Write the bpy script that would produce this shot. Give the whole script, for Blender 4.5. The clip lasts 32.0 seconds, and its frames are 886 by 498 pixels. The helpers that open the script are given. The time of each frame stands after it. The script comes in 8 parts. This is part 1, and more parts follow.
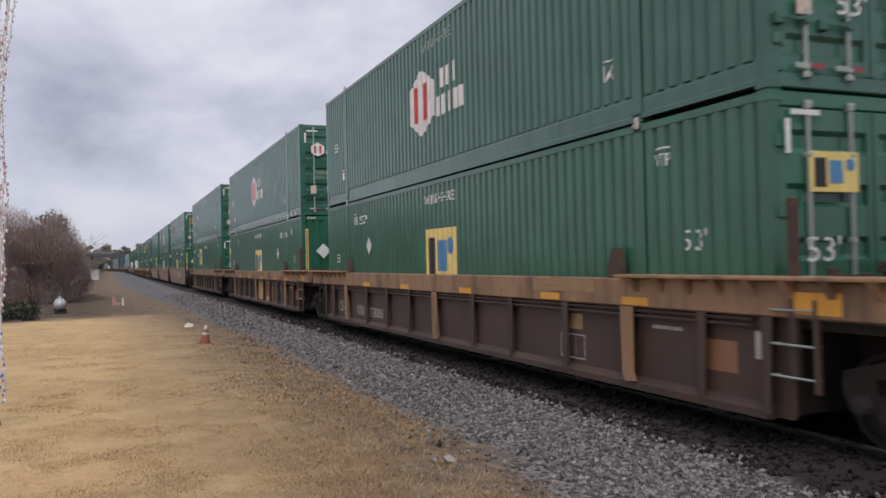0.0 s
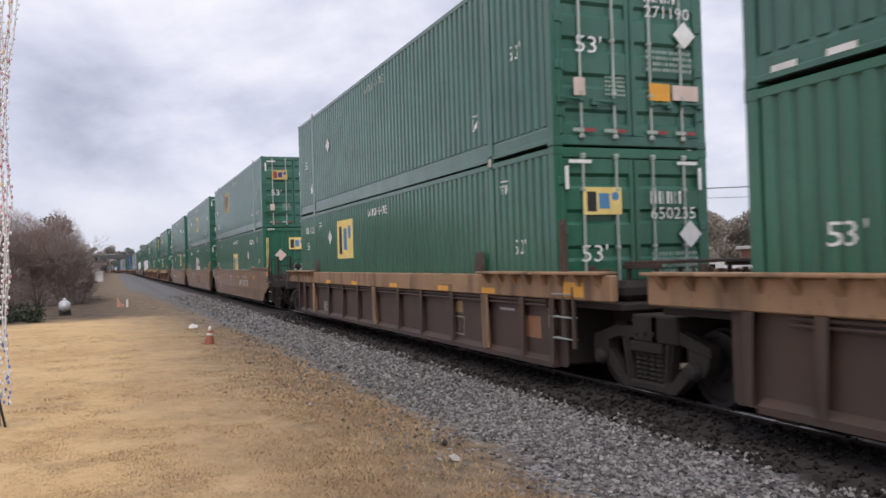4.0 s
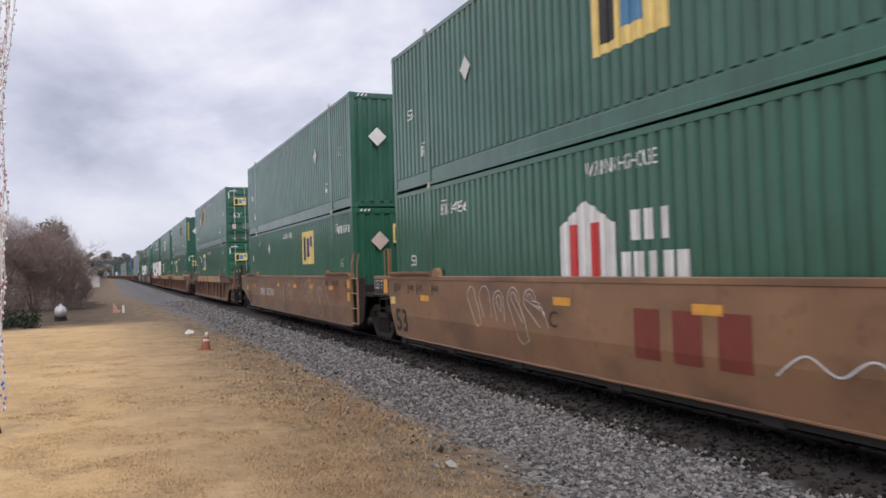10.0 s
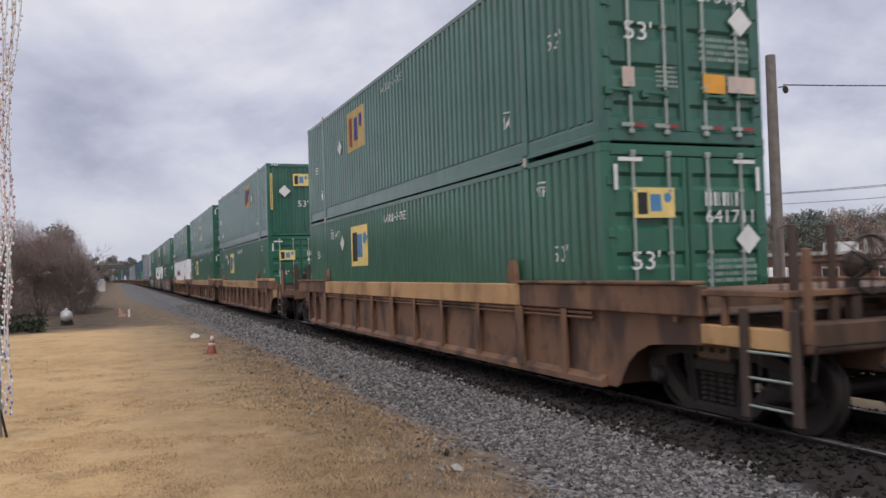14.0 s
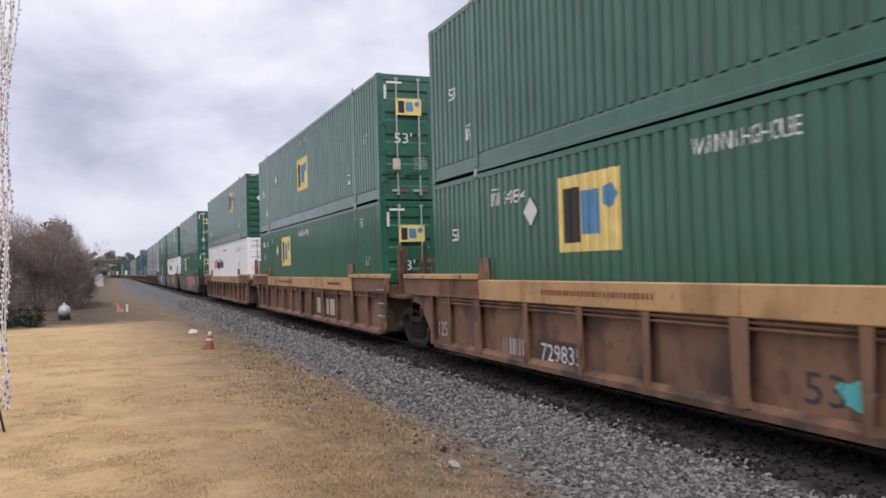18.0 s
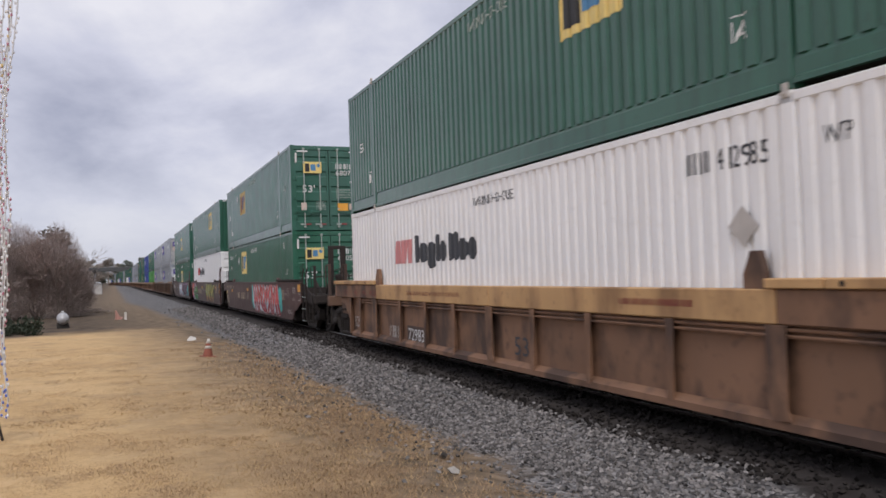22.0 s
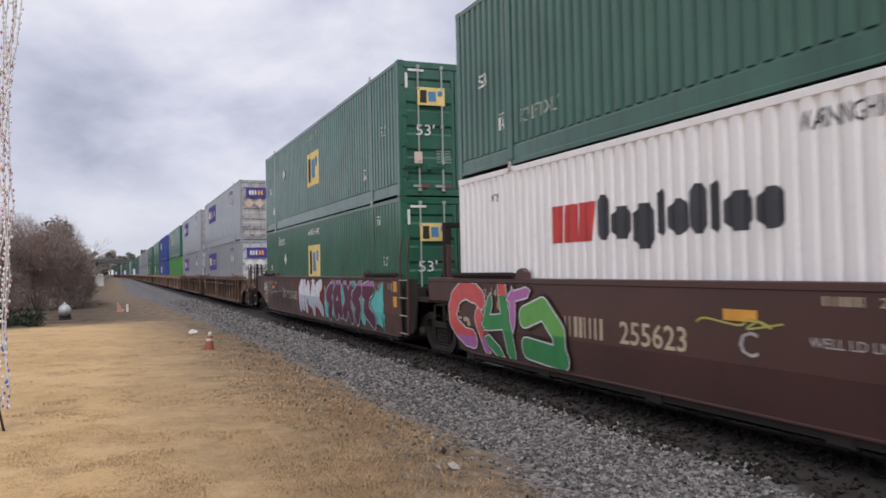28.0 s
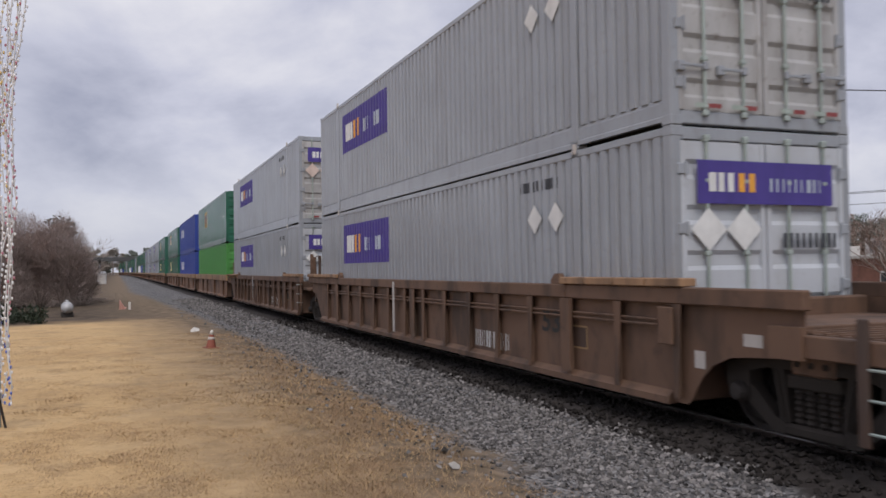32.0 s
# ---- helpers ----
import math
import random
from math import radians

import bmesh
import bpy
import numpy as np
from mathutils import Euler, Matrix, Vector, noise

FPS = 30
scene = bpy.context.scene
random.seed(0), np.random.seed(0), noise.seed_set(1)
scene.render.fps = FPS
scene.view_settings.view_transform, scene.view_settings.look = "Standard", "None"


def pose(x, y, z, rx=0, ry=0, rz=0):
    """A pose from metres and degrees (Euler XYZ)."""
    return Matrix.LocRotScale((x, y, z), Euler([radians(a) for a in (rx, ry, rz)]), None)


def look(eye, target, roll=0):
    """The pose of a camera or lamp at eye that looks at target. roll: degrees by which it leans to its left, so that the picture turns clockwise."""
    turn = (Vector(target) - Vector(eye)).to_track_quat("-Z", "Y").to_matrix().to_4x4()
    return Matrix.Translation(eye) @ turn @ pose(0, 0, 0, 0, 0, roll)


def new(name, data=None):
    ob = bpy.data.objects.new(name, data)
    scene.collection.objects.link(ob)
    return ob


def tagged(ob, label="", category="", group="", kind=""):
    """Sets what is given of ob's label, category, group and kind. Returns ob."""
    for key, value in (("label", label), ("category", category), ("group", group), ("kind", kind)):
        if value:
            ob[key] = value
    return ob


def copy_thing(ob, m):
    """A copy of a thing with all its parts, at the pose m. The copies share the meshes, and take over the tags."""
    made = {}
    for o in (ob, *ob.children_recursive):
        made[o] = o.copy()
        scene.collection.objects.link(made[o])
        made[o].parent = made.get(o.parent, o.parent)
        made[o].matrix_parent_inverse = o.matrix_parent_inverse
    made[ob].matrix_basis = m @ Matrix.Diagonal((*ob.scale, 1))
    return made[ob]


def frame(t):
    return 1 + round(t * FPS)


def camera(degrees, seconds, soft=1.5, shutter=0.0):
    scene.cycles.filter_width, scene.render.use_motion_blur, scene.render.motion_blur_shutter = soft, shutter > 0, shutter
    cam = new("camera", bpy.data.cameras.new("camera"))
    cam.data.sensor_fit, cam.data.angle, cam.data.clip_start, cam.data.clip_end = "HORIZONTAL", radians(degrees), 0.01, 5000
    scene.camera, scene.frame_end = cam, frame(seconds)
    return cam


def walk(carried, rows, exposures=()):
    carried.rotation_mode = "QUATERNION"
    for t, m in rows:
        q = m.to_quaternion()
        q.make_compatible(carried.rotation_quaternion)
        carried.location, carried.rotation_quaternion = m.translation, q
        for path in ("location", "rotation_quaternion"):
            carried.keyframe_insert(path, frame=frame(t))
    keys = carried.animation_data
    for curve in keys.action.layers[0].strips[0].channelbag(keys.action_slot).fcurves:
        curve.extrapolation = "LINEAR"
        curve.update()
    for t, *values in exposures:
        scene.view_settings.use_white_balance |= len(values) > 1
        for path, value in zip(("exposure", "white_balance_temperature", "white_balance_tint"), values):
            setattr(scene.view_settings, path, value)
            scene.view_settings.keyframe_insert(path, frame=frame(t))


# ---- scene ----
cam = camera(57.33, 32.0, soft=1.6, shutter=0.2)
EYE = (0.0, 0.0, 1.70)   # metres; z = 0 is the top of the rails, y runs along the track, x across it
# seconds, heading right of the track, tilt up, lean: a hand-held camera that stays where it is
TURNS = [
    (0, 22.34, 0.81, -1.30), (0.5, 22.39, 0.76, -1.41), (1, 22.33, 0.82, -1.53), (1.5, 22.28, 0.82, -1.63),
    (2, 22.23, 0.81, -1.68), (2.5, 22.17, 0.76, -1.68), (3, 22.13, 0.72, -1.70), (3.5, 22.07, 0.72, -1.71),
    (5.5, 22.39, 1.10, -1.62), (6, 22.49, 1.21, -1.56), (6.5, 22.66, 1.13, -1.71), (7, 22.83, 0.97, -1.95),
    (7.5, 22.66, 0.81, -2.06), (8, 22.60, 0.88, -1.99), (8.5, 22.42, 0.94, -1.86), (9, 22.39, 0.99, -1.72),
    (9.5, 22.36, 1.08, -1.64), (10, 22.33, 1.17, -1.64), (10.5, 22.33, 1.37, -1.67), (11, 22.33, 1.45, -1.72),
    (11.5, 22.27, 1.51, -1.77), (12, 22.23, 1.51, -1.85), (12.5, 22.20, 1.58, -2.01), (13, 22.09, 1.59, -2.10),
    (13.5, 22.01, 1.40, -1.99), (14, 21.99, 1.41, -1.82), (14.5, 22.07, 1.46, -1.78), (16.5, 22.21, 1.40, -1.80),
    (17, 22.17, 1.28, -1.68), (17.5, 22.12, 1.23, -1.56), (18, 22.10, 1.16, -1.57), (18.5, 22.06, 1.14, -1.65),
    (19, 21.98, 1.23, -1.74), (19.5, 22.02, 1.33, -1.85), (20, 22.06, 1.40, -1.87), (20.5, 22.07, 1.40, -1.77),
    (21, 22.13, 1.41, -1.71), (21.5, 22.25, 1.52, -1.79), (22, 22.21, 1.59, -1.84), (22.5, 22.16, 1.64, -1.79),
    (23, 22.03, 1.62, -1.75), (23.5, 21.99, 1.58, -1.70), (24, 21.95, 1.61, -1.60), (24.5, 21.93, 1.52, -1.49),
    (25, 21.87, 1.56, -1.38), (25.5, 21.92, 1.56, -1.31), (27.5, 22.11, 1.34, -1.26), (28, 22.06, 1.28, -1.23),
    (28.5, 22.00, 1.16, -1.22), (29, 21.99, 1.16, -1.19), (29.5, 21.98, 1.16, -1.16), (30, 21.97, 1.17, -1.10),
    (30.5, 22.02, 1.18, -1.02), (31, 22.01, 1.21, -0.96), (31.5, 21.90, 1.21, -0.91), (32, 21.90, 1.27, -0.87),
]


def aim(heading, tilt, lean):
    a, b = radians(heading), radians(tilt)
    way = Vector((math.sin(a) * math.cos(b), math.cos(a) * math.cos(b), math.sin(b)))
    return look(EYE, Vector(EYE) + way, lean)


# seconds, stops: the camera meters what rolls past; a slightly cool white balance
STOPS = ((0.0, -0.15), (1.0, 0.17), (2.0, 0.17), (3.0, 0.12), (6.0, 0.15), (7.0, -0.15), (8.0, 0.13), (10.0, 0.08), (12.0, 0.03), (13.0, 0.06), (14.0, -0.17), (17.0, -0.14), (18.0, 0.13), (19.0, 0.01), (20.0, 0.01), (22.0, -0.1), (24.0, -0.12), (25.0, 0.08), (28.0, -0.02), (29.0, 0.06), (30.0, 0.03), (31.0, 0.05), (32.0, -0.2))
walk(cam, [(t, aim(a, b, c)) for t, a, b, c in TURNS], [(t, e, 6450.0, 13.0) for t, e in STOPS])

# ---- world and light: a broken overcast sky ----
world = bpy.data.worlds.new("overcast_sky")
scene.world = world
world.use_nodes = True
wn, wl = world.node_tree.nodes, world.node_tree.links
wn.clear()


def wnode(kind, **values):
    n = wn.new(kind)
    for k, v in values.items():
        n.inputs[k].default_value = v
    return n


sky = wn.new("ShaderNodeTexSky")
sky.sky_type, sky.sun_disc = "NISHITA", False
sky.sun_elevation, sky.sun_rotation = radians(50), radians(197)
sky_back = wnode("ShaderNodeBackground", Strength=0.10)
wl.new(sky.outputs[0], sky_back.inputs[0])
coords = wn.new("ShaderNodeTexCoord")
split = wn.new("ShaderNodeSeparateXYZ")
wl.new(coords.outputs["Generated"], split.inputs[0])
height = wn.new("ShaderNodeMath")
height.operation = "MAXIMUM"
height.inputs[1].default_value = 0.0
wl.new(split.outputs[2], height.inputs[0])
lift = wn.new("ShaderNodeMath")
lift.operation = "ADD"
lift.inputs[1].default_value = 0.44
wl.new(height.outputs[0], lift.inputs[0])
flat = wn.new("ShaderNodeCombineXYZ")
for i in (0, 1):
    div = wn.new("ShaderNodeMath")
    div.operation = "DIVIDE"
    wl.new(split.outputs[i], div.inputs[0])
    wl.new(lift.outputs[0], div.inputs[1])
    wl.new(div.outputs[0], flat.inputs[i])
turn = wnode("ShaderNodeMapping", Scale=(1.0, 1.0, 1.0), Rotation=(0, 0, 0.5), Location=(0.7, 2.3, 0.0))
wl.new(flat.outputs[0], turn.inputs[0])
big = wnode("ShaderNodeTexNoise", Scale=2.3, Detail=9.0, Roughness=0.57, Distortion=0.15)
wl.new(turn.outputs[0], big.inputs["Vector"])
ramp = wn.new("ShaderNodeValToRGB")
el = ramp.color_ramp.elements
el[0].position, el[0].color = 0.29, (0.43, 0.455, 0.57, 1)
el[1].position, el[1].color = 0.66, (0.90, 0.905, 0.955, 1)
mid = el.new(0.49)
mid.color = (0.68, 0.70, 0.81, 1)
wl.new(big.outputs[0], ramp.inputs[0])
cloud_back = wnode("ShaderNodeBackground", Strength=1.0)
low = wn.new("ShaderNodeMapRange")
low.interpolation_type = "SMOOTHSTEP"
for i, v in enumerate((0.0, 0.17, 0.75, 0.0)):
    low.inputs[i + 1].default_value = v
wl.new(height.outputs[0], low.inputs[0])
bright = wn.new("ShaderNodeMix")
bright.data_type = "RGBA"
bright.inputs[7].default_value = (0.64, 0.67, 0.76, 1)
wl.new(low.outputs[0], bright.inputs[0])
wl.new(ramp.outputs[0], bright.inputs[6])
wl.new(bright.outputs[2], cloud_back.inputs[0])
cover = wnode("ShaderNodeMixShader", Fac=0.93)
wl.new(sky_back.outputs[0], cover.inputs[1])
wl.new(cloud_back.outputs[0], cover.inputs[2])
wout = wn.new("ShaderNodeOutputWorld")
wl.new(cover.outputs[0], wout.inputs[0])

sun = new("sun", bpy.data.lights.new("sun", "SUN"))
sun.data.energy, sun.data.angle, sun.data.color = 1.7, radians(28), (1.0, 0.955, 0.90)
sun.matrix_world = look((0, 0, 40), (10, 32, 0))

# ---- materials ----


def surface(name, base, rough=0.6, metal=0.0, var=0.12, scale=1.3, dirt=None, dirt_amount=0.35, streak=(5.0, 5.0, 0.35),
            grain=40.0, bump=0.08, spec=0.4, island=0.0, coat=0.0, hard=0.75):
    """A worn surface: broad unevenness, streaks of dirt and a fine relief, all at real size."""
    m = bpy.data.materials.new(name)
    m.use_nodes = True
    n, l = m.node_tree.nodes, m.node_tree.links
    b = n["Principled BSDF"]
    b.inputs["Roughness"].default_value, b.inputs["Metallic"].default_value = rough, metal
    b.inputs["Specular IOR Level"].default_value = spec
    b.inputs["Coat Weight"].default_value, b.inputs["Coat Roughness"].default_value = coat, 0.17
    b.inputs["Coat IOR"].default_value = 1.55
    tc, info = n.new("ShaderNodeTexCoord"), n.new("ShaderNodeObjectInfo")
    shift = n.new("ShaderNodeVectorMath")
    shift.operation = "MULTIPLY_ADD"
    shift.inputs[1].default_value = (1, 1, 1)
    l.new(tc.outputs["Object"], shift.inputs[0])
    far = n.new("ShaderNodeVectorMath")
    far.operation = "SCALE"
    far.inputs[0].default_value = (7.0, 41.0, 13.0)
    l.new(info.outputs["Random"], far.inputs["Scale"])
    l.new(far.outputs[0], shift.inputs[2])

    def noise_at(size, detail, stretch=None):
        t = n.new("ShaderNodeTexNoise")
        t.inputs["Scale"].default_value, t.inputs["Detail"].default_value = size, detail
        if stretch:
            mp = n.new("ShaderNodeMapping")
            mp.inputs["Scale"].default_value = stretch
            l.new(shift.outputs[0], mp.inputs[0])
            l.new(mp.outputs[0], t.inputs["Vector"])
        else:
            l.new(shift.outputs[0], t.inputs["Vector"])
        return t.outputs[0]

    def mixed(fac, a, c):
        x = n.new("ShaderNodeMix")
        x.data_type = "RGBA"
        for k, v in ((6, a), (7, c)):
            if isinstance(v, tuple):
                x.inputs[k].default_value = (*v, 1)
            else:
                l.new(v, x.inputs[k])
        l.new(fac, x.inputs[0])
        return x.outputs[2]

    def between(value, lo, hi, top=1.0):
        r = n.new("ShaderNodeMapRange")
        r.inputs[1].default_value, r.inputs[2].default_value, r.inputs[4].default_value = lo, hi, top
        l.new(value, r.inputs[0])
        return r.outputs[0]

    dark = tuple(c * (1 - var) for c in base)
    light = tuple(min(1.0, c * (1 + var)) for c in base)
    colour = mixed(between(noise_at(scale, 5), 0.3, 0.7), dark, light)
    if island:
        geo = n.new("ShaderNodeNewGeometry")
        colour = mixed(between(geo.outputs["Random Per Island"], 0, 1, 1.0), tuple(c * (1 - island) for c in base), colour)
    if dirt:
        colour = mixed(between(noise_at(1.0, 6, streak), 0.48, hard, dirt_amount), colour, dirt)
        colour = mixed(between(noise_at(scale * 7, 4), 0.58, 0.8, dirt_amount * 0.8), colour, dirt)
    l.new(colour, b.inputs["Base Color"])
    bp = n.new("ShaderNodeBump")
    bp.inputs["Strength"].default_value, bp.inputs["Distance"].default_value = bump, 0.01
    l.new(noise_at(grain, 3), bp.inputs["Height"])
    l.new(bp.outputs[0], b.inputs["Normal"])
    rr = n.new("ShaderNodeMapRange")
    rr.inputs[3].default_value, rr.inputs[4].default_value = max(0.05, rough - 0.12), min(1.0, rough + 0.12)
    l.new(noise_at(scale * 4, 3), rr.inputs[0])
    l.new(rr.outputs[0], b.inputs["Roughness"])
    return m


DUST = (0.13, 0.11, 0.085)
GREEN = surface("green_container_paint", (0.031, 0.128, 0.081), 0.4, dirt=(0.022, 0.055, 0.036), dirt_amount=0.35, spec=0.1, coat=0.8)
GREEN_OLD = surface("weathered_green_paint", (0.042, 0.130, 0.095), 0.4, dirt=(0.035, 0.075, 0.056), dirt_amount=0.45, var=0.16, spec=0.1, coat=0.8)
GREEN_DEEP = surface("deep_green_paint", (0.036, 0.118, 0.081), 0.4, dirt=(0.03, 0.05, 0.04), dirt_amount=0.35, spec=0.1, coat=0.8)
GREEN_LIGHT = surface("light_green_paint", (0.07, 0.27, 0.06), 0.5, dirt=(0.06, 0.12, 0.05))
BLUE = surface("blue_container_paint", (0.03, 0.06, 0.30), 0.5, dirt=(0.06, 0.07, 0.12))
WHITE = surface("white_container_paint", (0.88, 0.88, 0.88), 0.45, var=0.03, dirt=(0.50, 0.46, 0.41), dirt_amount=0.2, coat=0.4)
GREY = surface("grey_container_paint", (0.305, 0.328, 0.358), 0.5, var=0.07, dirt=(0.20, 0.195, 0.19), dirt_amount=0.4, spec=0.2, coat=0.7)
GREY_PALE = surface("pale_grey_door_paint", (0.50, 0.53, 0.57), 0.5, var=0.06, dirt=(0.3, 0.29, 0.28), dirt_amount=0.4, streak=(2.5, 2.5, 0.6))
GREY_DOOR = surface("grimy_grey_door_paint", (0.42, 0.42, 0.42), 0.55, var=0.12, dirt=(0.16, 0.14, 0.12), dirt_amount=0.75, streak=(2.5, 2.5, 0.6))
ROOF = surface("container_roof_steel", (0.06, 0.13, 0.10), 0.6, dirt=DUST)
ZINC = surface("zinc_lock_rod", (0.40, 0.46, 0.43), 0.45, 0.35, dirt=(0.14, 0.14, 0.12))
UNDER = surface("dusty_black_underframe", (0.037, 0.031, 0.027), 0.8, dirt=(0.03, 0.025, 0.021), dirt_amount=0.6, spec=0.25)
BROWN = surface("dark_brown_wagon_paint", (0.070, 0.048, 0.039), 0.6, var=0.25, dirt=(0.105, 0.054, 0.034), dirt_amount=0.55, hard=0.72, scale=0.7, streak=(1.6, 1.2, 0.7))
CHORD_TAN = surface("dusty_tan_wagon_paint", (0.34, 0.205, 0.115), 0.65, dirt=(0.11, 0.072, 0.048), dirt_amount=0.8, hard=0.66, streak=(3.0, 2.2, 0.5))
TAN = surface("tan_brown_wagon_paint", (0.285, 0.155, 0.082), 0.38, var=0.20, dirt=(0.12, 0.068, 0.044), dirt_amount=0.7, streak=(0.9, 0.7, 1.3), scale=0.9, coat=0.35, hard=0.68, bump=0.05)
UMBER = surface("weathered_umber_wagon_paint", (0.150, 0.088, 0.058), 0.7, dirt=(0.06, 0.040, 0.030), dirt_amount=0.85, hard=0.66, streak=(2.5, 2.0, 0.8), scale=0.8)
RUST = surface("orange_brown_wagon_paint", (0.228, 0.125, 0.075), 0.65, var=0.2, dirt=(0.070, 0.044, 0.034), dirt_amount=0.9, hard=0.62, streak=(2.2, 1.6, 0.9), scale=0.8)
CHORD_YELLOW = surface("faded_yellow_wagon_paint", (0.55, 0.335, 0.155), 0.6, dirt=(0.19, 0.10, 0.05), dirt_amount=0.7, hard=0.68, streak=(3.0, 1.6, 0.6))
MAROON = surface("maroon_wagon_paint", (0.078, 0.034, 0.031), 0.42, dirt=(0.05, 0.03, 0.026), dirt_amount=0.45, streak=(1.1, 0.8, 1.2), scale=0.7, coat=0.2)
PANEL_YELLOW = surface("yellow_wagon_panel", (0.60, 0.365, 0.15), 0.6, dirt=(0.28, 0.17, 0.08), dirt_amount=0.4)
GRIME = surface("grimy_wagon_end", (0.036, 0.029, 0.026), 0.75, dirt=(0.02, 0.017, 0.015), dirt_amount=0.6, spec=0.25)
STEEL = surface("worn_wheel_steel", (0.034, 0.029, 0.027), 0.65, 0.1, dirt=(0.03, 0.025, 0.022), spec=0.3)
RAIL = surface("polished_rail_steel", (0.42, 0.41, 0.40), 0.3, 0.9, var=0.05)
RAIL_RUST = surface("rusty_rail_steel", (0.065, 0.052, 0.045), 0.9, dirt=(0.022, 0.019, 0.018), spec=0.1)


def paint(name, colour, rough=0.55):
    return surface(name, colour, rough, var=0.1, dirt=tuple(c * 0.6 for c in colour), dirt_amount=0.35, scale=4.0)


P_WHITE = paint("white_lettering", (0.72, 0.73, 0.72))
P_OLD = paint("faded_lettering", (0.34, 0.40, 0.36))
P_BLACK = paint("black_lettering", (0.03, 0.03, 0.03))
P_YELLOW = paint("yellow_sign_paint", (0.80, 0.63, 0.23))
P_ORANGE = paint("orange_reflector", (0.78, 0.38, 0.06))
P_FADED = paint("sun_faded_sign_paint", (0.52, 0.38, 0.15))
P_BLUE = paint("blue_sign_paint", (0.09, 0.25, 0.45))
P_NAVY = paint("navy_sign_paint", (0.04, 0.05, 0.22))
P_PURPLE = paint("purple_sign_paint", (0.07, 0.05, 0.26))
P_RED = paint("red_sign_paint", (0.56, 0.06, 0.06))
P_PINK = paint("faded_red_sign_paint", (0.62, 0.26, 0.26))
P_DARK = paint("charcoal_lettering", (0.05, 0.055, 0.065))
P_MAROON = paint("maroon_lettering", (0.22, 0.05, 0.035))
P_CHALK = paint("chalk_lettering", (0.50, 0.47, 0.44))
P_CORAL = paint("coral_spray_paint", (0.67, 0.115, 0.11))
P_TEAL = paint("teal_spray_paint", (0.12, 0.55, 0.52))
P_LIME = paint("lime_spray_paint", (0.47, 0.46, 0.11))
P_LEAF = paint("green_spray_paint", (0.15, 0.42, 0.10))
P_PLUM = paint("plum_spray_paint", (0.10, 0.02, 0.06))
P_SILVER = paint("silver_blue_spray_paint", (0.46, 0.52, 0.60))
P_RUSTY = paint("rusty_orange_patch", (0.30, 0.15, 0.08))
P_TANPATCH = paint("tan_patch", (0.34, 0.22, 0.11))
P_RUBY = paint("ruby_spray_paint", (0.40, 0.035, 0.055))
P_AMBER = paint("amber_spray_paint", (0.50, 0.24, 0.07))
P_VIOLET = paint("violet_spray_paint", (0.46, 0.16, 0.42))
P_ICE = paint("pale_ice_spray_paint", (0.72, 0.77, 0.82))
P_GRASS = paint("deep_green_spray_paint", (0.045, 0.27, 0.09))
P_CLARET = paint("dark_red_spray_paint", (0.22, 0.018, 0.03))
P_DULL_RED = paint("dull_red_reflector", (0.26, 0.06, 0.06))
P_CREAM = paint("cream_lettering", (0.55, 0.46, 0.33))
P_PEACH = paint("pale_placard", (0.62, 0.50, 0.44))

# ---- mesh building ----


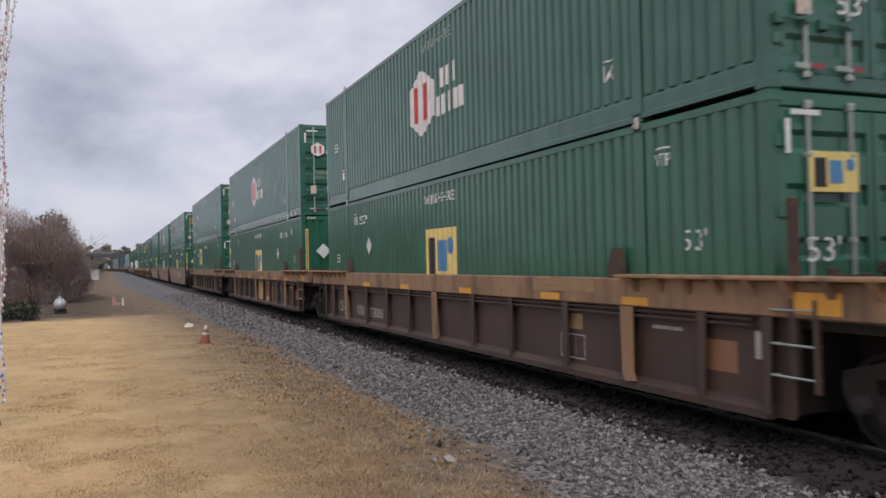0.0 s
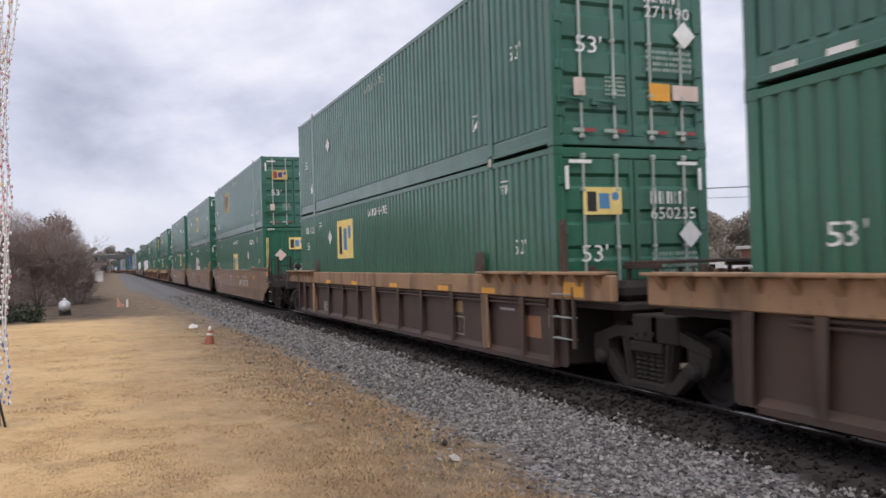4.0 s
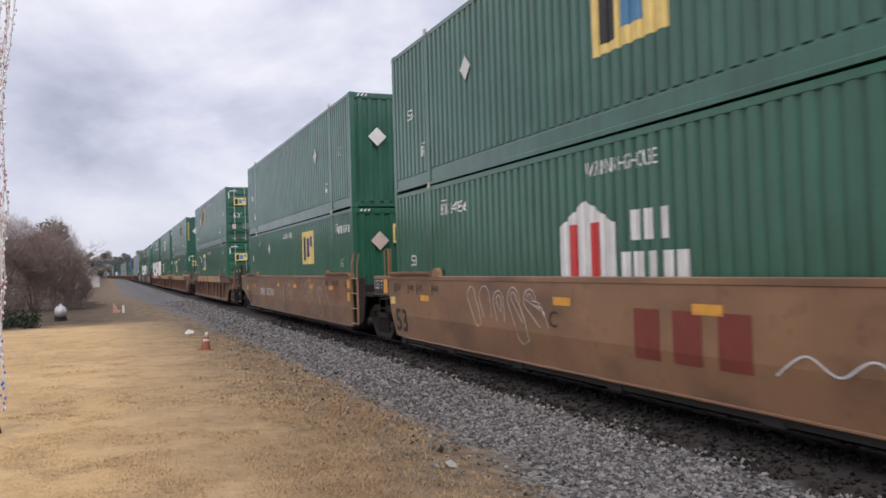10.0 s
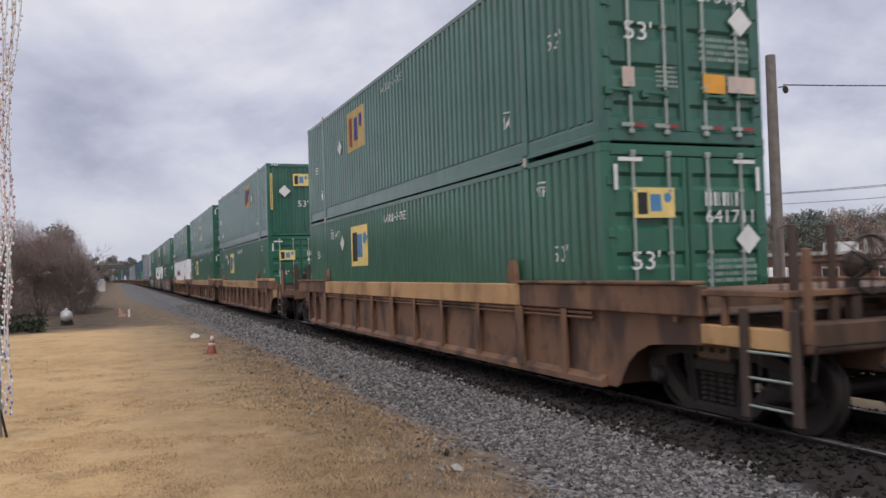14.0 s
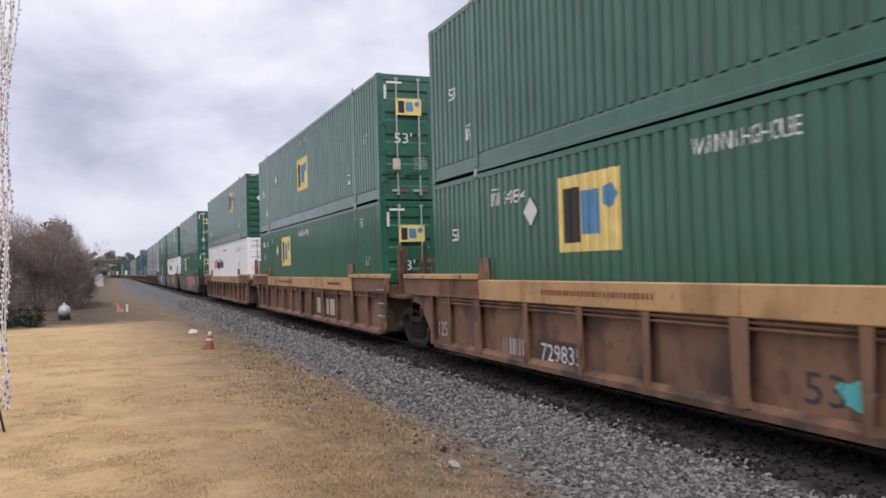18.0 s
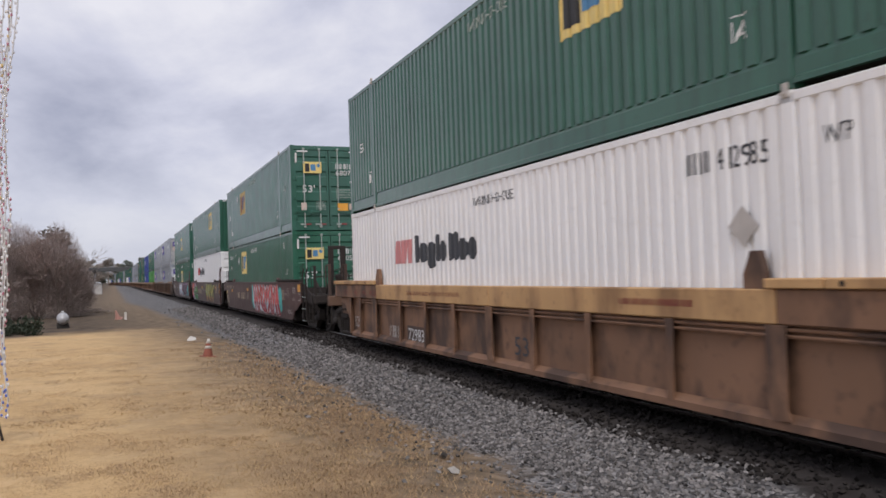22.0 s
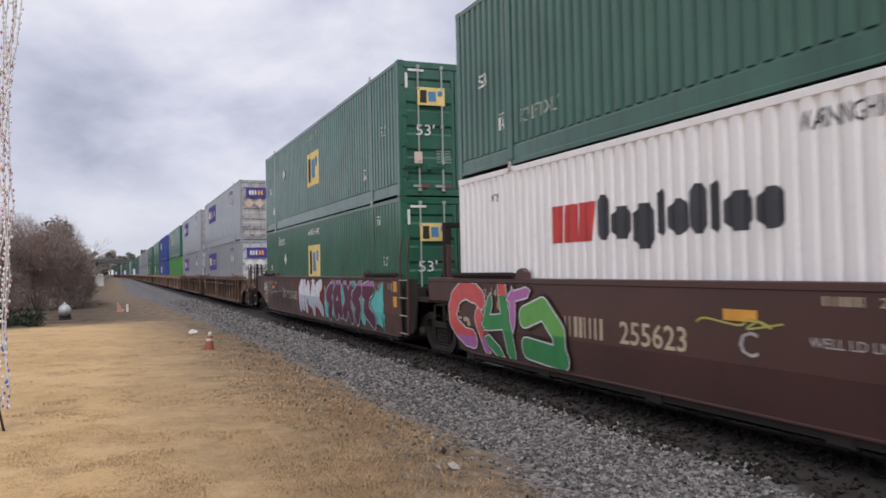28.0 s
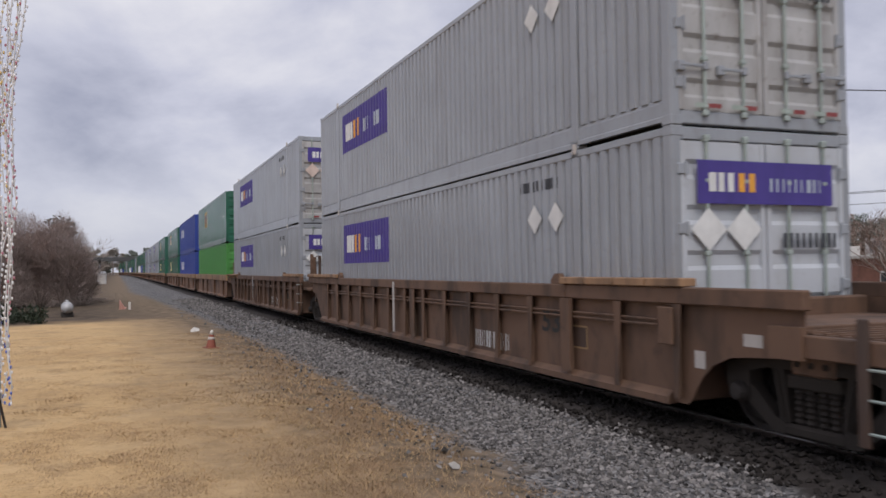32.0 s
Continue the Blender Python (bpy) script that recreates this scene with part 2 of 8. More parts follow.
class Shape:
    """Vertices and faces of one mesh."""

    def __init__(self):
        self.v, self.f = [], []

    def add(self, verts, faces):
        k = len(self.v)
        self.v += [tuple(p) for p in verts]
        self.f += [tuple(i + k for i in f) for f in faces]
        return self

    def box(self, x0, x1, y0, y1, z0, z1, b=0.0):
        """A box; b: the width of its chamfered edges."""
        if not b:
            return self.add([(x, y, z) for x in (x0, x1) for y in (y0, y1) for z in (z0, z1)],
                            [(0, 1, 3, 2), (4, 6, 7, 5), (0, 4, 5, 1), (2, 3, 7, 6), (0, 2, 6, 4), (1, 5, 7, 3)])
        b = min(b, (x1 - x0) * 0.4, (y1 - y0) * 0.4, (z1 - z0) * 0.4)
        v, at = [], {}
        for i, x in enumerate((x0, x1)):
            for j, y in enumerate((y0, y1)):
                for k, z in enumerate((z0, z1)):
                    ix, iy, iz = (x + b, x - b)[i], (y + b, y - b)[j], (z + b, z - b)[k]
                    for a, p in enumerate(((x, iy, iz), (ix, y, iz), (ix, iy, z))):
                        at[i, j, k, a] = len(v)
                        v.append(p)
        f = []
        for s in (0, 1):
            f.append([at[s, j, k, 0] for j, k in ((0, 0), (0, 1), (1, 1), (1, 0))])
            f.append([at[j, s, k, 1] for j, k in ((0, 0), (0, 1), (1, 1), (1, 0))])
            f.append([at[j, k, s, 2] for j, k in ((0, 0), (0, 1), (1, 1), (1, 0))])
            for r in (0, 1):
                f.append([at[s, r, 0, 0], at[s, r, 1, 0], at[s, r, 1, 1], at[s, r, 0, 1]])
                f.append([at[s, 0, r, 0], at[s, 1, r, 0], at[s, 1, r, 2], at[s, 0, r, 2]])
                f.append([at[0, s, r, 1], at[1, s, r, 1], at[1, s, r, 2], at[0, s, r, 2]])
        for i in (0, 1):
            for j in (0, 1):
                for k in (0, 1):
                    f.append([at[i, j, k, 0], at[i, j, k, 1], at[i, j, k, 2]])
        return self.add(v, f)

    def prism(self, outline, lo, hi, axis=0):
        """An outline in the two other axes, drawn out along axis from lo to hi."""
        def at(p, h):
            return (h, *p) if axis == 0 else (p[0], h, p[1]) if axis == 1 else (*p, h)
        n = len(outline)
        return self.add([at(p, lo) for p in outline] + [at(p, hi) for p in outline],
                        [tuple(range(n))[::-1], tuple(range(n, 2 * n))] + [(i, (i + 1) % n, n + (i + 1) % n, n + i) for i in range(n)])

    def rod(self, path, r, n=6, r1=None):
        """A round bar along a path, from radius r to r1."""
        path = [Vector(p) for p in path]
        k = len(self.v)
        for i, p in enumerate(path):
            d = (path[min(i + 1, len(path) - 1)] - path[max(i - 1, 0)]).normalized()
            a = d.orthogonal().normalized() if abs(d.z) < 0.9 else d.cross(Vector((0, 1, 0))).normalized()
            c = d.cross(a)
            q = r if r1 is None else r + (r1 - r) * i / (len(path) - 1)
            for j in range(n):
                w = math.tau * j / n
                self.v.append(tuple(p + (a * math.cos(w) + c * math.sin(w)) * q))
        for i in range(len(path) - 1):
            for j in range(n):
                self.f.append((k + i * n + j, k + i * n + (j + 1) % n, k + (i + 1) * n + (j + 1) % n, k + (i + 1) * n + j))
        self.f += [tuple(range(k, k + n))[::-1], tuple(range(k + (len(path) - 1) * n, k + len(path) * n))]
        return self

    def lathe(self, profile, n=16, axis=2, centre=(0, 0, 0)):
        """Rings of (radius, height) round an axis."""
        k, c = len(self.v), centre
        for r, h in profile:
            for j in range(n):
                w = math.tau * j / n
                a, b = r * math.cos(w), r * math.sin(w)
                p = (h, a, b) if axis == 0 else (b, h, a) if axis == 1 else (a, b, h)
                self.v.append((p[0] + c[0], p[1] + c[1], p[2] + c[2]))
        m = len(profile)
        for i in range(m - 1):
            for j in range(n):
                self.f.append((k + i * n + j, k + i * n + (j + 1) % n, k + (i + 1) * n + (j + 1) % n, k + (i + 1) * n + j))
        self.f += [tuple(range(k, k + n))[::-1], tuple(range(k + (m - 1) * n, k + m * n))]
        return self

    def mesh(self, name, material, smooth=False):
        me = bpy.data.meshes.new(name)
        me.from_pydata(self.v, [], self.f)
        b = bmesh.new()
        b.from_mesh(me)
        bmesh.ops.recalc_face_normals(b, faces=b.faces)
        b.to_mesh(me)
        b.free()
        if material:
            me.materials.append(material)
        if smooth:
            me.shade_smooth()
        return me


KEPT = {}


def kept(key, name, material, build, smooth=False):
    """One mesh for all alike pieces."""
    k = (key, material.name)
    if k not in KEPT:
        s = Shape()
        build(s)
        KEPT[k] = s.mesh(name, material, smooth)
    return KEPT[k]


def part(name, me, parent, label="", at=None):
    ob = new(name, me)
    ob.parent = parent
    if at:
        ob.matrix_basis = at
    if label:
        tagged(ob, label)
    return ob


def thing(name, label, category, group="", m=None, kind=""):
    ob = new(name)
    ob.empty_display_size = 0.3
    tagged(ob, label, category, group, kind)
    if m:
        ob.matrix_basis = m
    return ob


def whole(name, s, material, label, category="", group="", kind="", smooth=False, m=None):
    """A thing that is one mesh."""
    ob = new(name, s.mesh(name, material, smooth))
    tagged(ob, label, category, group, kind)
    if m:
        ob.matrix_basis = m
    return ob


# ---- writing and signs: flat outlines laid on a side ----
GLYPHS = {}


def letters(body, bold=0.0, shear=0.0):
    """The faces of a line of writing, in a box from 0 to 1."""
    key = (body, bold, shear)
    if key not in GLYPHS:
        cu = bpy.data.curves.new("writing", "FONT")
        cu.body, cu.resolution_u, cu.offset, cu.shear = body, 2, bold, shear
        ob = bpy.data.objects.new("writing", cu)
        scene.collection.objects.link(ob)
        me = bpy.data.meshes.new_from_object(ob.evaluated_get(bpy.context.evaluated_depsgraph_get()))
        p = [(v.co.x, v.co.y) for v in me.vertices]
        x0, x1 = min(q[0] for q in p), max(q[0] for q in p)
        y0, y1 = min(q[1] for q in p), max(q[1] for q in p)
        p = [((q[0] - x0) / (x1 - x0), (q[1] - y0) / (y1 - y0)) for q in p]
        GLYPHS[key] = [[p[i] for i in f.vertices] for f in me.polygons]
        bpy.data.objects.remove(ob)
        bpy.data.meshes.remove(me)
        bpy.data.curves.remove(cu)
    return GLYPHS[key]


def fit(faces, u0, u1, v0, v1):
    return [[(u0 + (u1 - u0) * a, v0 + (v1 - v0) * b) for a, b in f] for f in faces]


def rect(u0, u1, v0, v1):
    return [(u0, v0), (u1, v0), (u1, v1), (u0, v1)]


def bars(n, u0, u1, v0, v1, gap=0.3, seed=0):
    """Writing that cannot be read, or a name: plain upright bars."""
    w = (u1 - u0) / n
    rng = random.Random(seed)
    return [rect(u0 + w * i, u0 + w * (i + 1 - gap * (0.6 + 0.8 * rng.random())), v0, v1) for i in range(n)]


def diamond(u, v, r):
    return [[(u - r, v), (u, v - r), (u + r, v), (u, v + r)]]


def clip(poly, lo, hi):
    for bound, sign in ((lo, 1), (hi, -1)):
        out = []
        for i, p in enumerate(poly):
            q = poly[i - 1]
            a, b = (p[0] - bound) * sign, (q[0] - bound) * sign
            if (a >= 0) != (b >= 0):
                k = b / (b - a)
                out.append((q[0] + (p[0] - q[0]) * k, q[1] + (p[1] - q[1]) * k))
            if a >= 0:
                out.append(p)
        poly = out
        if len(poly) < 3:
            return []
    return poly


def lay(faces, place, folds=()):
    """A sheet of paint from outlines; folds: where the surface under it bends, along u."""
    s = Shape()
    for f in faces:
        u = [p[0] for p in f]
        cuts = [c for c in folds if min(u) < c < max(u)]
        edges = [min(u) - 1, *cuts, max(u) + 1]
        for lo, hi in zip(edges, edges[1:]):
            g = clip(f, lo, hi) if cuts else f
            if len(g) > 2:
                s.add([place(a, b) for a, b in g], [tuple(range(len(g)))])
    return s

# ---- the train's way: straight past the camera, then a wide bend to the left far off ----
MID = 6.86          # x of the track's centre line
BEND, RADIUS = 230.0, 6000.0


def along(y):
    """x, y and heading of the track's centre line, y metres along it."""
    if y < BEND:
        return MID, y, 0.0
    a = (y - BEND) / RADIUS
    return MID - RADIUS * (1 - math.cos(a)), BEND + RADIUS * math.sin(a), a


def gone(t):
    """Metres that the train has rolled after t seconds; it slows a little."""
    return 8.8789 * t - 0.0077845 * t * t - 0.00011968 * t ** 3


MOVERS = []         # things of the train: object, place along it, height
WHEELS = []         # wheelsets: object, centre in its thing, place along the train

# ---- containers: 53 feet long, posts at the 40-foot places ----
LONG, TALL, HALF = 16.154, 2.896, 1.295
PANELS = ((0.16, 1.90), (2.07, 14.084), (14.254, 15.994))
FOLD_Y, FOLD_D = [0.0], [0.0]
for a, b in PANELS:
    n = round((b - a) / 0.22)
    p = (b - a) / n
    FOLD_Y += [a - 0.001]
    FOLD_D += [0.0]
    for i in range(n):
        for k, dep in ((0.0, 0.044), (0.12, 0.044), (0.25, 0.006), (0.75, 0.006), (0.88, 0.044)):
            FOLD_Y.append(a + (i + k) * p)
            FOLD_D.append(dep)
    FOLD_Y += [b, b + 0.001]
    FOLD_D += [0.044, 0.0]
FOLD_Y.append(LONG)
FOLD_D.append(0.0)


def depth(y):
    return float(np.interp(y, FOLD_Y, FOLD_D))


def on_side(u, v):
    return (-HALF + depth(-u) - 0.005, -u, v)


SIDE_FOLDS = sorted(-y for y in FOLD_Y)


def on_end(u, v):
    return (u, -0.047, v)


def corrugated(s, y0, y1, z0, z1):
    pts = [(y, d) for y, d in zip(FOLD_Y, FOLD_D) if y0 - 1e-6 <= y <= y1 + 1e-6]
    v = [(-HALF + d, y, z) for y, d in pts for z in (z0, z1)]
    f = [(2 * i, 2 * i + 2, 2 * i + 3, 2 * i + 1) for i in range(len(pts) - 1)]
    s.add(v, f)
    s.box(-HALF + 0.062, -HALF + 0.07, y0, y1, z0, z1)


def door_leaf(s):
    """One leaf, x from 0 to 1.17, pressed with broad level ribs."""
    zs = [(0.0, 0.0), (0.10, 0.0)]
    for i in range(5):
        z = 0.14 + i * 0.50
        zs += [(z, 0.0), (z + 0.05, 0.035), (z + 0.17, 0.035), (z + 0.22, 0.0)] if i else [(z, 0.0), (z + 0.04, 0.035), (z + 0.17, 0.035), (z + 0.22, 0.0)]
    zs += [(2.56, 0.0)]
    v = [(x, d, z) for z, d in zs for x in (0.07, 1.10)]
    s.add(v, [(2 * i, 2 * i + 1, 2 * i + 3, 2 * i + 2) for i in range(len(zs) - 1)])
    s.box(0.0, 0.07, -0.012, 0.05, 0.0, 2.56, 0.008)
    s.box(1.10, 1.17, -0.012, 0.05, 0.0, 2.56, 0.008)
    s.box(0.0, 1.17, 0.045, 0.06, 0.0, 2.56)


def front_wall(s):
    """A closed end with upright corrugation."""
    n, w = 9, 2.30 / 9
    pts = []
    for i in range(n):
        for k, d in ((0.0, 0.045), (0.2, 0.045), (0.32, 0.0), (0.68, 0.0), (0.8, 0.045)):
            pts.append((-1.15 + (i + k) * w, d))
    pts.append((1.15, 0.045))
    s.add([(x, d, z) for x, d in pts for z in (0.12, 2.78)], [(2 * i, 2 * i + 2, 2 * i + 3, 2 * i + 1) for i in range(len(pts) - 1)])
    s.box(-1.15, 1.15, 0.055, 0.065, 0.12, 2.78)


def front_level(s):
    """A closed end with level ribs."""
    zs = [(0.12, 0.04)]
    for i in range(9):
        z = 0.18 + i * 0.29
        zs += [(z, 0.04), (z + 0.04, 0.0), (z + 0.17, 0.0), (z + 0.21, 0.04)]
    zs += [(2.78, 0.04)]
    s.add([(x, d, z) for z, d in zs for x in (-1.15, 1.15)], [(2 * i, 2 * i + 1, 2 * i + 3, 2 * i + 2) for i in range(len(zs) - 1)])
    s.box(-1.15, 1.15, 0.055, 0.065, 0.12, 2.78)


def bottom_rail(s, a, b, foot, step, top):
    """A stepped bar along one bay."""
    s.prism([(-HALF, foot), (-HALF + 0.07, foot), (-HALF + 0.07, top), (-HALF + 0.030, top), (-HALF + 0.016, top - 0.055), (-HALF + 0.016, step - 0.075), (-HALF, step - 0.09)], a, b, 1)


def lock_rod(s):
    s.rod([(0, 0, -0.03), (0, 0, 2.62)], 0.021, 8)
    for z in (0.02, 0.55, 1.3, 2.1, 2.55):
        s.box(-0.035, 0.035, -0.026, 0.045, z, z + 0.05, 0.008)
    s.box(-0.04, 0.04, -0.03, 0.02, -0.06, 0.0, 0.01)
    s.box(-0.04, 0.04, -0.03, 0.02, 2.58, 2.63, 0.01)


def lock_handle(s):
    s.box(0, 0.34, -0.035, -0.015, 0.0, 0.035, 0.006)
    s.box(-0.03, 0.03, -0.045, 0.0, -0.03, 0.065, 0.01)
    s.box(0.27, 0.37, -0.03, 0.03, -0.05, 0.06, 0.01)


def hinge(s):
    s.box(-0.06, 0.05, -0.028, 0.01, -0.06, 0.06, 0.01)
    s.rod([(-0.06, -0.025, -0.075), (-0.06, -0.025, 0.075)], 0.02, 6)


def container(colour, words, end="door", group="", full=True, door_colour=None, label_end=""):
    c = thing("shipping_container", words, "container", group)
    name = colour.name
    top = kept("top_rail", "top_rail", colour, lambda s: s.box(-HALF, -HALF + 0.06, 0.16, LONG - 0.16, 2.79, 2.885, 0.012))
    lows = [kept(("bottom_rail", i), "bottom_rail", colour, lambda s: bottom_rail(s, a, b, *((0.02, 0.17, 0.34) if i == 1 else (0.05, 0.19, 0.31)))) for i, (a, b) in enumerate(PANELS)]
    post = kept("corner_post", "corner_post", colour, lambda s: s.box(-HALF, -HALF + 0.14, -0.0, 0.16, 0.10, 2.80, 0.015))
    middle = kept("side_post", "side_post", colour, lambda s: s.box(-HALF - 0.004, -HALF + 0.08, 1.90, 2.07, 0.03, 2.87, 0.012))
    back = pose(0, LONG, 0, 0, 0, 180)
    for i, (a, b) in enumerate(PANELS):
        me = kept(("panel", i), "side_panel", colour, lambda s: corrugated(s, a, b, 0.33 if i == 1 else 0.30, 2.80))
        part("side_panel", me, c)
        if full:
            part("side_panel", me, c, at=back)
    if not full:
        part("side_panel", kept("plain_side", "side_panel", colour, lambda s: s.box(-HALF, -HALF + 0.04, 0.16, LONG - 0.16, 0.17, 2.80)), c, at=back)
    for m in (None, back):
        part("top_rail", top, c, at=m)
        for low in lows:
            part("bottom_rail", low, c, at=m)
        for me in (post, middle):
            part(me.name.split(".")[0], me, c, at=m)
            part(me.name.split(".")[0], me, c, at=(m or Matrix()) @ Matrix.Translation((2 * HALF - 0.14 if me is post else 0, 0, 0)) if me is post else (m or Matrix()) @ Matrix.Translation((0, 12.184, 0)))
    roof = ROOF if colour in (GREEN, GREEN_OLD, GREEN_DEEP) else colour
    part("roof", kept("roof", "roof", roof, lambda s: s.box(-HALF + 0.05, HALF - 0.05, 0.05, LONG - 0.05, 2.80, 2.86, 0.02)), c)
    part("floor", kept("floor", "floor", UNDER, lambda s: s.box(-HALF + 0.06, HALF - 0.06, 0.05, LONG - 0.05, 0.06, 0.16)), c)
    part("end_wall", kept("far_end", "end_wall", colour, front_wall), c, at=back)
    head = kept("header", "end_header", colour, lambda s: s.box(-1.155, 1.155, 0.0, 0.10, 2.74, 2.885, 0.012))
    sill = kept("end_sill", "end_sill", colour, lambda s: s.box(-1.155, 1.155, 0.0, 0.10, 0.02, 0.17, 0.012))
    for m in (None, back):
        part("end_header", head, c, at=m)
        part("end_sill", sill, c, at=m)
    if full:
        cast = kept("casting", "corner_casting", colour, lambda s: s.box(-0.082, 0.082, -0.085, 0.085, -0.06, 0.06, 0.012))
        for x in (-HALF + 0.078, HALF - 0.078):
            for y in (0.08, 1.985, LONG - 1.985, LONG - 0.08):
                for z in (0.062, 2.836):
                    part("corner_casting", cast, c, at=pose(x, y, z))
        lock = kept("stack_lock", "stack_lock", P_CHALK, lambda s: [s.box(-HALF - 0.022, -HALF + 0.02, -0.035, 0.035, 2.83, 2.965, 0.008), s.box(-HALF - 0.03, -HALF - 0.02, -0.02, 0.06, 2.86, 2.885, 0.004)])
        for y in (1.985, LONG - 1.985):
            part("stack_lock", lock, c, "pale steel stacking lock", pose(0, y, 0))
    if end == "door":
        paint_of = door_colour or colour
        for s_ in (-1, 1):
            leaf = part("door_leaf", kept(("leaf", full), "door_leaf", paint_of, door_leaf), c, at=pose(0.01 * s_, 0.005, 0.17) @ Matrix.Diagonal((s_, 1, 1, 1)))
            if full:
                for x in (0.30, 0.84):
                    part("lock_rod", kept("lock_rod", "lock_rod", ZINC, lock_rod), leaf, at=pose(x, -0.03, 0))
                    part("lock_handle", kept("lock_handle", "lock_handle", colour, lock_handle), leaf, at=pose(x, -0.03, 0.45 if x < 0.5 else 0.47))
                for z in (0.3, 0.95, 1.6, 2.25):
                    part("hinge", kept("hinge", "hinge", colour, hinge), leaf, at=pose(1.17, 0, z))
    else:
        part("end_wall", kept(end, "end_wall", colour, front_level if end == "level" else front_wall), c)
    return c


def sign(c, name, faces, material, place=on_side, label=""):
    folds = SIDE_FOLDS if place is on_side else ()
    ob = part(name, lay(faces, place, folds).mesh(name, material), c, label)
    return tagged(ob, kind="stuff") if len(faces) > 2 else ob


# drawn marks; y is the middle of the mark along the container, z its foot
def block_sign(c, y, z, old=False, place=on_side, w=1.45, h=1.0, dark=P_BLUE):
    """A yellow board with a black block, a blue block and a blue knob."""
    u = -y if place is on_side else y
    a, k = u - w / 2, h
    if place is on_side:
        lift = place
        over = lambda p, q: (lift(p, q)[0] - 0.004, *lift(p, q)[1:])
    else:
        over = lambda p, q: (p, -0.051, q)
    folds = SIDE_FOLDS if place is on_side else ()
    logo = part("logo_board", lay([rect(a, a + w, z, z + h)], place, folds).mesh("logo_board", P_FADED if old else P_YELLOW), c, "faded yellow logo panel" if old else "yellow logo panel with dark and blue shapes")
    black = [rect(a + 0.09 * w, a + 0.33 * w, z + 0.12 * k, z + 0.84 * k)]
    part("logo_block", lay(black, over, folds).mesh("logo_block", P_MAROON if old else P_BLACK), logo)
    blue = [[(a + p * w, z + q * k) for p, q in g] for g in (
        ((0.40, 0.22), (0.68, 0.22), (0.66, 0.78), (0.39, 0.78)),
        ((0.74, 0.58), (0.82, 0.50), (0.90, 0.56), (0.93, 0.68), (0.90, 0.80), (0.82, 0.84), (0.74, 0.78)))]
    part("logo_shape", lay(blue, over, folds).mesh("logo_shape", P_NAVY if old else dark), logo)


def hex_sign(c, y, z, place=on_side, k=1.0, words=True):
    """A white six-sided badge with two red bars, and white blocks beside it."""
    u = -y if place is on_side else y
    folds = SIDE_FOLDS if place is on_side else ()
    over = (lambda p, q: (on_side(p, q)[0] - 0.004, *on_side(p, q)[1:])) if place is on_side else (lambda p, q: (p, -0.051, q))
    six = [(u, z), (u + 0.62 * k, z + 0.32 * k), (u + 0.62 * k, z + 0.98 * k), (u, z + 1.3 * k), (u - 0.62 * k, z + 0.98 * k), (u - 0.62 * k, z + 0.32 * k)]
    badge = part("logo_board", lay([six], place, folds).mesh("logo_board", P_WHITE), c, "white six-sided badge with a red mark")
    red = [rect(u - 0.36 * k, u - 0.16 * k, z + 0.3 * k, z + 1.0 * k), rect(u + 0.14 * k, u + 0.34 * k, z + 0.3 * k, z + 1.0 * k)]
    part("logo_shape", lay(red, over, folds).mesh("logo_shape", P_RED), badge)
    if words:
        marks = bars(3, u + 0.98 * k, u + 1.75 * k, z + 0.75 * k, z + 1.1 * k, 0.35, 3) + bars(5, u + 0.78 * k, u + 2.0 * k, z + 0.26 * k, z + 0.62 * k, 0.3, 4)
        part("logo_mark", lay(marks, place, folds).mesh("logo_mark", P_WHITE), c)


def strip_sign(c, y0, y1, z0, z1, place=on_side):
    """A purple board with white, orange and pale bars."""
    u0, u1 = (-y0, -y1) if place is on_side else (y0, y1)
    folds = SIDE_FOLDS if place is on_side else ()
    over = (lambda p, q: (on_side(p, q)[0] - 0.004, *on_side(p, q)[1:])) if place is on_side else (lambda p, q: (p, -0.051, q))
    board = part("logo_board", lay([rect(u0, u1, z0, z1)], place, folds).mesh("logo_board", P_PURPLE), c, "purple logo board")
    w, h = u1 - u0, z1 - z0
    part("logo_mark", lay(bars(3, u0 + 0.08 * w, u0 + 0.28 * w, z0 + 0.28 * h, z0 + 0.72 * h, 0.3, 1), over, folds).mesh("logo_mark", P_WHITE), board)
    part("logo_mark", lay(bars(2, u0 + 0.29 * w, u0 + 0.44 * w, z0 + 0.28 * h, z0 + 0.72 * h, 0.3, 2), over, folds).mesh("logo_mark", P_ORANGE), board)
    part("logo_mark", lay(bars(9, u0 + 0.52 * w, u0 + 0.94 * w, z0 + 0.3 * h, z0 + 0.62 * h, 0.6, 5), over, folds).mesh("logo_mark", P_SILVER), board)


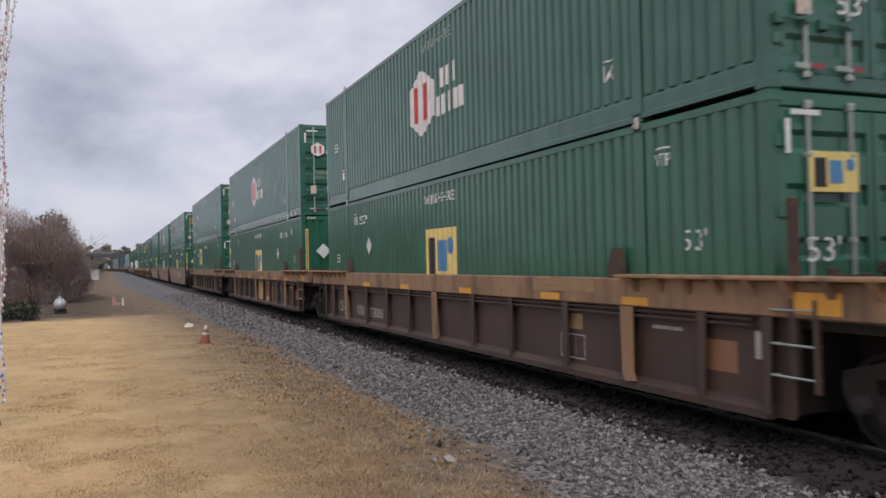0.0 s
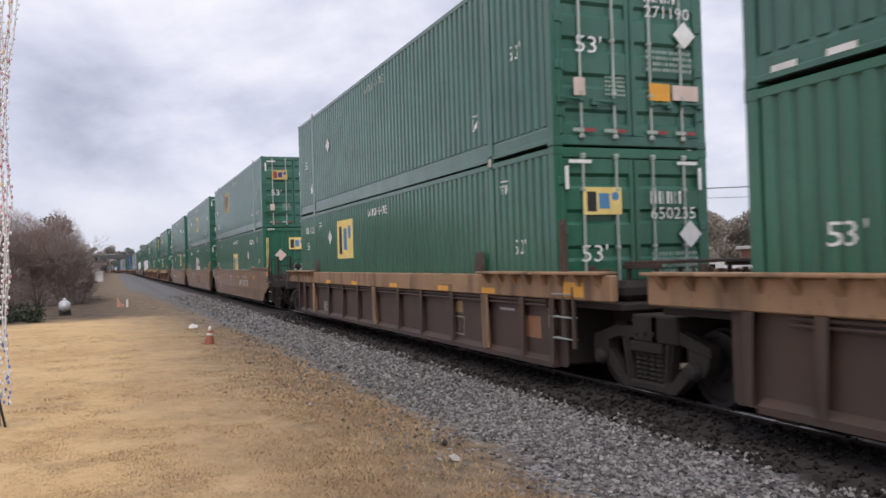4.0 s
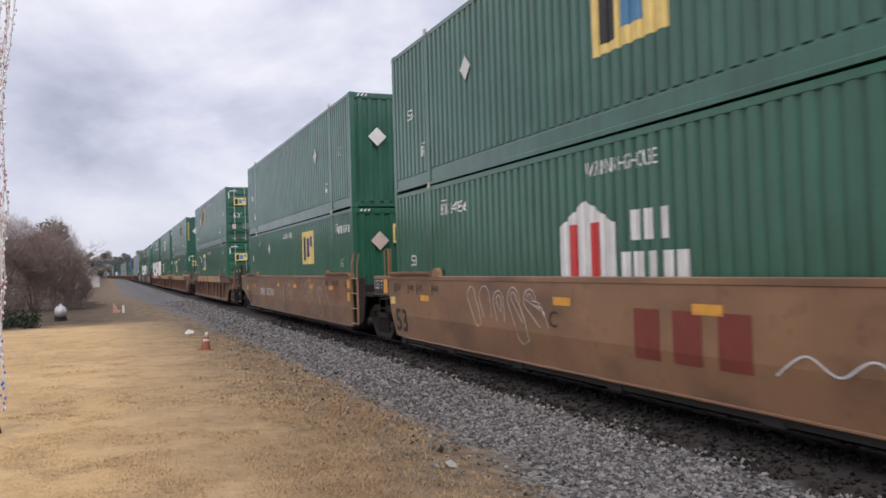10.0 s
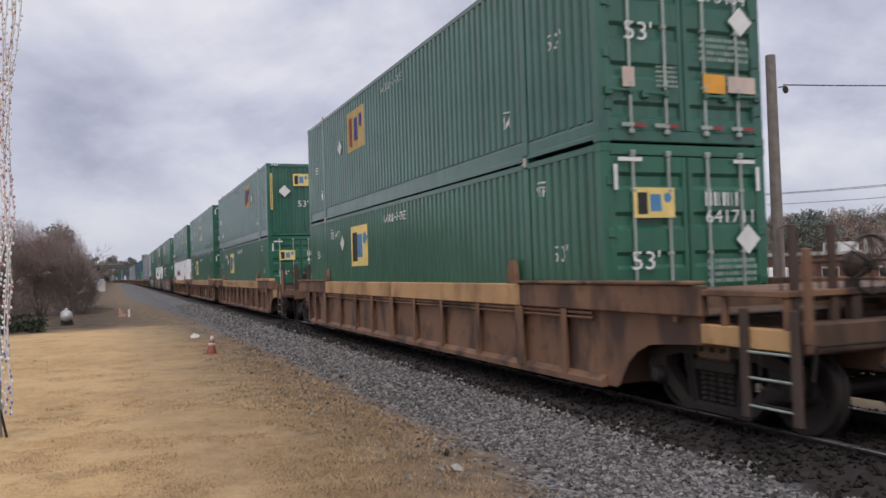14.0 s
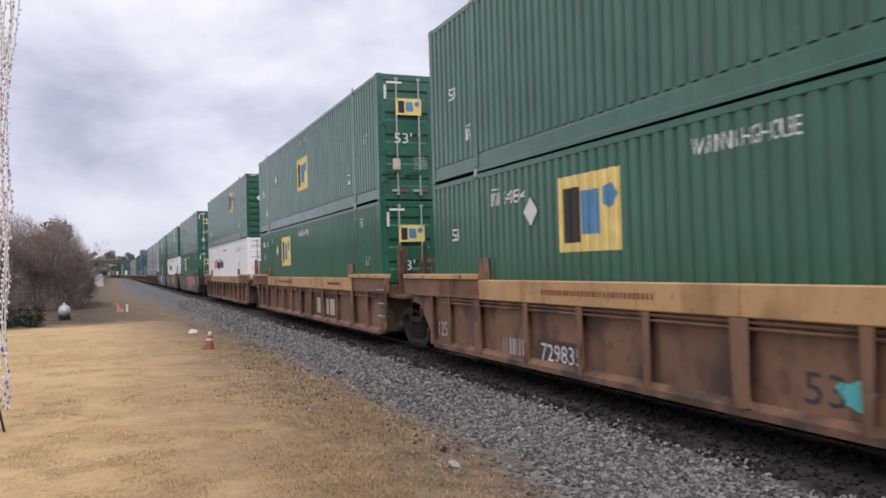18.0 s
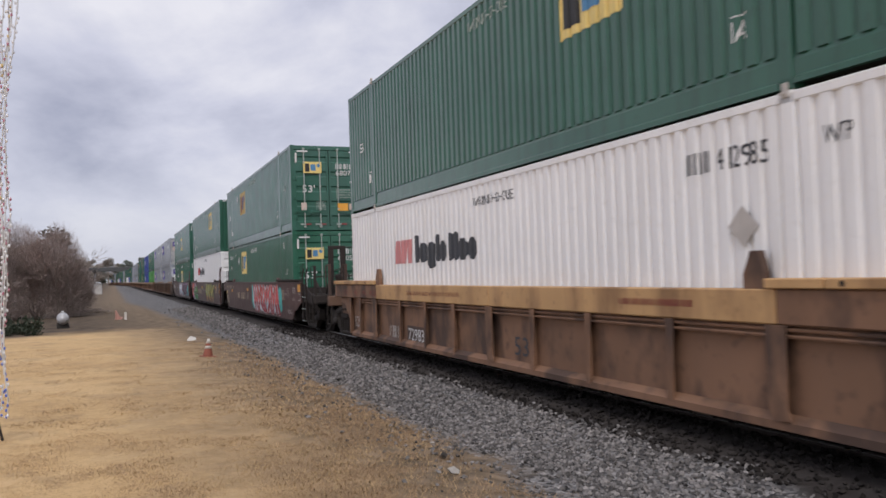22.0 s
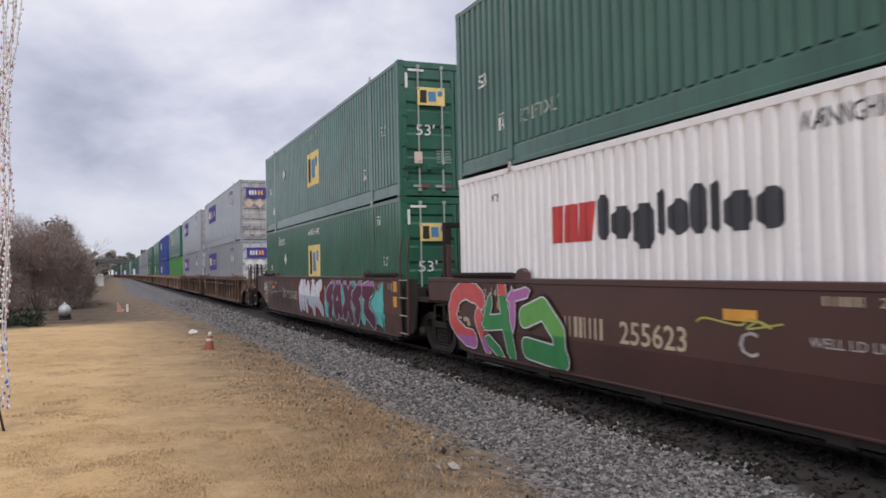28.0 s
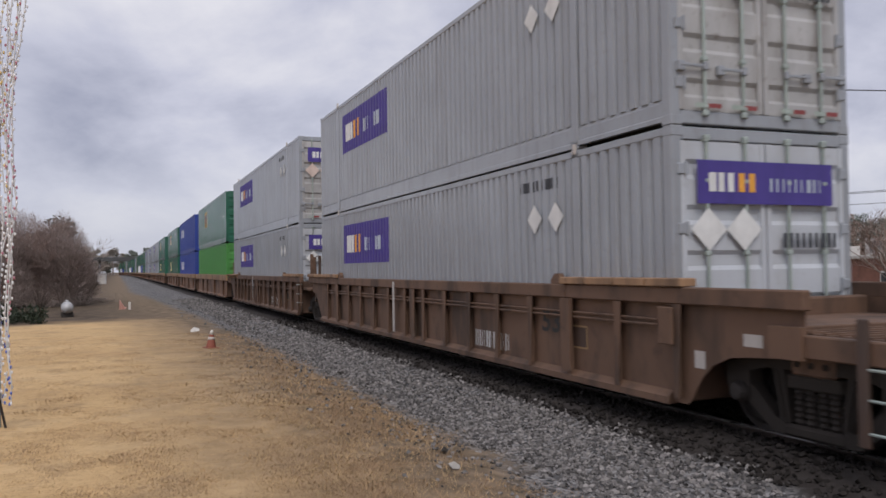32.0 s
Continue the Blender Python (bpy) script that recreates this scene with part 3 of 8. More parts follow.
def long_sign(c, y0, y1, z, h, red):
    """Three red slanted blocks and a row of charcoal blocks."""
    u0, w = -y0, y0 - y1
    slant = [[(u0 + w * (0.085 * i), z), (u0 + w * (0.085 * i + 0.076), z), (u0 + w * (0.085 * i + 0.084), z + h), (u0 + w * (0.085 * i + 0.008), z + h)] for i in range(3)]
    part("logo_shape", lay(slant, on_side, SIDE_FOLDS).mesh("logo_shape", red), c, "red logo blocks")
    dark = []
    for a, b, lo, hi in ((0.262, 0.318, 0, 1.12), (0.326, 0.418, 0, 0.78), (0.426, 0.515, -0.26, 0.78), (0.525, 0.557, 0, 1.05), (0.566, 0.640, 0, 0.78),
                         (0.648, 0.708, 0, 1.04), (0.718, 0.750, 0, 1.05), (0.760, 0.848, 0, 0.78), (0.857, 0.935, 0, 0.78)):
        a, b, lo, hi = u0 + w * a * 1.06, u0 + w * b * 1.06, z + lo * h, z + hi * h
        r = min(0.3 * (b - a), 0.1)
        dark.append([(a + r, lo), (b - r, lo), (b, lo + r), (b, hi - r), (b - r, hi), (a + r, hi), (a, hi - r), (a, lo + r)])
    part("logo_mark", lay(dark, on_side, SIDE_FOLDS).mesh("logo_mark", P_DARK), c, "charcoal logo bars")


def write(c, body, y0, y1, z0, z1, material=P_WHITE, place=on_side, bold=0.0):
    u0, u1 = (-y0, -y1) if place is on_side else (y0, y1)
    tagged(part("writing", lay(fit(letters(body, bold), u0, u1, z0, z1), place, SIDE_FOLDS if place is on_side else ()).mesh("writing", material), c), kind="stuff")


def code(c, digits, y0, y1, z0, z1, material=P_WHITE, place=on_side):
    """An owner's code as bars, then its number."""
    u0, u1 = (-y0, -y1) if place is on_side else (y0, y1)
    w = u1 - u0
    part("code_mark", lay(bars(8, u0, u0 + 0.36 * w, z0, z1, 0.62, 7), place, SIDE_FOLDS if place is on_side else ()).mesh("code_mark", material), c)
    a, b = u0 + 0.42 * w, u1
    write(c, digits, -a if place is on_side else a, -b if place is on_side else b, z0, z1, material, place)


def placard(c, y, z, r=0.21, material=P_WHITE, place=on_side):
    u = -y if place is on_side else y
    over = (lambda p, q: (-HALF - 0.012, -p, q)) if place is on_side else on_end
    part("placard", lay(diamond(u, z, r), over).mesh("placard", material), c, "diamond placard")


def side_marks(c, number, sign_at=8.0, sign_z=1.08, old=False, mark="block", placard_at=12.35, placard_z=1.77, number_at=13.1, lower=True, ink=P_WHITE, dark=P_BLUE, sign_h=1.0):
    if mark == "block":
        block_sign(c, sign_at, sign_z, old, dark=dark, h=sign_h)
    elif mark == "hex":
        hex_sign(c, sign_at + 0.83, sign_z - 0.23)
    if placard_at:
        placard(c, placard_at, placard_z)
    write(c, "53'", 1.25, 0.87, 1.43, 1.66, ink)
    up = 0.41 if placard_z > 2.0 and lower else 0.0
    write(c, "53'", 15.25, 14.88, 1.40 + up, 1.62 + up, ink)
    write(c, "WARNING HIGH CUBE", 8.78, 7.35, 2.45, 2.63, P_WHITE if lower else P_OLD)
    if number:
        code(c, number, number_at + 0.58, number_at - 0.58, 2.30, 2.50, ink if lower else P_OLD)
    for y in (1.6, 13.5):
        tick = [rect(-y - 0.1, -y + 0.14, 2.55, 2.57)]
        if lower:
            sign(c, "mark", tick, P_WHITE)
            write(c, "WTP", y + 0.12, y - 0.14, 2.36, 2.50, P_WHITE)
        else:
            write(c, "IA", y + 1.03, y + 0.83, 0.60, 0.80, P_WHITE)
            sign(c, "mark", [rect(-y - 1.03, -y - 0.83, 0.84, 0.855)], P_WHITE)


def door_marks(c, number, upper=True, mark="block", old=False):
    if mark == "block":
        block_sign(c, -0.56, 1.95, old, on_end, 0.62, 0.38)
    elif mark == "hex":
        hex_sign(c, -0.72, 1.88, on_end, 0.34)
    sign(c, "code_mark", bars(8, 0.24, 0.80, 2.10, 2.28, 0.6, 9), P_WHITE, on_end)
    write(c, number, 0.24, 1.02, 1.88, 2.05, P_WHITE, on_end)
    placard(c, 0.92, 1.66, 0.2, P_WHITE, on_end)
    if mark == "hex":
        write(c, "WARNING", -0.88, -0.18, 1.32, 1.44, P_OLD if upper else P_WHITE, on_end)
        write(c, "HIGH CUBE", -0.88, -0.14, 1.15, 1.27, P_OLD if upper else P_WHITE, on_end)
        write(c, "53'", -0.46, -0.08, 0.74, 0.96, P_WHITE, on_end)
    else:
        write(c, "53'", -0.92, -0.50, 1.30, 1.54, P_WHITE, on_end)
        for i in range(5):
            sign(c, "small_print", bars(7, -0.46, -0.12, 0.96 - 0.06 * i, 0.99 - 0.06 * i, 0.4, i + 20), P_OLD, on_end)
    for i in range(4):
        sign(c, "small_print", bars(14, 0.24, 1.05, 1.36 - 0.085 * i, 1.41 - 0.085 * i, 0.5, i), P_OLD, on_end)
    sign(c, "label", [rect(-0.97, -0.79, 0.70, 0.95)], P_PEACH, on_end)
    sign(c, "label", [rect(0.28, 0.64, 0.68, 0.93)], P_ORANGE, on_end)
    sign(c, "label", [rect(0.68, 1.14, 0.70, 0.92)], P_PEACH, on_end)
    for x in (-1.0, -0.5, 0.22, 0.72):
        sign(c, "reflector", [rect(x, x + 0.18, 0.20, 0.25)], P_OLD, on_end)
        sign(c, "reflector", [rect(x + 0.18, x + 0.36, 0.20, 0.25)], P_DULL_RED, on_end)
    for s_ in (-1, 1):
        sign(c, "corner_mark", [rect(s_ * 0.9 - 0.18, s_ * 0.9 + 0.18, 2.66, 2.71)], P_WHITE, on_end)
        sign(c, "corner_mark", [rect(s_ * 1.12 - 0.03, s_ * 1.12 + 0.03, 2.30, 2.62)], P_WHITE, on_end)


def front_marks(c, strips=True, pale=P_WHITE, mark=True, placard_z=1.78):
    if strips:
        for x in (-1.17, 1.11):
            strip = part("warning_strip", lay([rect(x, x + 0.09, 1.05, 2.48)], on_end).mesh("warning_strip", P_YELLOW), c, "yellow warning strip")
            part("small_print", lay([rect(x + 0.02, x + 0.07, 1.1 + 0.085 * i, 1.15 + 0.085 * i) for i in range(16)], lambda p, q: (p, -0.051, q)).mesh("small_print", P_BLACK), strip)
    if mark:
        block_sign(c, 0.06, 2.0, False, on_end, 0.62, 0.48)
    placard(c, -0.60, placard_z, 0.24, pale, on_end)
    write(c, "53'", -0.08, 0.34, 1.16, 1.42, P_WHITE, on_end)
    for i in range(4):
        sign(c, "code_mark", bars(2, 0.79, 0.91, 2.26 - i * 0.19, 2.40 - i * 0.19, 0.6, i), P_WHITE, on_end)
    for i, ch in enumerate("250"):
        write(c, ch, 0.79, 0.91, 1.40 - i * 0.19, 1.54 - i * 0.19, P_WHITE, on_end)
    for s_ in (-1, 1):
        for i in range(3):
            a = s_ * 0.95 - 0.15 + i * 0.1
            sign(c, "corner_mark", [[(a, 2.80), (a + 0.05, 2.80), (a + 0.09, 2.86), (a + 0.04, 2.86)]], P_WHITE, lambda p, q: (p, -0.006, q))


# ---- well wagons ----
SIDE = 1.395        # half the width over the wagon's sides


CREASE, SLANT = 0.72, 0.11      # below this height the smooth sides lean inwards


def tuck(v):
    return max(0.0, CREASE - v) * SLANT


def on_wagon(u, v, over=0.006):
    return (-SIDE - over + tuck(v), -u, v)


def creased(faces):
    """Cut outlines along the crease."""
    out = []
    for f in faces:
        for lo, hi in ((CREASE, 9.0), (-9.0, CREASE)):
            g = clip([(v, u) for u, v in f], lo, hi)
            if len(g) > 2:
                out.append([(u, v) for v, u in g])
    return out


def creased_wall(s, outline, side):
    """A plate with a crease along it, from its outline in y and z."""
    for lo, hi in ((CREASE, 9.0), (-9.0, CREASE)):
        g = [(b, a) for a, b in clip([(z, y) for y, z in outline], lo, hi)]
        n = len(g)
        v = [(side * (SIDE - d - tuck(z)), y, z) for d in (0.0, 0.03) for y, z in g]
        s.add(v, [tuple(range(n))[::-1], tuple(range(n, 2 * n))] + [(i, (i + 1) % n, n + (i + 1) % n, n + i) for i in range(n)])


def on_chord(u, v):
    return (-SIDE - 0.024, -u, v)


def on_sheet(u, v):
    return (-SIDE + 0.074, -u, v)


RIBBED = []         # wagons whose side sheet lies back between ribs


def truck_parts(car, y, place, nearer=True):
    """A two-axle truck, its parts in the wagon's space."""
    t = part("truck", kept("bolster", "truck", UNDER, lambda s: s.box(-1.0, 1.0, -0.2, 0.2, 0.40, 0.66, 0.03)), car, "black cast-steel truck", pose(0, y, 0))

    def frame_side(s):
        """A cast side frame: arched top, sloping tension bars, open windows, spring pocket."""
        for a in (-1, 1):
            s.prism([(a * 0.0, 0.70), (a * 0.58, 0.69), (a * 1.00, 0.57), (a * 1.12, 0.57), (a * 1.11, 0.68), (a * 0.62, 0.82), (a * 0.0, 0.845)], -1.08, -0.94)
            s.prism([(a * 0.34, 0.09), (a * 0.50, 0.10), (a * 0.84, 0.37), (a * 0.84, 0.52), (a * 0.77, 0.52), (a * 0.45, 0.235), (a * 0.34, 0.21)], -1.085, -0.95)
            s.prism([(a * 0.29, 0.21), (a * 0.40, 0.21), (a * 0.50, 0.70), (a * 0.36, 0.70)], -1.07, -0.95)
            s.prism([(a * 0.77, 0.36), (a * 1.02, 0.36), (a * 1.09, 0.47), (a * 1.11, 0.58), (a * 0.77, 0.64)], -1.10, -0.93)
            s.rod([(-1.085, a * 0.36, 0.245), (-1.085, a * 0.44, 0.68)], 0.018, 6)
        s.box(-1.09, -0.93, -0.36, 0.36, 0.08, 0.20, 0.03)
        s.box(-1.10, -0.95, -0.31, 0.31, 0.53, 0.66, 0.02)
        for y_ in (-0.16, 0.0, 0.16):
            s.lathe([(0.03, -1.10), (0.03, -1.12)], 8, 0, (0, y_, 0.765))

    def spring(s):
        s.lathe([(q, 0.20 + 0.0275 * k) for k in range(13) for q in ((0.042, 0.062)[k % 2],)], 8, 2, (-1.02, 0, 0))

    side, coil = kept("side_frame", "side_frame", UNDER, frame_side), kept("spring", "spring", UNDER, spring)
    for m in (None, pose(0, 0, 0, 0, 0, 180)):
        part("side_frame", side, t, at=m)
        for y_ in (-0.2, -0.07, 0.07, 0.2) if nearer else (0.0,):
            part("spring", coil, t, at=(m or Matrix()) @ Matrix.Translation((0, y_, 0)))
    if nearer:
        caps = kept("bearing", "bearing_cap", STEEL, lambda s: s.lathe([(0.10, 0), (0.11, -0.03), (0.08, -0.09), (0.05, -0.10)], 12, 0, (-1.09, 0, 0.42)))

        def axle(s):
            s.rod([(-0.98, 0, 0), (0.98, 0, 0)], 0.085, 10)
            for a in (-1, 1):
                s.lathe([(0.10, a * 0.66), (0.30, a * 0.70), (0.40, a * 0.68), (0.448, a * 0.675), (0.445, a * 0.70), (0.42, a * 0.71), (0.415, a * 0.80), (0.36, a * 0.80), (0.34, a * 0.76), (0.16, a * 0.745), (0.13, a * 0.82)], 24, 0)
                for k in range(4):
                    w = math.tau * k / 4
                    s.box(a * 0.745 - 0.02, a * 0.745 + 0.02, 0.24 * math.cos(w) - 0.035, 0.24 * math.cos(w) + 0.035, 0.24 * math.sin(w) - 0.035, 0.24 * math.sin(w) + 0.035)
        for a in (-0.89, 0.89):
            w = part("wheelset", kept("axle", "wheelset", STEEL, axle), t, at=pose(0, a, 0.42))
            part("bearing_cap", caps, t, at=pose(0, a, 0))
            WHEELS.append((w, a, place + y + a))
    else:
        for a in (-0.89, 0.89):
            part("wheelset", kept("far_axle", "wheelset", STEEL, lambda s: [s.lathe([(0.10, b * 0.66), (0.43, b * 0.68), (0.415, b * 0.80), (0.13, b * 0.82)], 12, 0) for b in (-1, 1)]), t, at=pose(0, a, 0.42))


def ladder(w, y, foot, top, rungs, steel, lean=0.0):
    """Two stiles that run on above the side as grab rails, with bright steps between them."""
    def stile(s):
        s.box(-SIDE - 0.045, -SIDE + 0.0, -0.025, 0.025, foot, 1.50, 0.008)
        s.rod([(-SIDE - 0.025, 0, 1.48), (-SIDE - 0.02, 0, (1.5 + top) / 2), (-SIDE + lean * 0.5, 0, top - 0.03), (-SIDE + lean, 0, top)], 0.022, 6)
    steps = part("ladder", kept(("stile", foot, top, lean), "ladder", steel, stile), w, "step ladder with grab rails", pose(0, y, 0))
    part("stile", kept(("stile", foot, top, lean), "ladder", steel, stile), steps, at=pose(0, 0.46, 0))
    for k in range(rungs):
        part("rung", kept("ladder_bar", "rung", ZINC, lambda s: s.rod([(-SIDE - 0.05, -0.01, 0), (-SIDE - 0.05, 0.47, 0)], 0.011, 6)), steps, at=pose(0, 0, foot + 0.03 + 0.36 * k))


def hand_post(s):
    s.box(-0.04, 0.04, -0.03, 0.03, 0.0, 0.9, 0.008)
    s.rod([(-0.09, 0.06, 0.25), (-0.10, 0.06, 0.86), (-0.03, 0.02, 0.90)], 0.012, 6)


def twin_post(s):
    """Two upright channels tied by bars: a guard beside the gangway."""
    for y in (-0.17, 0.17):
        s.box(-0.05, 0.05, y - 0.035, y + 0.035, 0.0, 0.98 + 0.10 * (y > 0), 0.008)
    for z in (0.42, 0.90):
        s.box(-0.03, 0.03, -0.17, 0.17, z, z + 0.05, 0.008)
    s.rod([(-0.06, -0.20, 0.40), (-0.12, -0.24, 0.46), (-0.12, -0.24, 0.84), (-0.06, -0.20, 0.90)], 0.012, 6)


def gangway(s):
    """A raised grating on legs across the end."""
    for i in range(7):
        s.box(-0.55, 1.25, -0.36 + i * 0.105, -0.30 + i * 0.105, 0.46, 0.50, 0.004)
    for x in (-0.55, 1.17):
        s.box(x, x + 0.08, -0.38, 0.38, 0.40, 0.462, 0.006)
    for x in (-0.50, 0.35, 1.20):
        for y in (-0.30, 0.30):
            s.box(x - 0.025, x + 0.025, y - 0.025, y + 0.025, 0.0, 0.40, 0.004)


def brake_wheel(s):
    s.rod([(0, 0.265 * math.cos(math.tau * i / 28), 0.265 * math.sin(math.tau * i / 28)) for i in range(29)], 0.015, 6)


def add_brake_wheel(w, at):
    """A hand-turned ring on a hub with six spokes."""
    ring = part("brake_wheel", kept("brake_wheel", "brake_wheel", UNDER, brake_wheel), w, "dark steel brake wheel", at)
    part("hub", kept("brake_hub", "hub", UNDER, lambda s: s.lathe([(0.05, -0.03), (0.05, 0.03)], 10, 0)), ring)
    for i in range(6):
        part("spoke", kept("brake_spoke", "spoke", UNDER, lambda s: s.rod([(0, 0, 0.045), (0, 0, 0.255)], 0.012, 5)), ring, at=pose(0, 0, 0, 60 * i))


def end_frame(s):
    """A tall steel guide frame across the wagon's end, with a bent grab rail."""
    for x in (-0.64, -0.26):
        s.box(x - 0.075, x + 0.075, -0.06, 0.06, 0.95, 2.55, 0.01)
    s.box(-0.715, -0.185, -0.07, 0.07, 2.49, 2.60, 0.01)
    for x in (-0.64, -0.26):
        s.rod([(x, 0.05, 1.75), (x, 0.62, 1.10)], 0.035, 6)
    s.rod([(-0.2, 0.0, 2.54), (0.25, 0, 2.56), (0.62, 0, 2.44), (0.80, 0, 2.2), (0.82, 0, 1.1)], 0.022, 6)


def wagon_common(w, place, near, far, deck, nearer, steel, rise=1.0):
    """Floor, end platforms, trucks, couplers."""
    part("well_floor", kept("well_floor", "well_floor", UNDER, lambda s: [s.box(-1.30, 1.30, 0.2, 15.95, 0.17, 0.285), *[s.box(-1.32, 1.32, 0.6 + i * 2.5, 0.9 + i * 2.5, 0.14, 0.30, 0.01) for i in range(7)]]), w)
    n0 = -3.1 if near == "coupler" else -1.7
    f1 = 18.75 if far == "coupler" else 17.7

    for a, b, where in ((n0, -0.05, near), (16.2, f1, far)):
        low = a < 0
        part("center_sill", kept(("center_sill", low, where), "center_sill", deck, lambda s: s.box(-0.35, 0.35, a, b, 0.62, 1.016, 0.02)), w)
        part("deck_plate", kept(("deck_plate", low, where), "deck_plate", deck, lambda s: s.box(-1.25, 1.25, max(a, -1.45) if low else a + 0.15, -0.23 if low else min(b, 17.55), 1.02, 1.10, 0.01)), w)
        part("end_bulkhead", kept(("bulkhead", low), "end_bulkhead", deck, lambda s: s.box(-1.30, 1.30, -0.22 if low else 16.18, -0.06 if low else 16.34, 0.25, 1.30, 0.02)), w)
        part("bolster", kept(("cross_bolster", low), "bolster", deck, lambda s: s.box(-1.1, 1.1, -1.9 if low else 17.5, -1.4 if low else 18.0, 0.66, 0.98, 0.02)), w)
    truck_parts(w, -1.65, place, nearer)
    if far == "coupler":
        truck_parts(w, 17.80, place, nearer)
    for where, y, s_ in ((near, n0, -1), (far, f1, 1)):
        if where == "coupler":
            part("coupler", kept(("coupler", s_), "coupler", UNDER, lambda s: [s.box(-0.09, 0.09, min(y, y + s_ * 0.95), max(y, y + s_ * 0.95), 0.72, 0.94, 0.03), s.box(-0.19, 0.19, min(y + s_ * 0.72, y + s_ * 1.06), max(y + s_ * 0.72, y + s_ * 1.06), 0.66, 1.0, 0.05)]), w)
            part("air_hose", kept(("hose", s_), "air_hose", UNDER, lambda s: s.rod([(-0.4, y, 0.7), (-0.4, y + s_ * 0.35, 0.5), (-0.3, y + s_ * 0.8, 0.38), (-0.25, y + s_ * 1.1, 0.5)], 0.03, 6)), w)
    if nearer:
        ribbed = w in RIBBED
        coat_ = steel if near == "joint" else BROWN if ribbed else GRIME
        post = kept("hand_post", "hand_post", coat_, hand_post)
        if near == "joint":
            part("connector", kept("connector", "connector", GRIME, lambda s: [s.box(-0.62, 0.62, -1.25, -0.23, 0.72, 1.016, 0.06), s.box(-0.95, 0.95, -1.1, -0.4, 1.104, 1.36, 0.08)]), w, "dark cast connector between two wagons")
            if ribbed:
                part("gangway", kept("gangway", "gangway", coat_, gangway), w, at=pose(0, -0.82, 1.36 if rise == 1.0 else 1.104))
                part("twin_post", kept("twin_post", "twin_post", coat_, twin_post), w, at=pose(-0.98, -0.55, 1.104) @ Matrix.Diagonal((1, 1, rise, 1)))
                for z in (0.62, 0.90, 1.20):
                    part("rung", kept("side_rung", "rung", ZINC, lambda s: s.rod([(-SIDE + 0.05, -0.10, -0.0), (-SIDE - 0.04, -0.10, 0), (-SIDE - 0.04, -0.56, 0), (-SIDE + 0.05, -0.56, 0)], 0.012, 6)), w, at=pose(0, 0, z))
                part("ladder_stile", kept("joint_stile", "ladder_stile", coat_, lambda s: s.box(-SIDE - 0.03, -SIDE + 0.02, -0.60, -0.55, 0.50, 1.30, 0.008)), w)
                if rise != 1.0:
                    part("corner_post", kept("tall_corner", "corner_post", coat_, lambda s: [s.box(-SIDE - 0.02, -SIDE + 0.06, -0.36, -0.28, 0.62, 2.18, 0.01), s.rod([(-SIDE - 0.05, -0.40, 1.62), (-SIDE - 0.08, -0.42, 1.68), (-SIDE - 0.08, -0.42, 2.10), (-SIDE - 0.02, -0.38, 2.14)], 0.012, 6)]), w)
                spots = [(0.55, -1.1, 1.104), (1.28, -0.75, 1.104)]
            else:
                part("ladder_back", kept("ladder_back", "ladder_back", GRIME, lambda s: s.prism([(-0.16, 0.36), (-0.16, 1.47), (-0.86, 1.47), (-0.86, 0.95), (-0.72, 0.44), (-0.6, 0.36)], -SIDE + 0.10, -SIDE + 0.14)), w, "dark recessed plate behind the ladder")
                ladder(w, -0.74, 0.34, 2.34 if steel is MAROON else 2.06, 4, coat_, 0.06)
                spots = [(1.28, -0.75, 1.104)]
        else:
            path_ = part("walkway", kept("walkway_n", "walkway", deck, lambda s: s.box(-1.2, 1.2, -2.86, -1.46, 1.0, 1.06)), w)
            for i in range(9):
                part("grating_bar", kept("grating_bar", "grating_bar", deck, lambda s: s.box(-1.2, 1.2, -2.84, -2.80, 1.06, 1.075)), path_, at=pose(0, i * 0.155, 0))
            if not ribbed:
                ladder(w, -2.42, 0.30, 1.95, 3, coat_, 0.05)
                for y in (-1.78, -2.02):
                    part("grab_iron", kept("grab_iron", "grab_iron", UNDER, lambda s: s.rod([(-SIDE + 0.06, 0, 0.98), (-SIDE - 0.03, 0, 1.02), (-SIDE - 0.03, 0, 2.02), (-SIDE + 0.05, 0, 2.08)], 0.010, 6)), w, at=pose(0, y, 0))
                part("end_panel", kept("end_panel", "end_panel", coat_, lambda s: s.prism([(-1.62, 0.90), (-1.62, 1.46), (-2.0, 1.38), (-2.9, 1.10), (-2.9, 0.86)], -SIDE + 0.05, -SIDE + 0.09)), w)
            for x in (-0.95, 0.95) if not ribbed else ():
                part("brace", kept("end_brace", "brace", coat_, lambda s: s.rod([(0, -2.6, 1.06), (0, -1.55, 1.62)], 0.04, 6)), w, at=pose(x, 0, 0))
            for z in (1.32, 1.66):
                part("cross_rail", kept("cross_rail", "cross_rail", coat_, lambda s: s.rod([(-1.28, -2.92, 0), (1.28, -2.92, 0)], 0.020, 6)), w, at=pose(0, 0, z))
            spots = [(-1.26, -2.95, 1.1), (-0.8, -2.95, 1.1), (0.8, -2.95, 1.1), (1.28, -2.9, 1.1)]
            part("brake_stand", kept("brake_stand", "brake_stand", coat_, lambda s: [s.box(-0.58, -0.46, -2.98, -2.86, 1.06, 1.5, 0.02), s.lathe([(0.04, -3.07), (0.10, -3.05), (0.12, -3.0), (0.12, -2.90), (0.08, -2.87)], 14, 1, (-0.52, 0, 1.62))]), w)
            add_brake_wheel(w, pose(-0.52, -3.13, 1.62, 0, 0, 90))
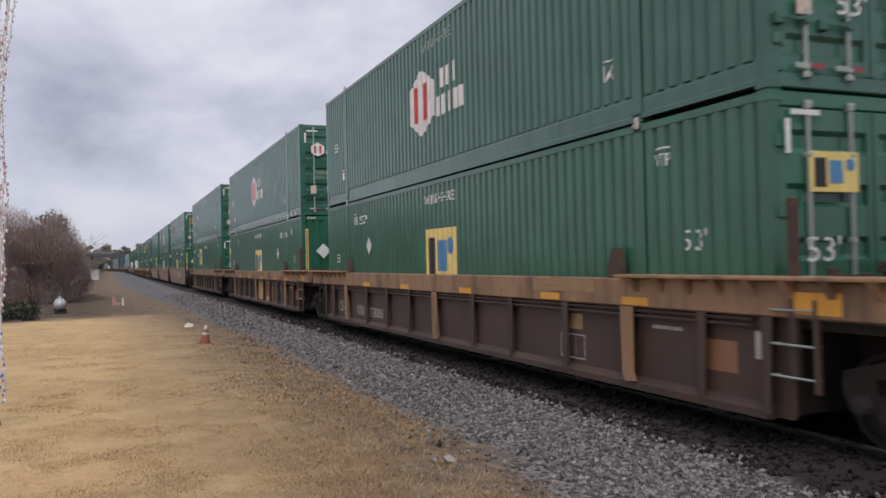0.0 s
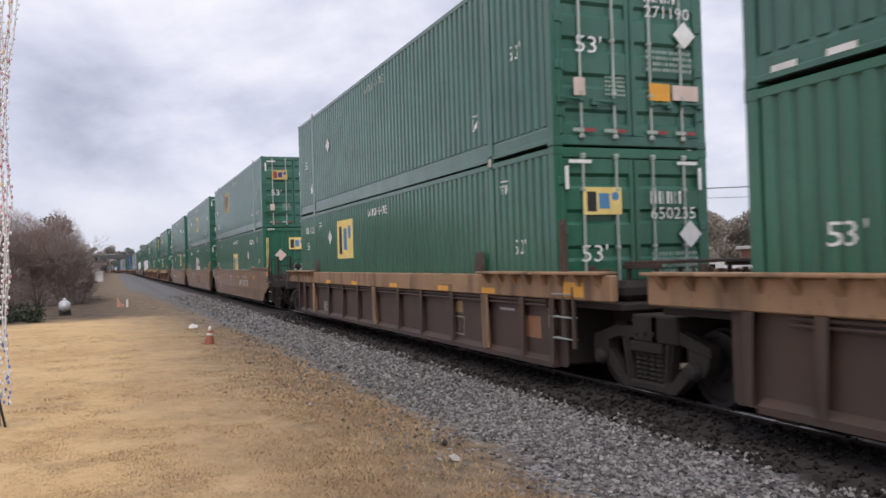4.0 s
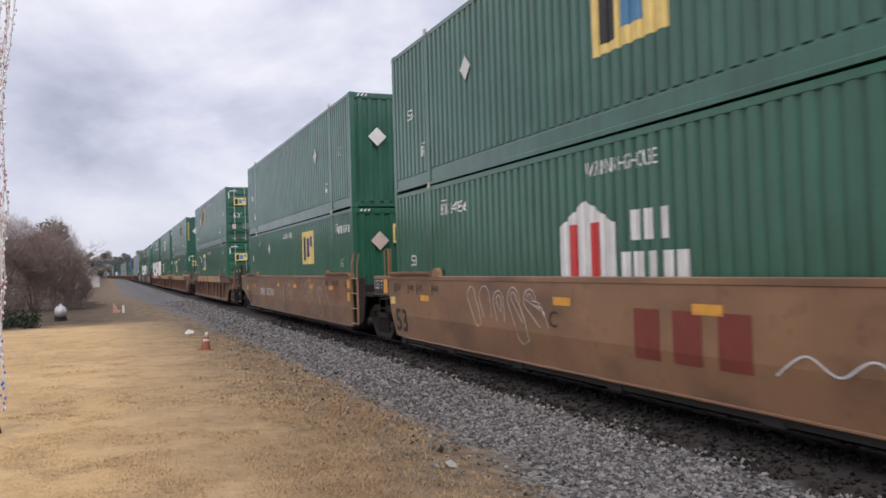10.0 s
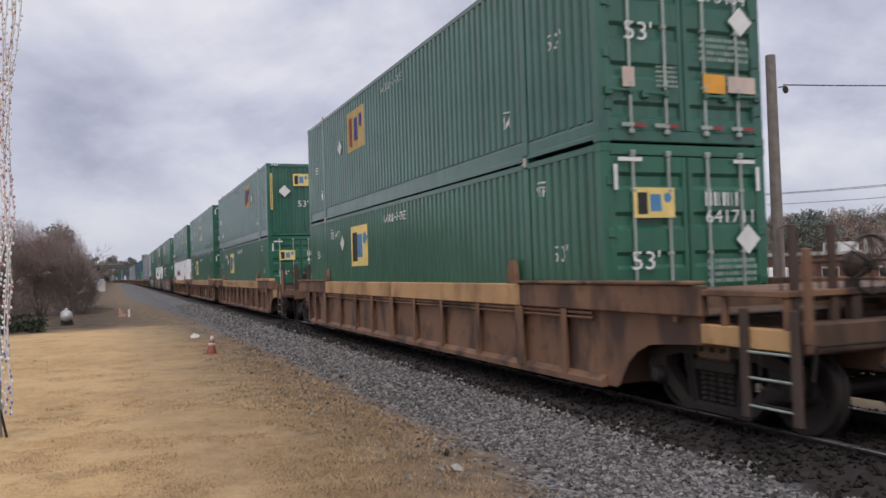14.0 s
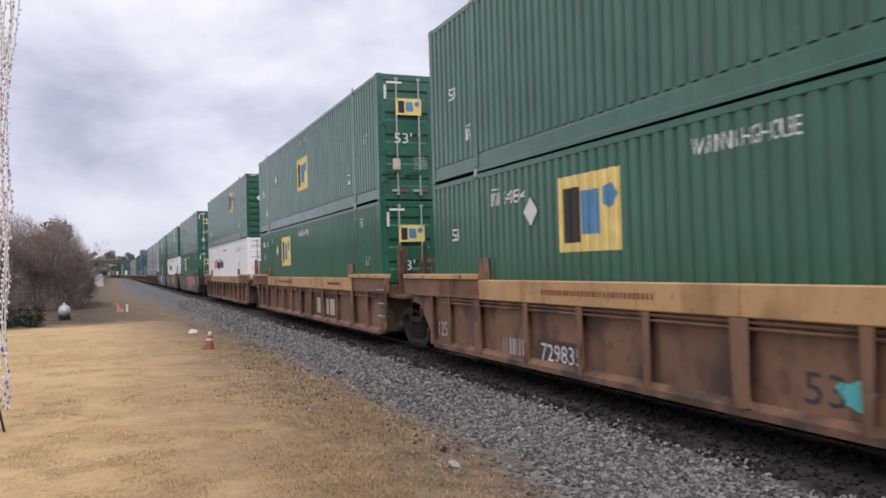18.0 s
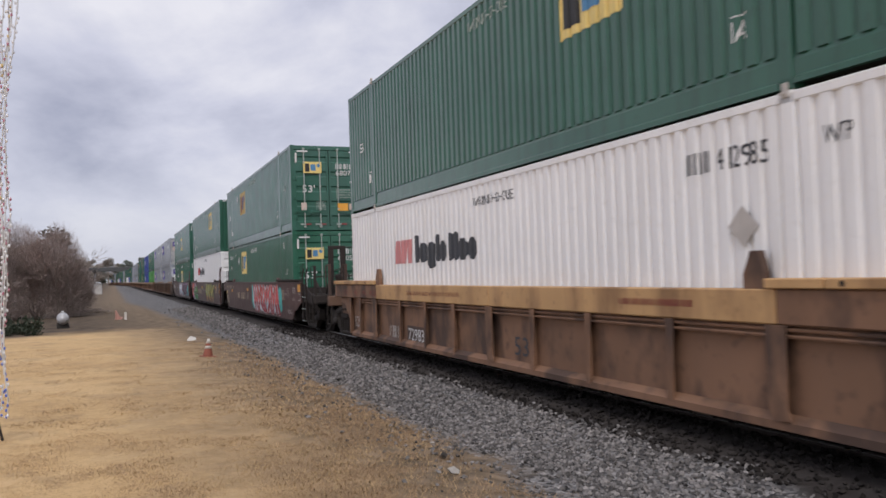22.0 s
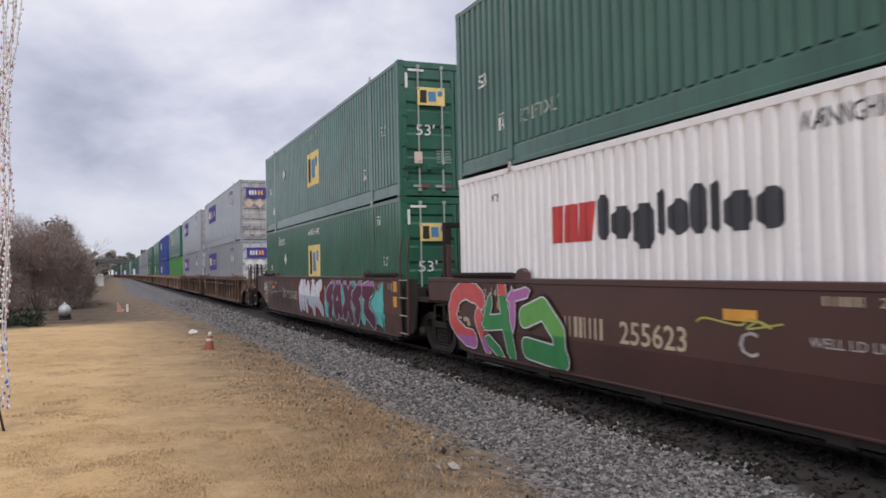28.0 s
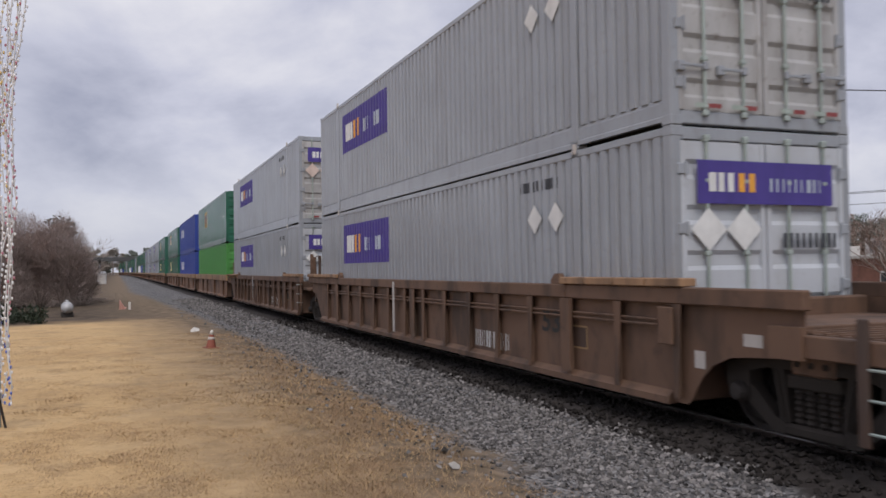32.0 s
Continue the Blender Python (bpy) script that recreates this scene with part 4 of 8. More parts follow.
            part("end_sill", kept("end_sill_n", "end_sill", deck, lambda s: [s.box(-1.32, 1.32, -3.12, -2.87, 0.84, 1.12, 0.02)]), w)
            part("stirrup", kept("stirrup", "stirrup", UNDER, lambda s: s.rod([(-SIDE + 0.02, -3.06, 0.86), (-SIDE + 0.02, -3.06, 0.36), (-SIDE + 0.02, -2.62, 0.36), (-SIDE + 0.02, -2.62, 0.86)], 0.014, 6)), w)
            part("uncoupling_bar", kept("uncoupling", "uncoupling_bar", UNDER, lambda s: s.rod([(-1.3, -3.16, 0.62), (-1.24, -3.16, 0.92), (-0.3, -3.18, 0.92), (-0.1, -3.4, 0.90)], 0.014, 6)), w)
        if far == "coupler":
            if not ribbed:
                ladder(w, 18.05, 0.30, 1.9, 3, GRIME)
            else:
                part("stirrup", kept("stirrup_far", "stirrup", UNDER, lambda s: s.rod([(-SIDE + 0.02, 18.1, 0.86), (-SIDE + 0.02, 18.1, 0.36), (-SIDE + 0.02, 18.56, 0.36), (-SIDE + 0.02, 18.56, 0.86)], 0.014, 6)), w)
            spots += [(-1.28, 18.6, 1.1), (-0.8, 18.65, 1.1), (0.8, 18.65, 1.1), (1.28, 18.6, 1.1)]
            part("end_sill", kept("end_sill_f", "end_sill", deck, lambda s: s.box(-1.32, 1.32, 18.5, 18.77, 0.84, 1.12, 0.02)), w)
            if steel is TAN:
                part("brake_stand", kept("far_stand", "brake_stand", RUST, lambda s: [s.box(-0.82, -0.70, 17.10, 17.22, 1.10, 2.30, 0.015), s.lathe([(0.05, 16.62), (0.15, 16.64), (0.18, 16.70), (0.18, 16.98), (0.14, 17.04), (0.05, 17.09)], 16, 1, (-0.60, 0, 2.08)), s.box(-0.72, -0.48, 16.66, 17.02, 1.10, 1.92, 0.02)]), w, "rusty brake stand with a drum")
                add_brake_wheel(w, pose(-0.80, 17.30, 2.12, 0, 0, 90))
        else:
            spots += [(-1.2, 16.9, 1.2)]
        end_post = kept("hand_post", "hand_post", BROWN if ribbed else GRIME, hand_post)
        for x, y, z in spots:
            part("hand_post", end_post if y > 17 or near == "coupler" else post, w, at=pose(x, y, z) @ Matrix.Diagonal((1, 1, rise, 1)))
        part("air_tank", kept("air_tank", "air_tank", UNDER, lambda s: s.lathe([(0.02, -0.5), (0.15, -0.47), (0.19, -0.40), (0.19, 0.40), (0.15, 0.47), (0.02, 0.5)], 14, 0, (0.2, 16.95, 1.30))), w)
        part("brake_valve", kept("valve", "brake_valve", UNDER, lambda s: [s.box(-0.75, -0.35, 16.6, 16.95, 1.10, 1.42, 0.03), s.box(-0.3, 0.0, 16.7, 16.9, 1.10, 1.32, 0.03), s.rod([(-0.9, 16.75, 1.14), (-0.55, 17.2, 1.2), (0.4, 17.3, 1.14)], 0.025, 6)]), w)


def smooth_wagon(place, colour, near, far, words, nearer=True, group=""):
    w = thing("well_wagon", words, "rail wagon", group)
    top = [(-0.15, 1.50), (17.45, 1.50)] if near == "joint" else [(-1.6, 1.49), (17.45, 1.50)]
    foot_far = [(17.45, 1.10), (16.42, 1.10), (16.33, 0.9), (16.10, 0.30), (15.95, 0.27)] if far == "joint" else [(17.9, 1.49), (17.9, 0.92), (17.0, 0.78), (16.6, 0.62), (15.75, 0.30), (15.4, 0.27)]
    if far != "joint":
        top[1] = (17.9, 1.50)
    foot_near = [(-0.05, 0.27), (-0.15, 0.34)] if near == "joint" else [(0.15, 0.27), (-0.10, 0.32), (-0.5, 0.58), (-0.75, 0.60), (-1.6, 0.88)]
    outline = top + foot_far + foot_near
    seen = []
    for p in outline:
        if not seen or p != seen[-1]:
            seen.append(p)
    me = kept(("smooth", near, far), "side_wall", colour, lambda s: creased_wall(s, seen, -1))
    me2 = kept(("smooth_far", near, far), "side_wall", colour, lambda s: creased_wall(s, seen, 1))
    part("side_wall", me, w)
    part("side_wall", me2, w)
    for x in (-1, 1):
        part("top_rail", kept(("cap", x, near, far), "top_rail", colour, lambda s: s.box(min(x * (SIDE + 0.012), x * (SIDE - 0.085)), max(x * (SIDE + 0.012), x * (SIDE - 0.085)), top[0][0], top[1][0], 1.43, 1.512, 0.01)), w)
        part("bottom_sill", kept(("sill", x), "bottom_sill", colour, lambda s: s.box(min(x * (SIDE - 0.044), x * 1.2), max(x * (SIDE - 0.044), x * 1.2), 0.1, 15.7, 0.245, 0.285, 0.01)), w)
    if nearer:
        for a, b in ((-1.45 if near == "coupler" else 0.0, 2.25), (13.95, 16.2)):
            part("walk_plate", kept(("walk", a), "walk_plate", GRIME if colour is MAROON else colour, lambda s: s.prism([(-SIDE - 0.02, 1.515), (-SIDE + 0.14, 1.515), (-SIDE + 0.14, 1.56), (-SIDE - 0.02, 1.60), (-SIDE - 0.06, 1.60), (-SIDE - 0.06, 1.56)], a, b, 1)), w)
        for y in (2.3, 13.7):
            part("guide_horn", kept("horn", "guide_horn", colour, lambda s: s.prism([(-0.16, 1.5), (0.16, 1.5), (0.12, 1.62), (-0.02, 1.66), (-0.14, 1.60)], -SIDE - 0.02, -SIDE + 0.07)), w, at=pose(0, y, 0))
        for y, z in ((1.6, 1.13), (3.9, 1.13), (6.2, 1.13), (9.0, 1.13), (14.02, 1.04)):
            sign_w(w, "reflector", [rect(-y - 0.5, -y - 0.05, z, z + 0.11)], P_ORANGE)
        sign_w(w, "label_plate", [rect(-16.28, -16.0, 0.93, 1.08)], P_YELLOW)
        for k, y in (("53", 16.0), ("48", 15.2), ("45", 14.7), ("40", 13.9)):
            sign_w(w, "mark", [rect(-y - 0.02, -y + 0.02, 1.16, 1.36)], P_BLACK if colour is TAN else P_CREAM)
            write_w(w, k, y - 0.05, y - 0.3, 1.22, 1.34, P_BLACK if colour is TAN else P_CREAM)
        if near == "joint":
            for k, y in (("53", 0.34), ("48", 1.12), ("45", 1.52), ("40", 2.24)):
                sign_w(w, "mark", [rect(-y - 0.02, -y + 0.02, 1.20, 1.38)], P_BLACK if colour is TAN else P_CREAM)
                write_w(w, k, y + 0.28, y + 0.05, 1.25, 1.37, P_BLACK if colour is TAN else P_CREAM)
            sign_w(w, "orange_patch", [rect(-0.26, -0.02, 1.20, 1.42), rect(-0.26, -0.02, 0.88, 1.10)], P_ORANGE)
        for i in range(5):
            sign_w(w, "small_print", bars(14, -1.95, -1.05, 1.18 - i * 0.07, 1.22 - i * 0.07, 0.4, i), P_CREAM if colour is MAROON else P_RUSTY)
    wagon_common(w, place, near, far, GRIME, nearer, colour)
    return w


def sign_w(w, name, faces, material, label=""):
    low = w in RIBBED and all(p[1] < 1.125 for f in faces for p in f) and min(p[1] for f in faces for p in f) < 1.1
    ob = part(name, lay(faces if w in RIBBED else creased(faces), on_sheet if low else on_chord if w in RIBBED else on_wagon).mesh(name, material), w, label)
    return tagged(ob, kind="stuff") if len(faces) > 2 and not label else ob


def write_w(w, body, y0, y1, z0, z1, material=P_WHITE, bold=0.0):
    sign_w(w, "writing", fit(letters(body, bold), -y0, -y1, z0, z1), material)


def ribbed_wagon(place, colour, chord, near, far, words, ribs, plates, nearer=True, group="", square=False):
    w = thing("well_wagon", words, "rail wagon", group)
    RIBBED.append(w)
    n0, f1 = (-0.6 if near == "joint" else -1.87), 17.5
    slope_near = [(-0.05, 0.22), (-0.35, 0.35), (-0.35, 1.14)] if near == "joint" else [(-0.20, 0.22), (-0.27, 0.26), (-0.36, 0.40), (-0.46, 0.54), (-0.62, 0.67), (-0.86, 0.77), (-1.15, 0.80), (-1.80, 0.84), (-1.80, 1.14)]
    slope_far = [(17.3, 1.14), (17.3, 1.0), (16.9, 0.95), (16.25, 0.34), (15.95, 0.22)]
    if square:
        n0, f1 = -1.45, 17.6
        slope_near, slope_far = [(-0.22, 0.22), (-0.26, 0.26), (-0.26, 1.14)], [(16.40, 1.14), (16.40, 0.26), (16.36, 0.22)]
    top_z = 1.27 if colour is UMBER else 1.13
    outline = [(a, top_z + 0.01 if b == 1.14 else b) for a, b in slope_near + slope_far]
    part("side_sheet", kept(("sheet", near, square), "side_sheet", colour, lambda s: s.prism(outline, -SIDE + 0.078, -SIDE + 0.092)), w)
    part("side_sheet", kept(("sheet_far", near, square), "side_sheet", colour, lambda s: s.prism(outline, SIDE - 0.092, SIDE - 0.078)), w)
    for x in (-1, 1):
        xs = sorted((x * (SIDE + 0.02), x * (SIDE - 0.09)))
        for lo, hi, coat_ in ((n0, 2.09, colour if chord is CHORD_YELLOW else chord), (2.10, 8.045, chord), (8.06, 13.94, chord), (13.95, f1, colour if chord is CHORD_YELLOW else chord)):
            part("top_chord", kept(("chord", x, lo, hi, top_z), "top_chord", coat_, lambda s: s.box(*xs, lo, hi, top_z, 1.452, 0.015)), w)
        xs = sorted((x * (SIDE + 0.01), x * 1.18))
        part("bottom_flange", kept(("flange", x), "bottom_flange", colour, lambda s: s.prism([(x * (SIDE - 0.077), 0.34), (x * (SIDE + 0.012), 0.275), (x * (SIDE + 0.012), 0.20), (x * (SIDE - 0.2), 0.20), (x * (SIDE - 0.2), 0.23), (x * (SIDE - 0.077), 0.23)], 0.0, 16.0, 1)), w)
    rib = kept("rib", "rib", colour, lambda s: [s.prism([(-0.085, 1.13), (0.05, 1.13), (0.045, 0.25), (-0.035, 0.25)], -SIDE - 0.018, -SIDE - 0.004), s.prism([(0.034, 1.13), (0.05, 1.13), (0.045, 0.25), (0.03, 0.25)], -SIDE - 0.004, -SIDE + 0.085)])
    wide = kept("wide_rib", "rib", colour if chord is CHORD_YELLOW else chord, lambda s: [s.prism([(-0.15, 0.30), (0.05, 0.27), (0.10, 0.36), (0.12, 1.13), (-0.12, 1.13), (-0.11, 0.40)], -SIDE - 0.034, -SIDE - 0.018), s.prism([(0.02, 0.29), (0.05, 0.29), (0.10, 0.38), (0.11, 1.13), (0.07, 1.13)], -SIDE - 0.018, -SIDE + 0.08)])
    for y in ribs:
        part("rib", rib, w, at=pose(0, y, 0) @ Matrix.Diagonal((1, 1, top_z / 1.13, 1)))
    if nearer:
        for y in (2.10, 8.05, 14.02):
            part("rib", wide, w, at=pose(0, y, 0) @ Matrix.Diagonal((1, 1, top_z / 1.13, 1)))
        for i, (a, b) in enumerate(((-0.3 if colour is UMBER else -1.0 if near == "coupler" and plates is CHORD_YELLOW else n0 + 0.1, 2.2), (13.95, f1))):
            m = pose(0, a, 0)

            def plank(s, k):
                step = (b - a) / 4
                s.box(-SIDE - (0.14 if square else 0.06), -SIDE + 0.16, k * step + 0.01, (k + 1) * step - 0.01, 1.455, 1.545 if plates in (CHORD_YELLOW, CHORD_TAN) and not square else 1.495, 0.01)
                if square:
                    for q in (0.12, 0.62):
                        s.prism([(-SIDE - 0.13, 1.455), (-SIDE - 0.02, 1.455), (-SIDE - 0.02, 1.30)], (k + q) * step, (k + q + 0.10) * step, 1)
            for k in range(4):
                part("walk_plate", kept(("plank", k, near, i, a), "walk_plate", plates, lambda s: plank(s, k)), w, at=m)
                if plates is CHORD_YELLOW and k % 2 == 0:
                    part("plank_hole", kept("plank_hole", "plank_hole", UNDER, lambda s: s.lathe([(0.001, -SIDE - 0.063), (0.028, -SIDE - 0.063), (0.028, -SIDE - 0.058)], 12, 0, (0, 0, 1.50))), w, at=pose(0, a + (k + 0.72) * (b - a) / 4, 0))
        for y in (2.35, 13.8):
            part("guide_horn", kept("horn2", "guide_horn", colour, lambda s: s.prism([(-0.12, 1.45), (0.14, 1.45), (0.14, 1.58), (0.04, 1.80), (-0.06, 1.80), (-0.12, 1.6)], -SIDE - 0.01, -SIDE + 0.07)), w, at=pose(0, y, 0.87 if colour is UMBER else 0) @ Matrix.Diagonal((1, 1, 0.4 if colour is UMBER else 1, 1)))
        if near == "coupler" and place != 130.94:
            part("end_post", kept("end_post", "end_post", chord, lambda s: s.prism([(-1.84, 0.84), (-1.46, 0.84), (-1.46, 1.13), (-1.84, 1.13)], -SIDE - 0.02, -SIDE + 0.06)), w)
            part("bracket", kept("bracket", "bracket", colour, lambda s: s.box(-SIDE - 0.06, -SIDE - 0.021, -0.14, 0.10, 0.84, 1.24, 0.01)), w)
        if near == "coupler":
            for x in (-1, 1):
                xs = sorted((x * (SIDE - 0.02), x * (SIDE - 0.14)))
                part("side_sill", kept(("side_sill", x), "side_sill", chord, lambda s: s.box(*xs, -3.06, -1.81, 0.86, 1.06, 0.012)), w)
            for y in (-3.08, -2.46):
                part("ladder_stile", kept("stile", "ladder_stile", BROWN, lambda s: s.box(-SIDE - 0.03, -SIDE + 0.02, -0.05, 0.05, 0.22, 1.24, 0.01)), w, at=pose(0, y, 0))
            for z in (0.34, 0.60, 0.84):
                part("ladder_rung", kept("rung", "ladder_rung", ZINC, lambda s: s.rod([(-SIDE - 0.01, -3.06, 0), (-SIDE - 0.01, -2.44, 0)], 0.013, 6)), w, at=pose(0, 0, z))
            part("hand_post", kept("tall_post", "hand_post", colour, lambda s: s.box(-SIDE - 0.02, -SIDE + 0.04, -3.26, -3.18, 0.95, 1.78, 0.01)), w)
        part("pipe", kept("pipe", "pipe", colour, lambda s: [s.rod([(-SIDE + 0.02, 0.2, z), (-SIDE + 0.02, 15.6, z)], 0.018, 6) for z in (1.03, 1.09)]), w)
    wagon_common(w, place, near, far, GRIME if square else UMBER, nearer, colour, 0.42 if square else 1.0)
    return w

# ---- ground ----
PROFILE_X = (-3000, -60, -12, 0.0, 2.0, 3.0, 3.6, 4.4, 5.2, 5.5, 5.75, 6.0, 6.25, 7.45, 7.75, 8.1, 8.6, 10.4, 14.0, 40.0, 3000)
PROFILE_Z = (-0.6, -0.35, 0.0, -0.02, -0.06, -0.16, -0.30, -0.29, -0.175, -0.115, -0.065, -0.055, -0.15, -0.15, -0.06, -0.12, -0.19, -0.65, -0.75, -0.9, -1.6)


def ground_z(x, y):
    off = along(max(y, 0.0))[0] - MID
    base = float(np.interp(x - off, PROFILE_X, PROFILE_Z))
    if x - off < 3.4 and -40 < y < 90:
        base += 0.035 * noise.noise(Vector((x * 0.35, y * 0.2, 3.0))) + 0.012 * noise.noise(Vector((x * 1.7, y * 1.2, 8.0)))
    return base


def ground_material():
    """Dormant straw-coloured lawn that thins to earth and grey stone beside the track."""
    m = bpy.data.materials.new("straw_lawn_and_ballast")
    m.use_nodes = True
    n, l = m.node_tree.nodes, m.node_tree.links
    b = n["Principled BSDF"]
    b.inputs["Roughness"].default_value, b.inputs["Specular IOR Level"].default_value = 0.95, 0.15
    tc = n.new("ShaderNodeTexCoord")

    def noisy(size, detail=6, stretch=None, rough=0.55):
        t = n.new("ShaderNodeTexNoise")
        t.inputs["Scale"].default_value, t.inputs["Detail"].default_value, t.inputs["Roughness"].default_value = size, detail, rough
        mp = n.new("ShaderNodeMapping")
        mp.inputs["Scale"].default_value = stretch or (1, 1, 1)
        l.new(tc.outputs["Object"], mp.inputs[0])
        l.new(mp.outputs[0], t.inputs["Vector"])
        return t.outputs[0]

    def ramp_of(v, *stops):
        r = n.new("ShaderNodeValToRGB")
        e = r.color_ramp.elements
        e[0].position, e[0].color = stops[0][0], (*stops[0][1], 1)
        e[1].position, e[1].color = stops[-1][0], (*stops[-1][1], 1)
        for p, c in stops[1:-1]:
            e.new(p).color = (*c, 1)
        l.new(v, r.inputs[0])
        return r.outputs[0]

    def mix(fac, a, c):
        x = n.new("ShaderNodeMix")
        x.data_type = "RGBA"
        l.new(fac, x.inputs[0]), l.new(a, x.inputs[6]), l.new(c, x.inputs[7])
        return x.outputs[2]

    def rng(v, lo, hi, o0=0.0, o1=1.0):
        r = n.new("ShaderNodeMapRange")
        for i, q in enumerate((lo, hi, o0, o1)):
            r.inputs[i + 1].default_value = q
        l.new(v, r.inputs[0])
        return r.outputs[0]

    straw = ramp_of(noisy(0.45, 8, (0.8, 1.0, 1), 0.6), (0.3, (0.50, 0.33, 0.16)), (0.5, (0.62, 0.425, 0.215)), (0.72, (0.71, 0.51, 0.28)))
    fine = ramp_of(noisy(14, 7, (0.6, 1.0, 1), 0.78), (0.32, (0.25, 0.16, 0.085)), (0.48, (0.54, 0.36, 0.18)), (0.72, (0.70, 0.51, 0.29)))
    half = n.new("ShaderNodeValue")
    half.outputs[0].default_value = 0.45
    lawn = mix(half.outputs[0], straw, fine)
    earth = ramp_of(noisy(3.0, 8), (0.33, (0.11, 0.085, 0.06)), (0.65, (0.29, 0.215, 0.145)))
    patches = rng(noisy(1.3, 9, (1.0, 0.9, 1), 0.72), 0.50, 0.74, 0.0, 0.55)
    lawn = mix(patches, lawn, earth)
    vor = n.new("ShaderNodeTexVoronoi")
    vor.inputs["Scale"].default_value = 17
    l.new(tc.outputs["Object"], vor.inputs["Vector"])
    sep = n.new("ShaderNodeSeparateColor")
    l.new(vor.outputs["Color"], sep.inputs[0])
    stone = ramp_of(sep.outputs[0], (0.0, (0.045, 0.045, 0.047)), (0.5, (0.145, 0.142, 0.142)), (1.0, (0.33, 0.32, 0.315)))
    xyz = n.new("ShaderNodeSeparateXYZ")
    l.new(tc.outputs["Object"], xyz.inputs[0])
    wob = n.new("ShaderNodeMath")
    wob.operation = "MULTIPLY_ADD"
    wob.inputs[1].default_value = 2.6
    l.new(noisy(0.9, 9, (1, 0.8, 1), 0.66), wob.inputs[0])
    spread = n.new("ShaderNodeMath")
    spread.operation = "ADD"
    l.new(xyz.outputs[0], spread.inputs[0])
    l.new(rng(xyz.outputs[1], 22.0, 75.0, 0.0, 2.6), spread.inputs[1])
    l.new(spread.outputs[0], wob.inputs[2])
    path = ramp_of(noisy(1.6, 9, None, 0.7), (0.33, (0.06, 0.046, 0.035)), (0.67, (0.165, 0.125, 0.09)))
    rim = n.new("ShaderNodeMath")
    rim.operation = "MULTIPLY_ADD"
    rim.inputs[1].default_value = 7.0
    l.new(noisy(0.4, 5), rim.inputs[0])
    slope = n.new("ShaderNodeMath")
    slope.operation = "MULTIPLY_ADD"
    slope.inputs[1].default_value = -0.35
    l.new(xyz.outputs[0], slope.inputs[0])
    l.new(xyz.outputs[1], slope.inputs[2])
    l.new(slope.outputs[0], rim.inputs[2])
    lawn = mix(rng(rim.outputs[0], 33.2, 36.0), lawn, path)
    lawn = mix(rng(wob.outputs[0], 1.0, 4.0, 0.0, 1.0), lawn, earth)
    ground = mix(rng(wob.outputs[0], 4.55, 5.25), lawn, stone)
    # oily bed beneath the train; its shade is mixed into this dark colour too
    oily_shade = n.new("ShaderNodeRGB")
    oily_shade.outputs[0].default_value = (0.038, 0.032, 0.029, 1)
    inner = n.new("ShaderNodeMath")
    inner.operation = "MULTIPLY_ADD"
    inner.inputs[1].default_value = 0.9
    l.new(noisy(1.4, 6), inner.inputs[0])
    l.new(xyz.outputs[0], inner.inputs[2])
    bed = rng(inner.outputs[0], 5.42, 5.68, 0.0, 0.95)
    ground = mix(bed, ground, oily_shade.outputs[0])
    # past the track: brown winter ground
    field = ramp_of(noisy(0.2, 6), (0.35, (0.13, 0.10, 0.06)), (0.65, (0.26, 0.20, 0.12)))
    ground = mix(rng(xyz.outputs[0], 10.0, 12.0), ground, field)
    l.new(ground, b.inputs["Base Color"])
    bp = n.new("ShaderNodeBump")
    bp.inputs["Strength"].default_value, bp.inputs["Distance"].default_value = 0.5, 0.03
    l.new(noisy(9, 8, None, 0.7), bp.inputs["Height"])
    l.new(bp.outputs[0], b.inputs["Normal"])
    return m


s = Shape()
xs = [-3000, -800, -200, -60, -30, -18] + [-12 + 0.5 * i for i in range(28)] + [2.0 + 0.25 * i for i in range(36)] + [12, 14, 20, 40, 100, 400, 3000]
ys = [-3000, -600, -100, -40, -15] + [-6 + 0.6 * i for i in range(60)] + [30 + 2.5 * i for i in range(20)] + [80 + 10 * i for i in range(60)] + [750, 1000, 1800, 3000]
grid = []
for y in ys:
    off = along(min(max(y, 0.0), 700))[0] - MID
    for x in xs:
        xx = x + (off if abs(x) < 60 else 0)
        s.v.append((xx, y, ground_z(xx, min(y, 700))))
nx = len(xs)
s.f = [(j * nx + i, j * nx + i + 1, (j + 1) * nx + i + 1, (j + 1) * nx + i) for j in range(len(ys) - 1) for i in range(nx - 1)]
ground = whole("ground", s, ground_material(), "dormant straw-coloured lawn meeting grey track ballast", "ground", kind="structure", smooth=True)

# ---- track ----
track = thing("railway_track", "single railway track on dark oily sleepers", "railway track", kind="structure")
WAY = [-30 + 5 * i for i in range(7)] + [5 + 10 * i for i in range(75)]


def rail_line(s, x, outline):
    rings = []
    for y in WAY:
        cx, cy, a = along(y)
        ox = x
        rings.append([(cx + (ox + p) * math.cos(a), cy + (ox + p) * math.sin(a), q) for p, q in outline])
    n = len(outline)
    s.add([p for r in rings for p in r], [(i * n + j, i * n + (j + 1) % n, (i + 1) * n + (j + 1) % n, (i + 1) * n + j) for i in range(len(rings) - 1) for j in range(n)])


